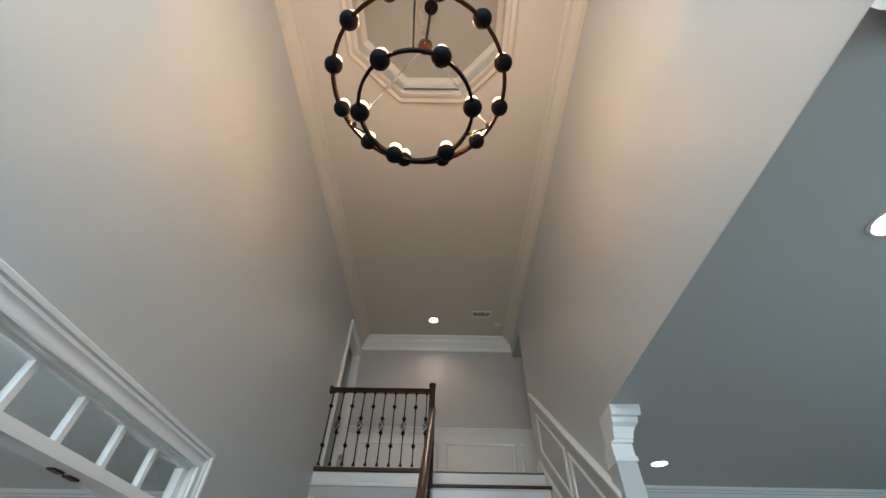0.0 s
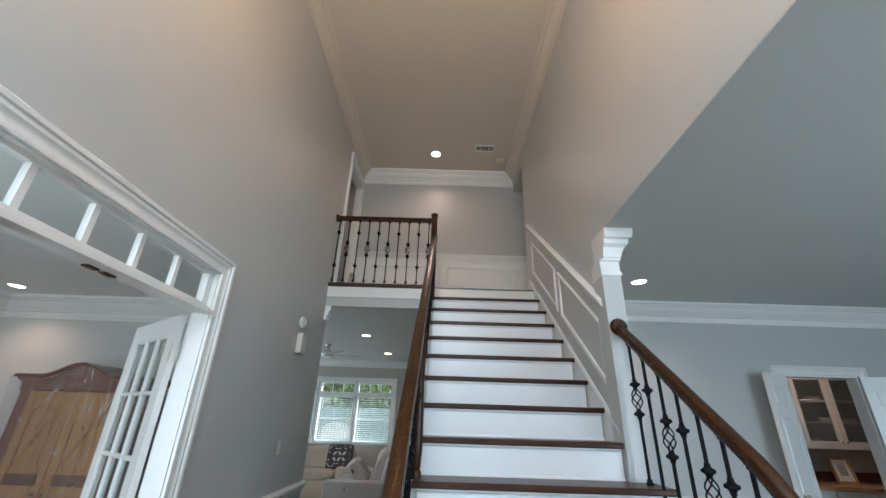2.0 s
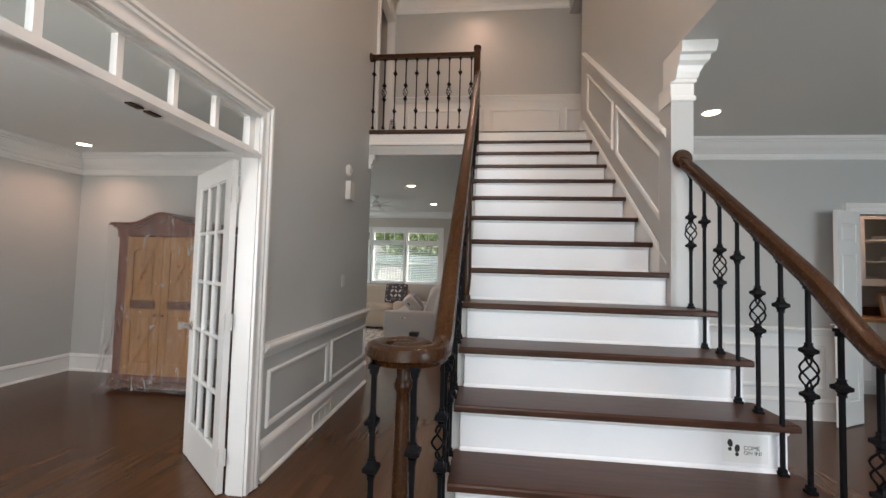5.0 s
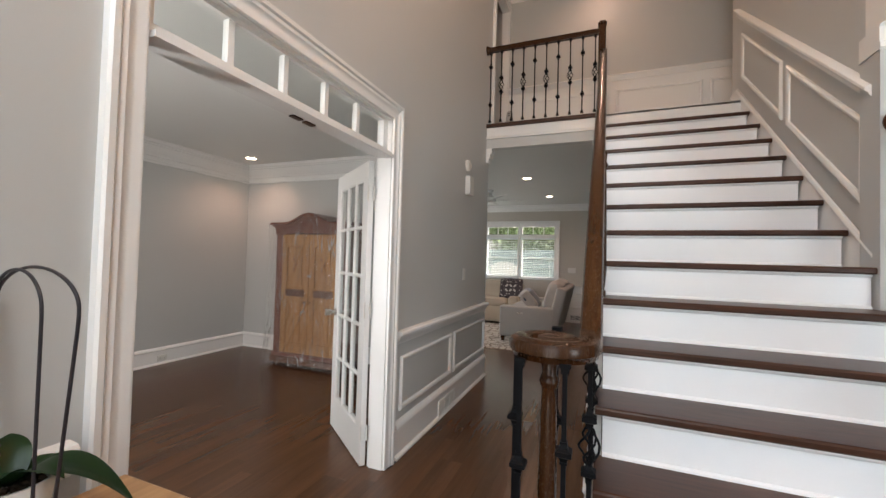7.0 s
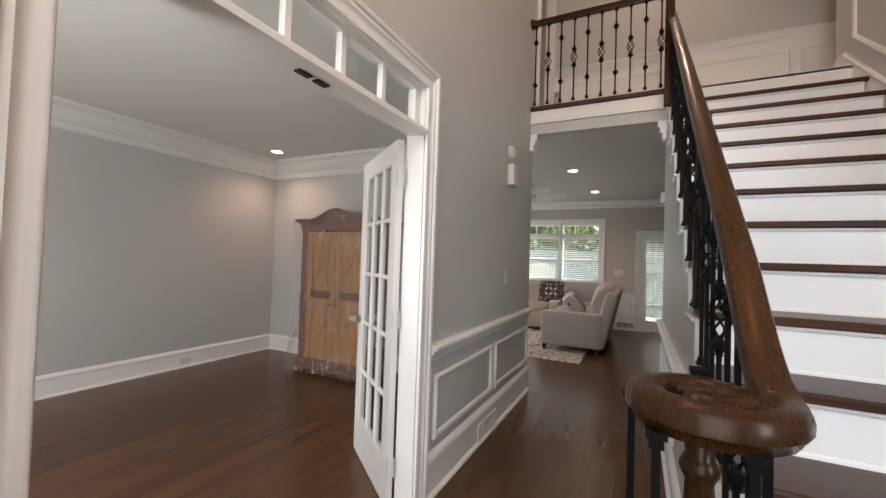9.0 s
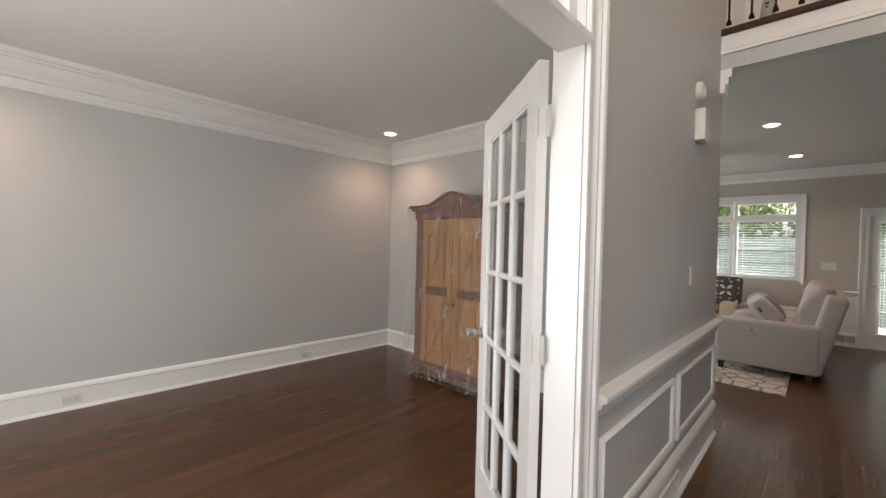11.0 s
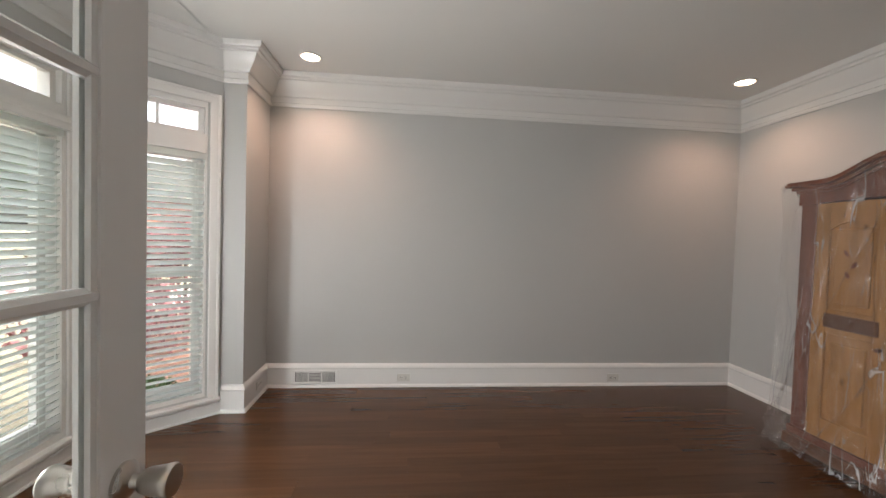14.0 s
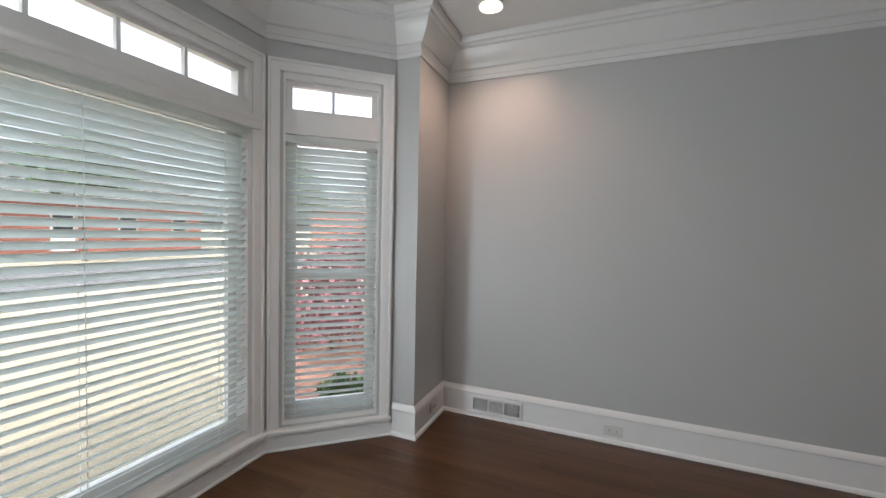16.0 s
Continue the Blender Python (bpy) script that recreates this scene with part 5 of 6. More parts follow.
def plate(name, label, category, m, w, h, marks, group="", mat=None):
    """A small cover plate; local x across, z up, facing -y."""
    p = thing(name, (0, 0, 0), label, category, group)
    bm = bmesh.new()
    bevel_box(bm, -w / 2, w / 2, -0.007, 0.0, -h / 2, h / 2, 0.003, 1)
    part("cover_plate", bm, mat or PLASTIC, p)
    for kind, x, z, a, b in marks:
        bm = bmesh.new()
        if kind == "slot":
            box(bm, x - a, x + a, -0.0095, -0.0085, z - b, z + b)
            part("slot", bm, DARK, p)
        else:
            bevel_box(bm, x - a, x + a, -0.0085, -0.004, z - b, z + b, 0.002, 1)
            part("socket_face", bm, mat or PLASTIC, p)
    p.matrix_basis = m
    return p


def outlet(m):
    marks = []
    for s in (-1, 1):
        marks.append(("face", s * 0.021, 0, 0.017, 0.016))
        marks += [("slot", s * 0.021 - 0.006, 0.004, 0.0014, 0.005), ("slot", s * 0.021 + 0.006, 0.004, 0.0014, 0.004), ("slot", s * 0.021, -0.008, 0.002, 0.002)]
    return plate("wall_outlet", "white electrical outlet on a baseboard", "outlet", m, 0.115, 0.07, marks, "outlets")


FAR = lambda y, z: pose(SX + 0.0165, y, z, 0, 0, 90)
outlet(FAR(1.50, 0.085))
outlet(FAR(3.47, 0.078))
outlet(pose(-4.93, SY0 + 0.0165, 0.105, 0, 0, 180))


def register(m, w, h, label, vertical_mix=True, back=None):
    r = thing("floor_register", (0, 0, 0), label, "vent", "registers")
    bm = bmesh.new()
    b = 0.018
    for p in ((-w / 2, w / 2, -h / 2, -h / 2 + b), (-w / 2, w / 2, h / 2 - b, h / 2), (-w / 2, -w / 2 + b, -h / 2 + b, h / 2 - b), (w / 2 - b, w / 2, -h / 2 + b, h / 2 - b)):
        bevel_box(bm, p[0], p[1], -0.012, 0, p[2], p[3], 0.003, 1)
    third = (w - 2 * b) / 3
    for i in (1, 2):
        x = -w / 2 + b + i * third
        box(bm, x - 0.005, x + 0.005, -0.010, -0.001, -h / 2 + b, h / 2 - b)
    part("frame", bm, TRIM, r)
    bm = bmesh.new()
    box(bm, -w / 2 + b, w / 2 - b, -0.002, -0.001, -h / 2 + b, h / 2 - b)
    part("backing", bm, back or DARK, r)
    for i in range(3):
        x0, x1 = -w / 2 + b + i * third + 0.006, -w / 2 + b + (i + 1) * third - 0.006
        if vertical_mix and i != 1:
            n = 13
            for j in range(n):
                bm = bmesh.new()
                x = x0 + (x1 - x0) * (j + 0.5) / n
                box(bm, x - 0.0018, x + 0.0018, -0.008, -0.003, -h / 2 + b, h / 2 - b)
                part("slat", bm, TRIM, r)
        else:
            n = 7
            for j in range(n):
                bm = bmesh.new()
                z = -h / 2 + b + (h - 2 * b) * (j + 0.5) / n
                box(bm, x0, x1, -0.008, -0.003, z - 0.0028, z + 0.0028)
                part("slat", bm, TRIM, r)
    r.matrix_basis = m
    return r


register(FAR(0.725, 0.092), 0.375, 0.125, "white slotted wall register set in a baseboard")
register(pose(XL + 0.0145, 3.60, 0.085, 0, 0, 90), 0.40, 0.135, "white louvred register set in a hall baseboard", False, PLASTIC)

# switch and door chime in the hall
plate("light_switch", "white rocker light switch on a grey wall", "switch", pose(XL, 4.035, 1.235, 0, 0, 90), 0.075, 0.118, [("face", 0, 0, 0.017, 0.033)], "switches")
al = thing("alarm_sounder", (XL, 4.06, 2.35), "round white alarm sounder on the wall", "alarm")
bm = bmesh.new()
lathe(bm, [(0.055, 0), (0.058, 0.02), (0.05, 0.032), (0.035, 0.038), (0.03, 0.03), (0.01, 0.034)], (0, 0, 0), 24, pose(XL, 4.06, 2.355, 0, 90, 0))
part("body", bm, PLASTIC, al, "", True)
dc = thing("door_chime", (XL, 4.075, 2.14), "white rectangular door chime box", "door chime")
bm = bmesh.new()
bevel_box(bm, XL, XL + 0.055, 4.01, 4.14, 2.05, 2.24, 0.008, 2)
part("body", bm, PLASTIC, dc)
ts = thing("thermostat", (-0.176, 4.70, 1.9), "round beige sensor on the wall under the stairs", "sensor")
bm = bmesh.new()
bevel_box(bm, -0.215, -0.176, 4.62, 4.70, 1.93, 2.03, 0.012, 2)
part("body", bm, PLASTIC, ts)

# ---- notice on the step ----
nt_ = thing("step_notice", (0.98, nose(11)[0] + 0.02, 0.7), "small white paper notice with black footprints on a riser", "notice")
yk, zk = nose(11)
bm = bmesh.new()
box(bm, 0.955, 1.13, yk + 0.0255, yk + 0.027, zk - 0.168, zk - 0.058)
part("paper", bm, TRIM, nt_)
for x, z, r in ((0.985, zk - 0.092, 10), (1.012, zk - 0.112, -8)):
    bm = bmesh.new()
    for ox, oz, a, b in ((0, 0, 0.010, 0.016), (-0.001, -0.024, 0.007, 0.008)):
        pts = [(a * math.cos(radians(q)), b * math.sin(radians(q))) for q in range(0, 360, 30)]
        b2 = bmesh.new()
        prism(b2, pts, 0, 0.001)
        add(bm, b2, pose(x + ox, yk + 0.0255, z + oz, 90, 0, 0) @ pose(0, 0, 0, 0, 0, r))
    part("footprint", bm, DARK, nt_)


def lettering(text, m, size, mat, parent, name="lettering"):
    cu = bpy.data.curves.new(name, "FONT")
    cu.body, cu.size, cu.extrude, cu.align_x = text, size, 0.0004, "LEFT"
    tmp = new("tmp", cu)
    me = bpy.data.meshes.new_from_object(tmp)
    bpy.data.objects.remove(tmp)
    me.materials.append(mat)
    ob = new(name, me)
    ob.parent = parent
    ob.matrix_parent_inverse.identity()
    ob.matrix_basis = parent.matrix_basis.inverted() @ m
    return ob


lettering("COME", pose(1.036, yk + 0.0250, zk - 0.116, 90), 0.022, DARK, nt_)
lettering("ON IN!", pose(1.036, yk + 0.0250, zk - 0.136, 90), 0.022, DARK, nt_)

# ---- console table with an orchid ----
tb = thing("console_table", (-1.24, 0.4, 0), "light oak console table against the wall", "table")
TZ = 0.745
bm = bmesh.new()
bevel_box(bm, XL + 0.045, -1.03, -0.35, 0.950, TZ - 0.035, TZ, 0.006, 2)
part("tabletop", bm, OAK, tb)
bm = bmesh.new()
box(bm, XL + 0.09, -1.06, -0.31, 0.905, TZ - 0.13, TZ - 0.035)
part("apron", bm, OAK, tb)
for x in (XL + 0.07, -1.10):
    for y in (-0.33, 0.875):
        bm = bmesh.new()
        bevel_box(bm, x, x + 0.05, y, y + 0.05, 0, TZ - 0.035, 0.004, 1)
        part("leg", bm, OAK, tb)
PX, PY = -1.315, 0.675
pot = thing("orchid_pot", (PX, PY, TZ), "glossy white pot with a leafy orchid and dark hoops", "potted plant")
bm = bmesh.new()
lathe(bm, [(0.052, 0), (0.058, 0.004), (0.075, 0.13), (0.076, 0.136), (0.070, 0.136), (0.066, 0.11), (0.02, 0.11)], (PX, PY, TZ), 32)
part("pot", bm, POT, pot, "", True)
bm = bmesh.new()
random.seed(3)
for i in range(60):
    a, r = random.uniform(0, 6.28), 0.060 * math.sqrt(random.random())
    bevel_box(bm, -0.012, 0.012, -0.006, 0.006, -0.004, 0.004, 0.002, 1, pose(PX + r * math.cos(a), PY + r * math.sin(a), TZ + 0.115 + random.uniform(0, 0.008), random.uniform(-30, 30), random.uniform(-30, 30), random.uniform(0, 360)))
part("bark", bm, SOIL, pot)


def orchid_leaf(yaw, length, rise, width, droop):
    bm = bmesh.new()
    n, w = 14, 6
    rows_l = []
    for i in range(n + 1):
        t = i / n
        half = width * math.sin(math.pi * min(1, 0.12 + 0.88 * t) ** 0.8) * (1 if t < 1 else 0.05)
        x = length * t
        z = rise * t - droop * t * t
        rows_l.append([bm.verts.new((x, half * (j / w * 2 - 1), z + 0.25 * half * abs(j / w * 2 - 1))) for j in range(w + 1)])
    for a, b in zip(rows_l, rows_l[1:]):
        for j in range(w):
            bm.faces.new((a[j], a[j + 1], b[j + 1], b[j]))
    ret = bmesh.ops.solidify(bm, geom=bm.faces[:], thickness=0.002)
    bmesh.ops.transform(bm, matrix=pose(PX, PY, TZ + 0.125, 0, 0, yaw), verts=bm.verts)
    part("leaf", bm, LEAF, pot, "thick dark green leaf", True)


for a in ((42, 0.235, 0.17, 0.052, 0.26), (75, 0.13, 0.10, 0.042, 0.11), (8, 0.16, 0.16, 0.04, 0.12), (-40, 0.19, 0.19, 0.04, 0.15), (160, 0.10, 0.15, 0.035, 0.07), (255, 0.2, 0.14, 0.04, 0.16)):
    orchid_leaf(*a)
for xl, xr, xa, xb, top, dy in ((-1.424, -1.215, -1.395, -1.212, 1.336, -0.003), (-1.426, -1.095, -1.39, -1.150, 1.343, 0.004)):
    bm = bmesh.new()
    path, rr, shoulder = [], (xr - xl) / 2, top - 0.085
    for i in range(13):
        path.append((xa + (xl - xa) * i / 12, PY + dy, 0.86 + (shoulder - 0.86) * i / 12))
    for i in range(1, 24):
        a = math.pi * (1 - i / 24)
        path.append(((xl + xr) / 2 + rr * math.cos(a), PY + dy, shoulder + 0.085 * math.sin(a)))
    for i in range(12, -1, -1):
        path.append((xb + (xr - xb) * i / 12, PY + dy, 0.86 + (shoulder - 0.86) * i / 12))
    for _ in range(3):
        path = [path[0], *[tuple((a + 2 * b + c) / 4 for a, b, c in zip(*q)) for q in zip(path, path[1:], path[2:])], path[-1]]
    tube(bm, path, 0.0036, 8, (0, 1, 0))
    part("support_hoop", bm, HOOP, pot, "dark wire support hoop", True)
bm = bmesh.new()
tube(bm, [(PX - 0.03, PY - 0.02, TZ + 0.11), (PX - 0.03, PY - 0.02, TZ + 0.3)], 0.004, 6)
for z in (0.17, 0.19, 0.21):
    bevel_box(bm, -0.012, 0.012, -0.008, 0.008, -0.005, 0.005, 0.003, 1, pose(PX - 0.03, PY - 0.015, TZ + z))
part("stake_clip", bm, HOOP, pot)
# ---- landing: open door, white remote holder ----
ud = thing("upper_door", (-1.52, 5.1, ZU), "white panelled door standing open on the landing", "door")
tagged(ud, kind="structure")
bm = bmesh.new()
casing(bm, FOY, 5.03 + 0.01, 5.80 - 0.01, 5.01)
bmesh.ops.delete(bm, geom=[f for f in bm.faces if f.calc_center_median().z < ZU - 1], context="FACES")
for v in bm.verts:
    v.co.z = max(v.co.z, ZU)
lining(bm, FOY, 5.03, 5.80, ZU, 5.02, 0.001, XL - XLS - 0.001)
part("casing", bm, TRIM, ud, "", True)


def panel_door(parent, m, w, h, rows_p, two=True, knob_x=None, knob=True):
    """A moulded panel leaf: hinge at local x = 0, leaf along +x."""
    bm = bmesh.new()
    T, st = 0.017, 0.085 if w > 0.5 else 0.07
    cols = [(st, w / 2 - st * 0.4), (w / 2 + st * 0.4, w - st)] if two else [(st, w - st)]
    xs = [0, *[c for p in cols for c in p], w]
    for a, b in zip(xs[::2], xs[1::2]):
        box(bm, a, b, -T, T, 0, h, m)
    for a, b in cols:
        zs = [0, *[z for p in rows_p for z in p], h]
        for c, d in zip(zs[::2], zs[1::2]):
            box(bm, a, b, -T, T, c, d, m)
        for c, d in rows_p:
            box(bm, a, b, -T + 0.008, T - 0.008, c, d, m)
            bevel_box(bm, a + 0.02, b - 0.02, -T + 0.003, T - 0.003, c + 0.02, d - 0.02, 0.005, 1, m)
    leaf = part("door_leaf", bm, TRIM, parent, "white panelled leaf")
    if knob:
        for s in (1, -1):
            bm = bmesh.new()
            lathe(bm, [(0.028, 0.017), (0.028, 0.023), (0.012, 0.030), (0.011, 0.04), (0.024, 0.05), (0.026, 0.065), (0.015, 0.075)], (0, 0, 0), 16, m @ pose(knob_x or w - 0.05, 0, 0.93, 90 * s, 0, 0))
            part("door_handle", bm, STEEL, leaf, "satin nickel knob", True)
    return leaf


SIX = [(0.22, 0.80), (0.92, 1.52), (1.63, 1.90)]
panel_door(ud, pose(XLS, 5.06, ZU + 0.005, 0, 0, 175), 0.72, 2.0, SIX)
rm = thing("table_speaker", (-1.19, 4.86, ZU + 0.012), "small grey rounded device standing on the landing", "device")
bm = bmesh.new()
lathe(bm, [(0.040, 0), (0.046, 0.01), (0.040, 0.10), (0.034, 0.15), (0.028, 0.165), (0.01, 0.17)], (-1.19, 4.86, ZU + 0.012), 18)
part("body", bm, SOFA, rm, "", True)
bm = bmesh.new()
for z, w in ((0.135, 0.012), (0.11, 0.008)):
    box(bm, -1.19 - w, -1.19 + w, 4.818, 4.824, ZU + z, ZU + z + 0.012)
part("button", bm, DARK, rm)

# ---- living room ----
LIVW = [(-3.72, -2.87), (-2.85, -2.00), (-1.98, -1.13)]
wm = pose(0, LY, 0)
for i, (a, b) in enumerate(LIVW):
    w = thing("window_%d" % (i + 4), (0, 0, 0), "white double-hung window with a transom", "window", "living room windows")
    tagged(w, kind="structure")
    bm = bmesh.new()
    for p in ((a, a + 0.045, 0.95, 2.28), (b - 0.045, b, 0.95, 2.28), (a + 0.045, b - 0.045, 2.22, 2.28), (a + 0.045, b - 0.045, 1.93, 2.03), (a + 0.045, b - 0.045, 0.95, 1.01)):
        box(bm, p[0], p[1], LY - 0.012, LY + 0.13, p[2], p[3])
    part("window_frame", bm, TRIM, w)
    bm = bmesh.new()
    for k in range(1, 3):
        u = a + 0.045 + (b - a - 0.09) * k / 3
        box(bm, u - 0.008, u + 0.008, LY + 0.04, LY + 0.06, 2.03, 2.22)
    box(bm, a + 0.045, b - 0.045, LY + 0.06, LY + 0.09, 1.44, 1.48)
    part("muntin", bm, TRIM, w)
    bm = bmesh.new()
    box(bm, a + 0.046, b - 0.046, LY + 0.048, LY + 0.052, 1.011, 2.219)
    part("pane", bm, GLASS, w).visible_shadow = False
    # blind, hung at the room side
    blind(pose(b, LY, 0, 0, 0, 180), 0.03, b - a - 0.03, 1.02, 1.95, 0.035, gap=0.042, tilt=9)
bm = bmesh.new()
casing(bm, wm, -3.72, -1.13, 2.28, scaled(CASING, 0.8, 0.75), sill=0.95)
structure("trim_living_window", bm, TRIM, "white casing round a triple window", True)
bm = bmesh.new()
casing(bm, wm, -0.36, 0.38, 2.0, scaled(CASING, 0.8, 0.85))
lining(bm, wm, -0.36, 0.38, 0, 2.0, 0.001, 0.139)
structure("trim_patio_door", bm, TRIM, "white casing round a glazed back door", True)
pdoor = thing("patio_door", (0, LY + 0.05, 0), "white glazed back door with a blind", "door")
bm = bmesh.new()
a, b = -0.338, 0.358
for p in ((a, a + 0.11, 0.01, 1.98), (b - 0.11, b, 0.01, 1.98), (a + 0.11, b - 0.11, 0.01, 0.24), (a + 0.11, b - 0.11, 1.86, 1.98)):
    box(bm, p[0], p[1], LY + 0.03, LY + 0.07, p[2], p[3])
part("door_frame", bm, TRIM, pdoor)
for k in range(1, 3):
    bm = bmesh.new()
    u = a + 0.11 + (b - a - 0.22) * k / 3
    box(bm, u - 0.009, u + 0.009, LY + 0.035, LY + 0.065, 0.24, 1.86)
    part("muntin", bm, TRIM, pdoor)
for k in range(1, 5):
    bm = bmesh.new()
    z = 0.24 + 1.62 * k / 5
    box(bm, a + 0.11, b - 0.11, LY + 0.035, LY + 0.065, z - 0.009, z + 0.009)
    part("muntin", bm, TRIM, pdoor)
bm = bmesh.new()
box(bm, a + 0.111, b - 0.111, LY + 0.048, LY + 0.052, 0.241, 1.859)
part("pane", bm, GLASS, pdoor).visible_shadow = False
bm = bmesh.new()
lathe(bm, [(0.025, 0), (0.012, 0.01), (0.011, 0.03), (0.024, 0.04), (0.024, 0.055), (0.01, 0.062)], (0, 0, 0), 14, pose(a + 0.055, LY + 0.03, 0.95, 90, 0, 0))
part("door_handle", bm, STEEL, pdoor, "", True)
blind(pose(b - 0.08, LY + 0.01, 0, 0, 0, 180), 0.0, 0.536, 0.22, 1.90, 0.0, gap=0.042, tilt=10)
bm = bmesh.new()
bevel_box(bm, -0.358, 0.378, LY + 0.002, LY + 0.138, -0.01, 0.012, 0.004, 1)
structure("trim_threshold", bm, STEEL, "metal threshold under a back door")
# wainscot by the door
bm = bmesh.new()
box(bm, -1.06, -0.45, LY - 0.012, LY, 0.0, 0.80)
mould(bm, (-1.06, LY - 0.012, 0.76), (-0.45, LY - 0.012, 0.76), scaled(CHAIR, 0.8, 0.8), (0, -1, 0))
frame_panel(bm, [(-0.98, LY - 0.012, 0.33), (-0.52, LY - 0.012, 0.33), (-0.52, LY - 0.012, 0.68), (-0.98, LY - 0.012, 0.68)], (0, -1, 0))
structure("trim_living_wainscot", bm, TRIM, "white panelled wainscot", True)
register(pose(-0.62, LY - 0.029, 0.11), 0.34, 0.14, "white register in a living room baseboard")
plate("light_switch", "white triple switch plate on a beige wall", "switch", pose(-0.77, LY, 1.20), 0.17, 0.118, [("face", x, 0, 0.016, 0.033) for x in (-0.046, 0, 0.046)], "switches")


def cushion(bm, x0, x1, y0, y1, z0, z1, r=0.05, m=None):
    b2 = bmesh.new()
    box(b2, x0, x1, y0, y1, z0, z1)
    bmesh.ops.subdivide_edges(b2, edges=b2.edges[:], cuts=3, use_grid_fill=True)
    cx, cy, cz = (x0 + x1) / 2, (y0 + y1) / 2, (z0 + z1) / 2
    hx, hy, hz = (x1 - x0) / 2, (y1 - y0) / 2, (z1 - z0) / 2
    for v in b2.verts:
        u, w, s = (v.co.x - cx) / hx, (v.co.y - cy) / hy, (v.co.z - cz) / hz
        k = [1 - 0.16 * (abs(p * q) ** 2) for p, q in ((w, s), (u, s), (u, w))]
        v.co = Vector((cx + u * hx * k[0], cy + w * hy * k[1], cz + s * hz * k[2]))
    bmesh.ops.subdivide_edges(b2, edges=b2.edges[:], cuts=1, use_grid_fill=True, smooth=0.6)
    add(bm, b2, m)


sofa = thing("sofa", (-1.27, 7.9, 0), "light grey upholstered reclining sofa on wooden feet", "sofa")
bm = bmesh.new()
bevel_box(bm, -1.72, -0.86, 6.98, 8.95, 0.10, 0.40, 0.02, 2)
part("seat_frame", bm, SOFA, sofa)
for y0, y1 in ((6.95, 7.15), (8.80, 9.0)):
    bm = bmesh.new()
    bevel_box(bm, -1.76, -0.85, y0, y1, 0.09, 0.615, 0.035, 3)
    part("armrest", bm, SOFA, sofa, "", True)
bm = bmesh.new()
bevel_box(bm, -0.13, 0.05, 6.97, 8.98, 0.0, 0.86, 0.04, 3, Matrix.Translation((-0.88, 0, 0.10)) @ Matrix.Rotation(radians(13), 4, "Y"))
part("backrest", bm, SOFA, sofa, "", True)
for y0, y1 in ((7.16, 7.97), (7.98, 8.79)):
    bm = bmesh.new()
    cushion(bm, -1.74, -1.02, y0, y1, 0.38, 0.54)
    part("seat_cushion", bm, SOFA, sofa, "", True)
    bm = bmesh.new()
    cushion(bm, -0.25, -0.03, y0, y1, 0.38, 0.93, 0.05, Matrix.Translation((-0.93, 0, 0.08)) @ Matrix.Rotation(radians(14), 4, "Y"))
    part("back_cushion", bm, SOFA, sofa, "", True)
for x in (-1.70, -0.93):
    for y in (7.0, 8.92):
        bm = bmesh.new()
        v0 = [bm.verts.new((x + sx * r, y + sy * r, z)) for z, r in ((0.008, 0.022), (0.10, 0.034)) for sx, sy in ((-1, -1), (1, -1), (1, 1), (-1, 1))]
        for i in range(4):
            bm.faces.new((v0[i], v0[(i + 1) % 4], v0[4 + (i + 1) % 4], v0[4 + i]))
        bm.faces.new(v0[3::-1])
        bm.faces.new(v0[4:])
        part("foot", bm, RAIL, sofa, "tapered brown wooden foot")
bm = bmesh.new()
bevel_box(bm, -1.46, -1.36, 6.944, 6.951, 0.49, 0.515, 0.002, 1)
for i in range(3):
    box(bm, -1.445 + i * 0.03, -1.43 + i * 0.03, 6.941, 6.946, 0.495, 0.51)
part("recliner_switch", bm, STEEL, sofa, "small metal recliner switch plate")

tan = thing("sofa", (-2.6, 9.1, 0), "tan upholstered sofa below the window", "sofa")
bm = bmesh.new()
bevel_box(bm, -3.9, -1.80, 8.62, 9.62, 0.06, 0.42, 0.03, 2)
part("seat_frame", bm, TANSOFA, tan, "", True)
bm = bmesh.new()
bevel_box(bm, -3.9, -1.80, 9.36, 9.66, 0.3, 0.86, 0.06, 3)
part("backrest", bm, TANSOFA, tan, "", True)
bm = bmesh.new()
bevel_box(bm, -1.98, -1.76, 8.60, 9.62, 0.06, 0.62, 0.05, 3)
part("armrest", bm, TANSOFA, tan, "", True)
for i in range(2):
    bm = bmesh.new()
    cushion(bm, -3.85 + i * 0.93, -2.94 + i * 0.93, 8.60, 9.38, 0.40, 0.56)
    part("seat_cushion", bm, TANSOFA, tan, "", True)
    bm = bmesh.new()
    cushion(bm, -3.85 + i * 0.93, -2.94 + i * 0.93, 9.14, 9.40, 0.52, 0.93)
    part("back_cushion", bm, TANSOFA, tan, "", True)

PILLD = paint("pillow_dark", (0.055, 0.042, 0.045), 0.9, 0.2, 20, 400, 0.2)
PILLL = paint("pillow_leaf", (0.50, 0.47, 0.42), 0.9, 0.1, 20, 400, 0.2)
PILLG = paint("pillow_grey", (0.24, 0.25, 0.27), 0.9, 0.15, 20, 400, 0.2)
PILLB = paint("tassel_blue", (0.05, 0.07, 0.11), 0.9, 0.2, 30)
p1 = thing("throw_pillow", (-2.25, 9.0, 0.56), "dark throw pillow with pale leaf pattern", "pillow", "throw pillows")
m1 = pose(-1.98, 8.92, 0.77, -18, 0, 0)
bm = bmesh.new()
cushion(bm, -0.24, 0.24, -0.07, 0.07, -0.22, 0.22, 0.05, m1)
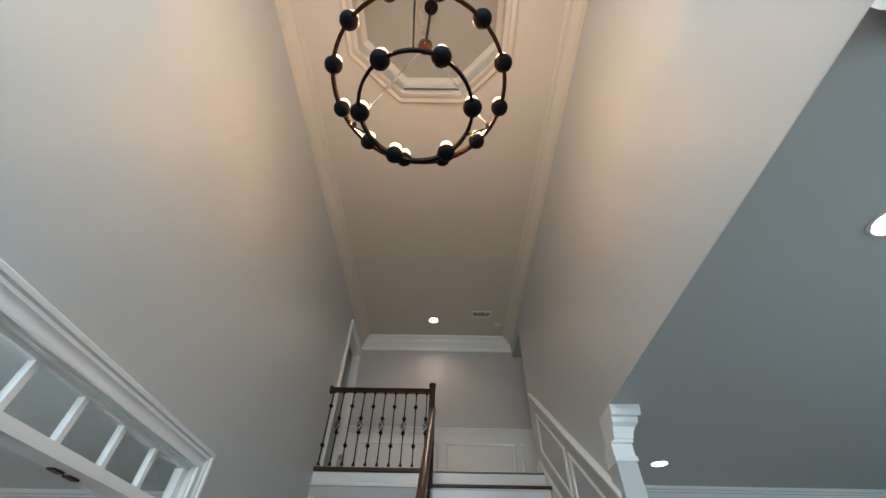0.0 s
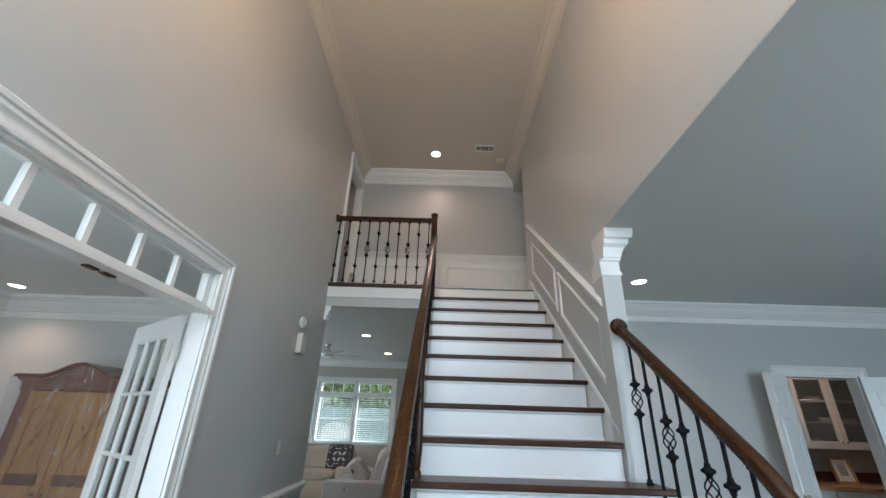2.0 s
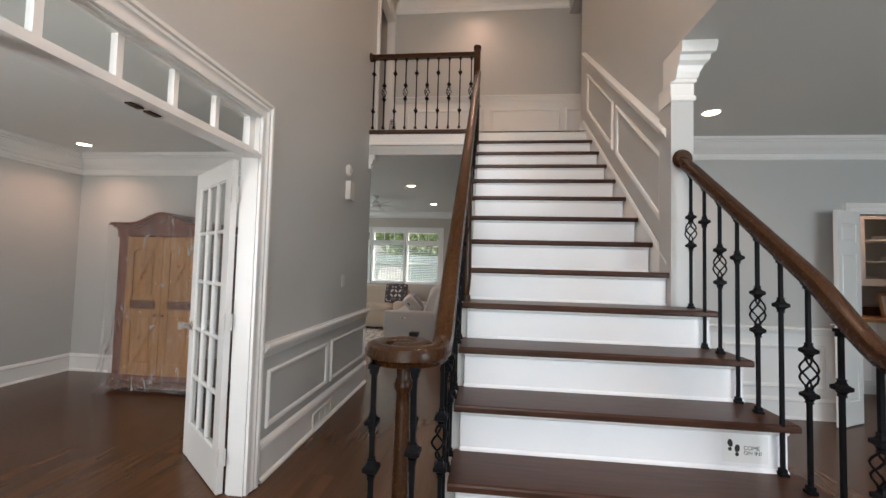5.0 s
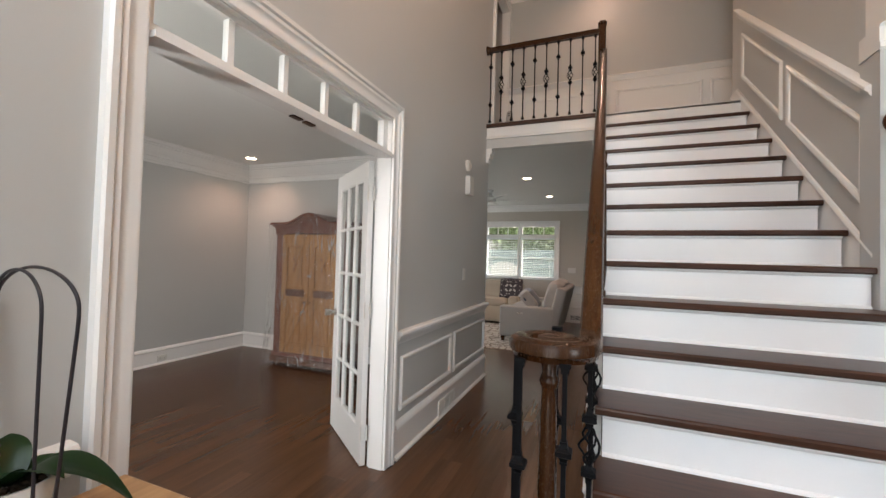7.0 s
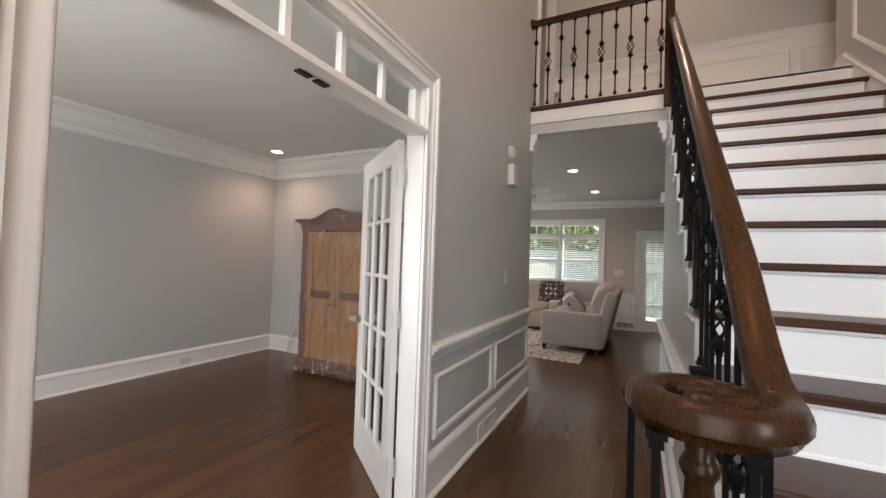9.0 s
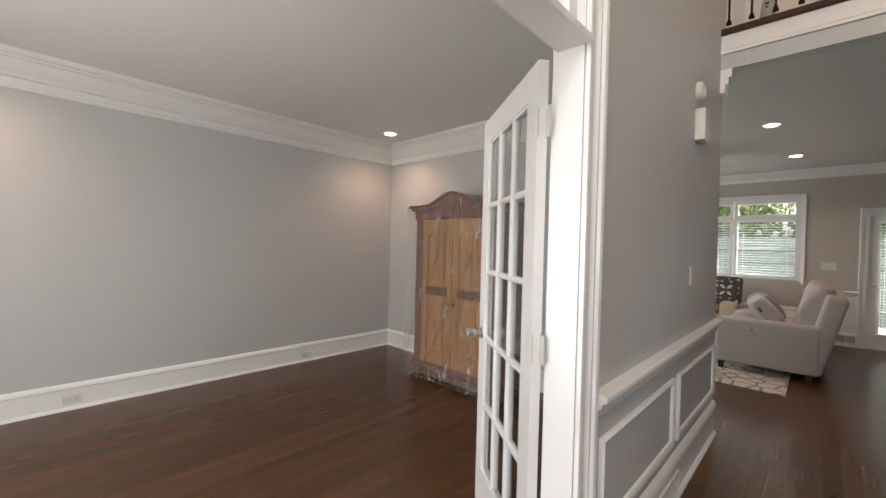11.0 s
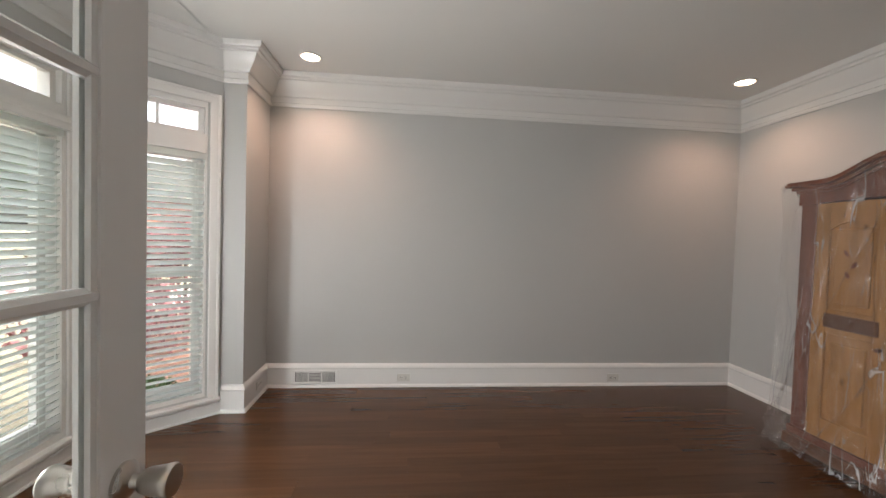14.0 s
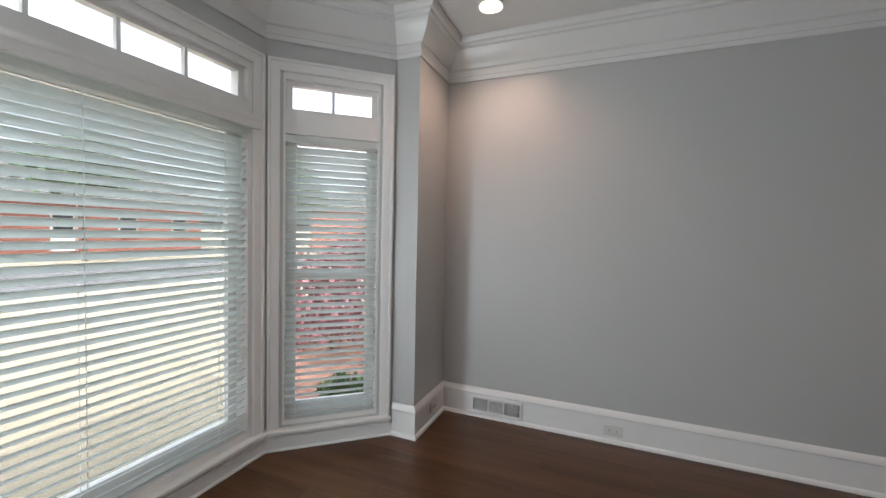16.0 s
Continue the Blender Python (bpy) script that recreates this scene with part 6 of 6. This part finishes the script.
part("cover", bm, PILLD, p1, "", True)
for i in range(5):
    for j in range(4):
        bm = bmesh.new()
        pts = [(0.042 * math.cos(radians(q)), 0.020 * math.sin(radians(q))) for q in range(0, 360, 36)]
        prism(bm, pts, 0, 0.026)
        x, z = -0.18 + i * 0.09, -0.16 + j * 0.105
        bmesh.ops.transform(bm, matrix=m1 @ pose(x, -0.052, z, 90, 0, 0) @ pose(0, 0, 0, 0, 0, 45 if (i + j) % 2 else -45), verts=bm.verts)
        part("leaf_print", bm, PILLL, p1)
for at, rot, mat, lab in (((-1.34, 7.42, 0.69), (0, -40, 12), SOFA, "light grey throw pillow with a tassel"), ((-1.36, 7.80, 0.69), (0, -36, 24), PILLG, "plump blue-grey fabric throw pillow")):
    p = thing("throw_pillow", at, lab, "pillow", "throw pillows")
    m2 = pose(*at, *rot)
    bm = bmesh.new()
    cushion(bm, -0.085, 0.085, -0.21, 0.21, -0.17, 0.17, 0.05, m2)
    part("cover", bm, mat, p, "", True)
    bm = bmesh.new()
    b2 = bmesh.new()
    lathe(b2, [(0.012, 0.0), (0.022, -0.02), (0.028, -0.09), (0.012, -0.095)], (0, 0, 0), 10)
    add(bm, b2, m2 @ pose(-0.04, -0.19, 0.13))
    part("tassel", bm, PILLB, p)

# rug with a woven pattern
rug_m, nt_r, b_r = nodes_of("rug_weave")
tcr = nt_r.nodes.new("ShaderNodeTexCoord")
vor = nt_r.nodes.new("ShaderNodeTexVoronoi")
vor.feature, vor.inputs["Scale"].default_value = "DISTANCE_TO_EDGE", 6.0
noi = nt_r.nodes.new("ShaderNodeTexNoise")
noi.inputs["Scale"].default_value = 60
crr = nt_r.nodes.new("ShaderNodeValToRGB")
crr.color_ramp.elements[0].position, crr.color_ramp.elements[0].color = 0.03, (0.20, 0.16, 0.13, 1)
crr.color_ramp.elements[1].position, crr.color_ramp.elements[1].color = 0.10, (0.50, 0.45, 0.38, 1)
nt_r.links.new(tcr.outputs["Object"], vor.inputs["Vector"])
nt_r.links.new(tcr.outputs["Object"], noi.inputs["Vector"])
nt_r.links.new(vor.outputs["Distance"], crr.inputs["Fac"])
nt_r.links.new(crr.outputs["Color"], b_r.inputs["Base Color"])
b_r.inputs["Roughness"].default_value = 0.95
bpr = nt_r.nodes.new("ShaderNodeBump")
bpr.inputs["Strength"].default_value = 0.4
nt_r.links.new(noi.outputs["Fac"], bpr.inputs["Height"])
nt_r.links.new(bpr.outputs["Normal"], b_r.inputs["Normal"])
rug = thing("area_rug", (-2.3, 7.6, 0), "beige area rug with a brown trellis pattern", "rug")
bm = bmesh.new()
bevel_box(bm, -3.6, -1.08, 6.32, 8.9, 0.0, 0.009, 0.004, 1)
part("mat", bm, rug_m, rug)

can_light(4.7, 5.15, Z1 - 0.005, 6)
fan = thing("ceiling_fan", (-2.15, 7.6, Z1), "white ceiling fan with broad blades", "ceiling fan")
FX, FY = -2.15, 7.6
bm = bmesh.new()
lathe(bm, [(0.02, -0.18), (0.09, -0.175), (0.11, -0.14), (0.11, -0.09), (0.05, -0.06), (0.03, 0), (0.06, 0)], (FX, FY, Z1 - 0.06), 20)
lathe(bm, [(0.06, 0), (0.055, -0.05), (0.02, -0.07)], (FX, FY, Z1), 20)
part("motor", bm, TRIM, fan, "", True)
for i in range(5):
    bm = bmesh.new()
    bevel_box(bm, 0.12, 0.62, -0.065, 0.065, -0.004, 0.004, 0.003, 1, pose(FX, FY, Z1 - 0.19, 0, 0, 20 + 72 * i) @ pose(0, 0, 0, 10))
    part("blade", bm, TRIM, fan)

# ---- dining room and pantry ----
bm = bmesh.new()
for x0, x1 in ((XR2, 3.49), (4.52, DX1)):
    box(bm, x0, x1, DYB - 0.010, DYB, 0.21, 0.84)
    mould(bm, (x0, DYB - 0.010, 0.82), (x1, DYB - 0.010, 0.82), scaled(CHAIR, 0.9, 0.8), (0, -1, 0))
for x0, x1 in ((1.35, 2.25), (2.37, 3.3)):
    frame_panel(bm, [(x0, DYB - 0.010, 0.30), (x1, DYB - 0.010, 0.30), (x1, DYB - 0.010, 0.72), (x0, DYB - 0.010, 0.72)], (0, -1, 0))
structure("trim_dining_wainscot", bm, TRIM, "white panelled wainscot in the dining room", True)
bm = bmesh.new()
DM = pose(0, DYB, 0)
casing(bm, DM, 3.59, 4.42, 2.05, scaled(CASING, 0.9, 0.85))
lining(bm, DM, 3.59, 4.42, 0, 2.05, 0.001, 0.119)
structure("trim_pantry_doorway", bm, TRIM, "white casing round the pantry doorway", True)
for hx, yaw in ((3.605, 0), (4.405, 0)):
    d = thing("pantry_door", (hx, DYB - 0.03, 0), "narrow white panelled door, open", "door", "pantry doors")
    ang = 180 + 28 if hx < 4 else -24
    panel_door(d, pose(hx, DYB - 0.03, 0.012, 0, 0, ang), 0.40, 2.025, [(0.22, 0.80), (0.92, 1.62), (1.72, 1.90)], False, 0.335, hx < 4)
cab = thing("pantry_upper_cabinet", (4.5, 5.9, 1.4), "white wall cabinet with glazed doors and dishes", "cabinet")
CXA, CXB, CYF, CZ0, CZ1 = 3.70, 6.10, 5.70, 1.33, 2.2
bm = bmesh.new()
box(bm, CXA, CXA + 0.02, CYF, 6.045, CZ0, CZ1)
box(bm, CXB - 0.02, CXB, CYF, 6.045, CZ0, CZ1)
for z in (CZ0, 1.60, 1.87, CZ1 - 0.02):
    box(bm, CXA + 0.02, CXB - 0.02, CYF + 0.004, 6.045, z, z + 0.018)
box(bm, CXA - 0.03, CXB, CYF - 0.04, 6.045, CZ1, CZ1 + 0.05)
box(bm, CXA, CXB, CYF - 0.02, CYF + 0.02, CZ0 - 0.03, CZ0)
part("carcass", bm, TRIM, cab)
nd = 5
wd = (CXB - CXA) / nd
for i in range(nd):
    bm = bmesh.new()
    a, b = CXA + i * wd + 0.003, CXA + (i + 1) * wd - 0.003
    for p in ((a, a + 0.055, CZ0 + 0.004, CZ1 - 0.004), (b - 0.055, b, CZ0 + 0.004, CZ1 - 0.004), (a + 0.055, b - 0.055, CZ0 + 0.004, CZ0 + 0.06), (a + 0.055, b - 0.055, CZ1 - 0.06, CZ1 - 0.004)):
        box(bm, p[0], p[1], CYF - 0.02, CYF, p[2], p[3])
    dr = part("door", bm, TRIM, cab)
    bm = bmesh.new()
    box(bm, a + 0.055, b - 0.055, CYF - 0.011, CYF - 0.008, CZ0 + 0.06, CZ1 - 0.06)
    part("pane", bm, GLASS, dr).visible_shadow = False
    bm = bmesh.new()
    lathe(bm, [(0.005, 0), (0.005, 0.012), (0.013, 0.018), (0.010, 0.026)], (0, 0, 0), 10, pose(a + 0.03 if i % 2 else b - 0.03, CYF - 0.02, CZ0 + 0.05, 90))
    part("knob", bm, STEEL, dr)
for x, z, n in ((4.6, 1.348, 3), (4.95, 1.348, 5), (5.2, 1.618, 4), (4.8, 1.618, 3), (5.1, 1.888, 4), (5.5, 1.618, 3)):
    st_ = thing("dish_stack", (x, 5.9, z), "stack of pale dishes on a cabinet shelf", "dishes", "dish stacks")
    for k in range(n):
        bm = bmesh.new()
        lathe(bm, [(0.04, 0), (0.05, 0.004), (0.09, 0.016), (0.088, 0.018), (0.045, 0.008), (0.01, 0.007)], (x, 5.9, z + k * 0.014), 18)
        part("plate", bm, POT, st_, "", True)
low = thing("pantry_base_cabinet", (4.5, 5.8, 0), "white base cabinet with drawers over doors", "cabinet")
bm = bmesh.new()
box(bm, CXA, CXB, 5.50, 6.045, 0.09, 0.87)
box(bm, CXA, CXB, 5.55, 6.045, 0, 0.09)
part("carcass", bm, TRIM, low)
for i in range(5):
    a, b = CXA + i * 0.48 + 0.01, CXA + (i + 1) * 0.48 - 0.01
    bm = bmesh.new()
    bevel_box(bm, a, b, 5.48, 5.50, 0.70, 0.855, 0.004, 1)
    dw = part("drawer", bm, TRIM, low)
    bm = bmesh.new()
    bevel_box(bm, a, b, 5.48, 5.50, 0.11, 0.685, 0.004, 1)
    frame_panel(bm, [(a + 0.06, 5.48, 0.17), (b - 0.06, 5.48, 0.17), (b - 0.06, 5.48, 0.625), (a + 0.06, 5.48, 0.625)], (0, -1, 0), scaled(STICK, 0.5, 0.7))
    dd = part("door", bm, TRIM, low)
    for par, z, x in ((dw, 0.78, (a + b) / 2), (dd, 0.60, b - 0.03 if i % 2 == 0 else a + 0.03)):
        bm = bmesh.new()
        lathe(bm, [(0.005, 0), (0.005, 0.012), (0.014, 0.018), (0.010, 0.027)], (0, 0, 0), 10, pose(x, 5.48, z, 90))
        part("knob", bm, STEEL, par)
ct = thing("pantry_counter", (4.5, 5.8, 0.87), "brown wooden pantry counter with a splashback", "counter")
bm = bmesh.new()
bevel_box(bm, CXA, CXB, 5.46, 6.045, 0.872, 0.91, 0.006, 2)
part("counter_top", bm, OAK, ct)
bm = bmesh.new()
box(bm, CXA, CXB, 6.02, 6.045, 0.91, 1.02)
part("splashback", bm, ARMBROWN, ct)
plate("wall_outlet", "white electrical outlet above the pantry counter", "outlet", pose(4.15, 6.05, 1.17), 0.075, 0.115, [("face", 0, 0.02, 0.016, 0.015), ("face", 0, -0.02, 0.016, 0.015)], "outlets")
pf = thing("picture_frame", (5.06, 5.72, 0.91), "framed picture leaning on the pantry counter", "picture frame")
mp_ = pose(5.06, 5.72, 0.912, -12, 0, 0)
bm = bmesh.new()
for p in ((-0.13, -0.10, 0, 0.30), (0.10, 0.13, 0, 0.30), (-0.10, 0.10, 0, 0.03), (-0.10, 0.10, 0.27, 0.30)):
    box(bm, p[0], p[1], -0.01, 0.01, p[2], p[3], mp_)
part("frame", bm, OAK, pf)
bm = bmesh.new()
box(bm, -0.10, 0.10, -0.003, 0.005, 0.03, 0.27, mp_)
part("mat", bm, POT, pf)
bm = bmesh.new()
box(bm, -0.05, 0.05, -0.006, -0.003, 0.09, 0.21, mp_)
part("print", bm, SOFA, pf)

# ---- outdoors ----
GZ = -0.42
GRASS = paint("dry_lawn", (0.27, 0.235, 0.175), 0.95, 0.35, 2.2, 40, 0.5)
ASPH = paint("asphalt", (0.10, 0.10, 0.105), 0.9, 0.15, 3, 120, 0.3)
CONC = paint("concrete", (0.42, 0.41, 0.39), 0.85, 0.1, 2, 80, 0.2)
PATIO = paint("patio_stone", (0.20, 0.19, 0.18), 0.85, 0.15, 3, 80, 0.2)
MULCH = paint("red_mulch", (0.24, 0.125, 0.09), 0.95, 0.4, 14, 70, 0.7)
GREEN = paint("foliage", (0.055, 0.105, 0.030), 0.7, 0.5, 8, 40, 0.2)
# brighter copy of the foliage green, with sunshine put into the colour
GREEN_SUNLIT = paint("sunlit_foliage", (0.12, 0.17, 0.065), 0.6, 0.6, 4, 40, 0.2)
REDLEAF = paint("red_foliage", (0.20, 0.075, 0.085), 0.7, 0.5, 8, 40, 0.2)
BARK = paint("bark", (0.10, 0.075, 0.055), 0.9, 0.3, 12, 60, 0.6)
BRICK = paint("far_brick", (0.30, 0.12, 0.085), 0.85, 0.2, 4, 60, 0.3)
ROOF = paint("roof_shingle", (0.09, 0.085, 0.08), 0.9, 0.2, 4, 60, 0.3)
FENCE = paint("grey_fence", (0.20, 0.255, 0.25), 0.8, 0.15, 3, 60, 0.2, stretch=(1, 1, 8))


def ground(name, label, mat, x0, x1, y0, y1, z):
    bm = bmesh.new()
    box(bm, x0, x1, y0, y1, z - 0.05, z)
    return structure(name, bm, mat, label)


ground("ground", "dry tan lawn reaching to the horizon", GRASS, -900, 900, -900, 900, GZ)
ground("road", "grey asphalt street", ASPH, -80, 80, -19, -12, GZ + 0.004)
ground("pavement", "pale concrete drive", CONC, -14.6, -11.2, -12, -1.4, GZ + 0.012)
bm = bmesh.new()
prism(bm, [(-4.9, -0.2), (-9.5, -1.6), (-9.5, -5.2), (-4.9, -1.15)], GZ - 0.03, GZ + 0.02)
structure("ground_bed", bm, MULCH, "bed of red-brown mulch by the house")
ground("pavement_back", "pale concrete patio", PATIO, -6, 4, LY + 0.2, 14, GZ + 0.25)


def leaves(bm, c, r, n, size, squash=0.8):
    for _ in range(n):
        d = Vector((random.gauss(0, 1), random.gauss(0, 1), random.gauss(0, 1))).normalized() * r * random.random() ** 0.45
        d.z *= squash
        p = Vector(c) + d
        m = Matrix.Translation(p) @ Euler([random.uniform(0, 6.28) for _ in range(3)]).to_matrix().to_4x4()
        s = size * random.uniform(0.6, 1.4)
        v = [bm.verts.new(m @ Vector(q)) for q in ((-s, 0, 0), (0, -s * 0.55, 0.1 * s), (s, 0, 0), (0, s * 0.55, 0.1 * s))]
        bm.faces.new(v)


def tree(name, label, x, y, h, r, mat, n=1100, size=0.11, category="tree"):
    t = thing(name, (x, y, GZ), label, category, "garden trees")
    bm = bmesh.new()
    lathe(bm, [(0.05 * h / 3, 0), (0.035 * h / 3, h * 0.3), (0.02 * h / 3, h * 0.62)], (x, y, GZ), 10)
    for i in range(6):
        a = random.uniform(0, 6.28)
        z = GZ + h * random.uniform(0.28, 0.55)
        tube(bm, [(x, y, z), (x + 0.35 * r * math.cos(a), y + 0.35 * r * math.sin(a), z + 0.22 * r), (x + 0.75 * r * math.cos(a), y + 0.75 * r * math.sin(a), z + 0.6 * r)], 0.012 * h / 3, 6)
    part("trunk", bm, BARK, t, "", True)
    bm = bmesh.new()
    for i in range(11):
        a, q = random.uniform(0, 6.28), r * random.uniform(0.1, 0.75)
        leaves(bm, (x + q * math.cos(a), y + q * math.sin(a), GZ + h - r * random.uniform(0.35, 1.25)), r * random.uniform(0.3, 0.5), n // 11, size)
    part("crown", bm, mat, t)
    return t


random.seed(11)
tree("red_shrub", "low red-leaved ornamental maple", -7.0, -2.2, 1.9, 1.25, REDLEAF, 2600, 0.055)
tree("red_shrub", "low red-leaved ornamental maple", -8.6, -2.2, 2.3, 1.4, REDLEAF, 2400, 0.055)
for x, y, h, r in ((-14, -23, 7, 2.6), (-8, -25, 8, 3.0), (-3, -24, 6.5, 2.6), (3, -26, 8, 3.2), (-20, -16, 7, 2.8), (-22, -5, 7, 2.8)):
    tree("shade_tree", "leafy green street tree", x, y, h, r, GREEN, 900, 0.30)
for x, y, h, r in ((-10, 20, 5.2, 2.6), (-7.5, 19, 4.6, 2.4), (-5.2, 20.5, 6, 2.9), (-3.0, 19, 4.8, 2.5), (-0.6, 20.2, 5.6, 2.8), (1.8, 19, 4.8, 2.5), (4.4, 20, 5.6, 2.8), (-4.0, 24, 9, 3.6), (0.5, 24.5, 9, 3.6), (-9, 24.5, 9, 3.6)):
    tree("garden_tree", "leafy green tree behind a fence", x, y, h, r, GREEN_SUNLIT, 2600, 0.15)
for i, (x, y) in enumerate(((-3.3, -1.15), (-5.6, -0.95), (-2.4, -1.2))):
    s = thing("low_shrub", (x, y, GZ), "small clipped green shrub by the house", "shrub", "low shrubs")
    bm = bmesh.new()
    leaves(bm, (x, y, GZ + 0.16), 0.28, 500, 0.04, 0.6)
    part("crown", bm, GREEN, s)
fence = thing("garden_fence", (-1.5, 16.0, GZ), "weathered grey board fence", "fence")
for i in range(64):
    bm = bmesh.new()
    x = -9 + i * 0.25
    box(bm, x, x + 0.243, 16.0, 16.025, GZ, 1.83 + random.uniform(-0.01, 0.01))
    part("board", bm, FENCE, fence)
for z in (0.0, 0.75, 1.12, 1.48):
    bm = bmesh.new()
    box(bm, -9, 7, 15.95, 15.999, z, z + 0.07)
    part("rail", bm, FENCE, fence)
CHAIRP = paint("weathered_white_paint", (0.52, 0.51, 0.48), 0.7, 0.12, 6, 60, 0.1, stretch=(1, 1, 0.2))
ben = thing("garden_chair", (-3.08, 12.6, GZ + 0.25), "white slatted garden chair", "chair")
for i in range(9):
    bm = bmesh.new()
    x = -3.50 + i * 0.095
    bevel_box(bm, x, x + 0.075, 12.9, 12.925, 0.1, 1.36 - 0.008 * (i - 4) ** 2, 0.006, 1)
    part("back_slat", bm, CHAIRP, ben)
bm = bmesh.new()
bevel_box(bm, -3.53, -2.62, 12.35, 12.93, 0.16, 0.2, 0.006, 1)
part("seat", bm, CHAIRP, ben)
for x in (-3.51, -2.70):
    for y in (12.38, 12.86):
        bm = bmesh.new()
        bevel_box(bm, x, x + 0.06, y, y + 0.06, GZ + 0.25, 0.5, 0.005, 1)
        part("leg", bm, CHAIRP, ben)


def house(x, y, w, d, label):
    h = thing("brick_house", (x, y, GZ), label, "house", "houses over the street")
    bm = bmesh.new()
    box(bm, x - w / 2, x + w / 2, y - d / 2, y + d / 2, GZ, 3.2)
    part("wall", bm, BRICK, h)
    bm = bmesh.new()
    e = 0.5
    v = [bm.verts.new(p) for p in ((x - w / 2 - e, y - d / 2 - e, 3.2), (x + w / 2 + e, y - d / 2 - e, 3.2), (x + w / 2 + e, y + d / 2 + e, 3.2), (x - w / 2 - e, y + d / 2 + e, 3.2), (x - w / 2 + 2, y, 6.4), (x + w / 2 - 2, y, 6.4))]
    for f in ((0, 1, 5, 4), (1, 2, 5), (2, 3, 4, 5), (3, 0, 4), (3, 2, 1, 0)):
        bm.faces.new([v[i] for i in f])
    part("roof", bm, ROOF, h)
    for i in range(5):
        bm = bmesh.new()
        u = x - w / 2 + w * (i + 0.5) / 5
        yf = y + d / 2
        box(bm, u - 0.6, u + 0.6, yf + 0.0, yf + 0.06, 0.6 if i != 2 else GZ + 0.2, 2.3)
        wn = part("window" if i != 2 else "door", bm, TRIM, h)
        bm = bmesh.new()
        box(bm, u - 0.5, u + 0.5, yf + 0.062, yf + 0.07, 0.7, 2.2)
        part("pane", bm, DARK, wn)


house(-16, -34, 18, 9, "single-storey red brick house across the street")
house(8, -35, 17, 9, "single-storey red brick house across the street")
house(-34, -14, 9, 16, "single-storey red brick house across the street")

# ---- floor boards, last ----
random.seed(21)
BW = 0.083
mesh_cache = {}


def board_mesh(length):
    key = round(length, 2)
    if key not in mesh_cache:
        bm = bmesh.new()
        w, c = BW / 2 - 0.0001, 0.0003
        for zz, i in ((0, 0),):
            lo = [bm.verts.new(p) for p in ((-w, 0, -0.006), (w, 0, -0.006), (w, key - 0.0002, -0.006), (-w, key - 0.0002, -0.006))]
            mid = [bm.verts.new(p) for p in ((-w, 0, -c), (w, 0, -c), (w, key - 0.0002, -c), (-w, key - 0.0002, -c))]
            hi = [bm.verts.new(p) for p in ((-w + c, c, 0), (w - c, c, 0), (w - c, key - 0.0002 - c, 0), (-w + c, key - 0.0002 - c, 0))]
            for a, b in ((lo, mid), (mid, hi)):
                for i in range(4):
                    bm.faces.new((a[i], a[(i + 1) % 4], b[(i + 1) % 4], b[i]))
            bm.faces.new(hi)
        me = bpy.data.meshes.new("floor_board")
        bm.to_mesh(me)
        bm.free()
        me.materials.append(FLOOR)
        mesh_cache[key] = me
    return mesh_cache[key]


floor_ob = bpy.data.objects["floor"]
verts_r, faces_r = [], []
count = 0


def in_bay(x, y):
    if y >= 0.135:
        return -4.65 < x < -1.90
    t = (0.135 - y) / 0.585
    return -4.65 + 0.51 * t < x < -1.90 - 0.51 * t


x = SX + BW / 2
while x < DX1:
    spans = []
    if x < XLS - BW / 2:
        y0 = SY0
        if in_bay(x, 0.2):
            y0 = 0.135
            while in_bay(x, y0 - 0.02) and y0 > -0.45:
                y0 -= 0.02
        spans = [(y0, SY1, True), (SY1 + 0.12, LY, False)]
    elif x < XL + BW / 2:
        spans = [(DY0, DY1, True), (YE, LY, False)]
    elif x < XR2:
        spans = [(YF, LY, x < 0.0)]
    else:
        spans = [(YF, DYB if x < 2.3 else 6.0, False)]
        if x < LX1:
            spans.append((DYB + 0.12 if x < 2.3 else 6.16, LY, False))
    for a, b, near in spans:
        y = a
        while y < b - 0.01:
            ln = min(random.choice((0.9, 1.2, 1.5, 1.8, 2.1)) if y > a else random.choice((0.5, 0.8, 1.1, 1.4)), b - y)
            ln = max(0.03, round(ln, 2))
            if near and count < 300 and y < 5.4:
                ob = new("floor_board", board_mesh(ln))
                ob.parent = floor_ob
                ob.location = (x, y, 0)
                count += 1
            else:
                n, w = len(verts_r), BW / 2 - 0.0001
                verts_r += [(x - w, y, 0), (x + w, y, 0), (x + w, y + ln - 0.0002, 0), (x - w, y + ln - 0.0002, 0), (x - w, y, -0.006), (x + w, y, -0.006), (x + w, y + ln - 0.0002, -0.006), (x - w, y + ln - 0.0002, -0.006)]
                faces_r += [(n, n + 1, n + 2, n + 3), (n, n + 4, n + 5, n + 1), (n + 1, n + 5, n + 6, n + 2), (n + 2, n + 6, n + 7, n + 3), (n + 3, n + 7, n + 4, n)]
            y += ln
    x += BW
me = bpy.data.meshes.new("floor_boards")
me.from_pydata(verts_r, [], faces_r)
me.materials.append(FLOOR)
ob = new("floor_boards", me)
ob.parent = floor_ob
tagged(ob, "dark stained hardwood boards", "", "", "stuff")
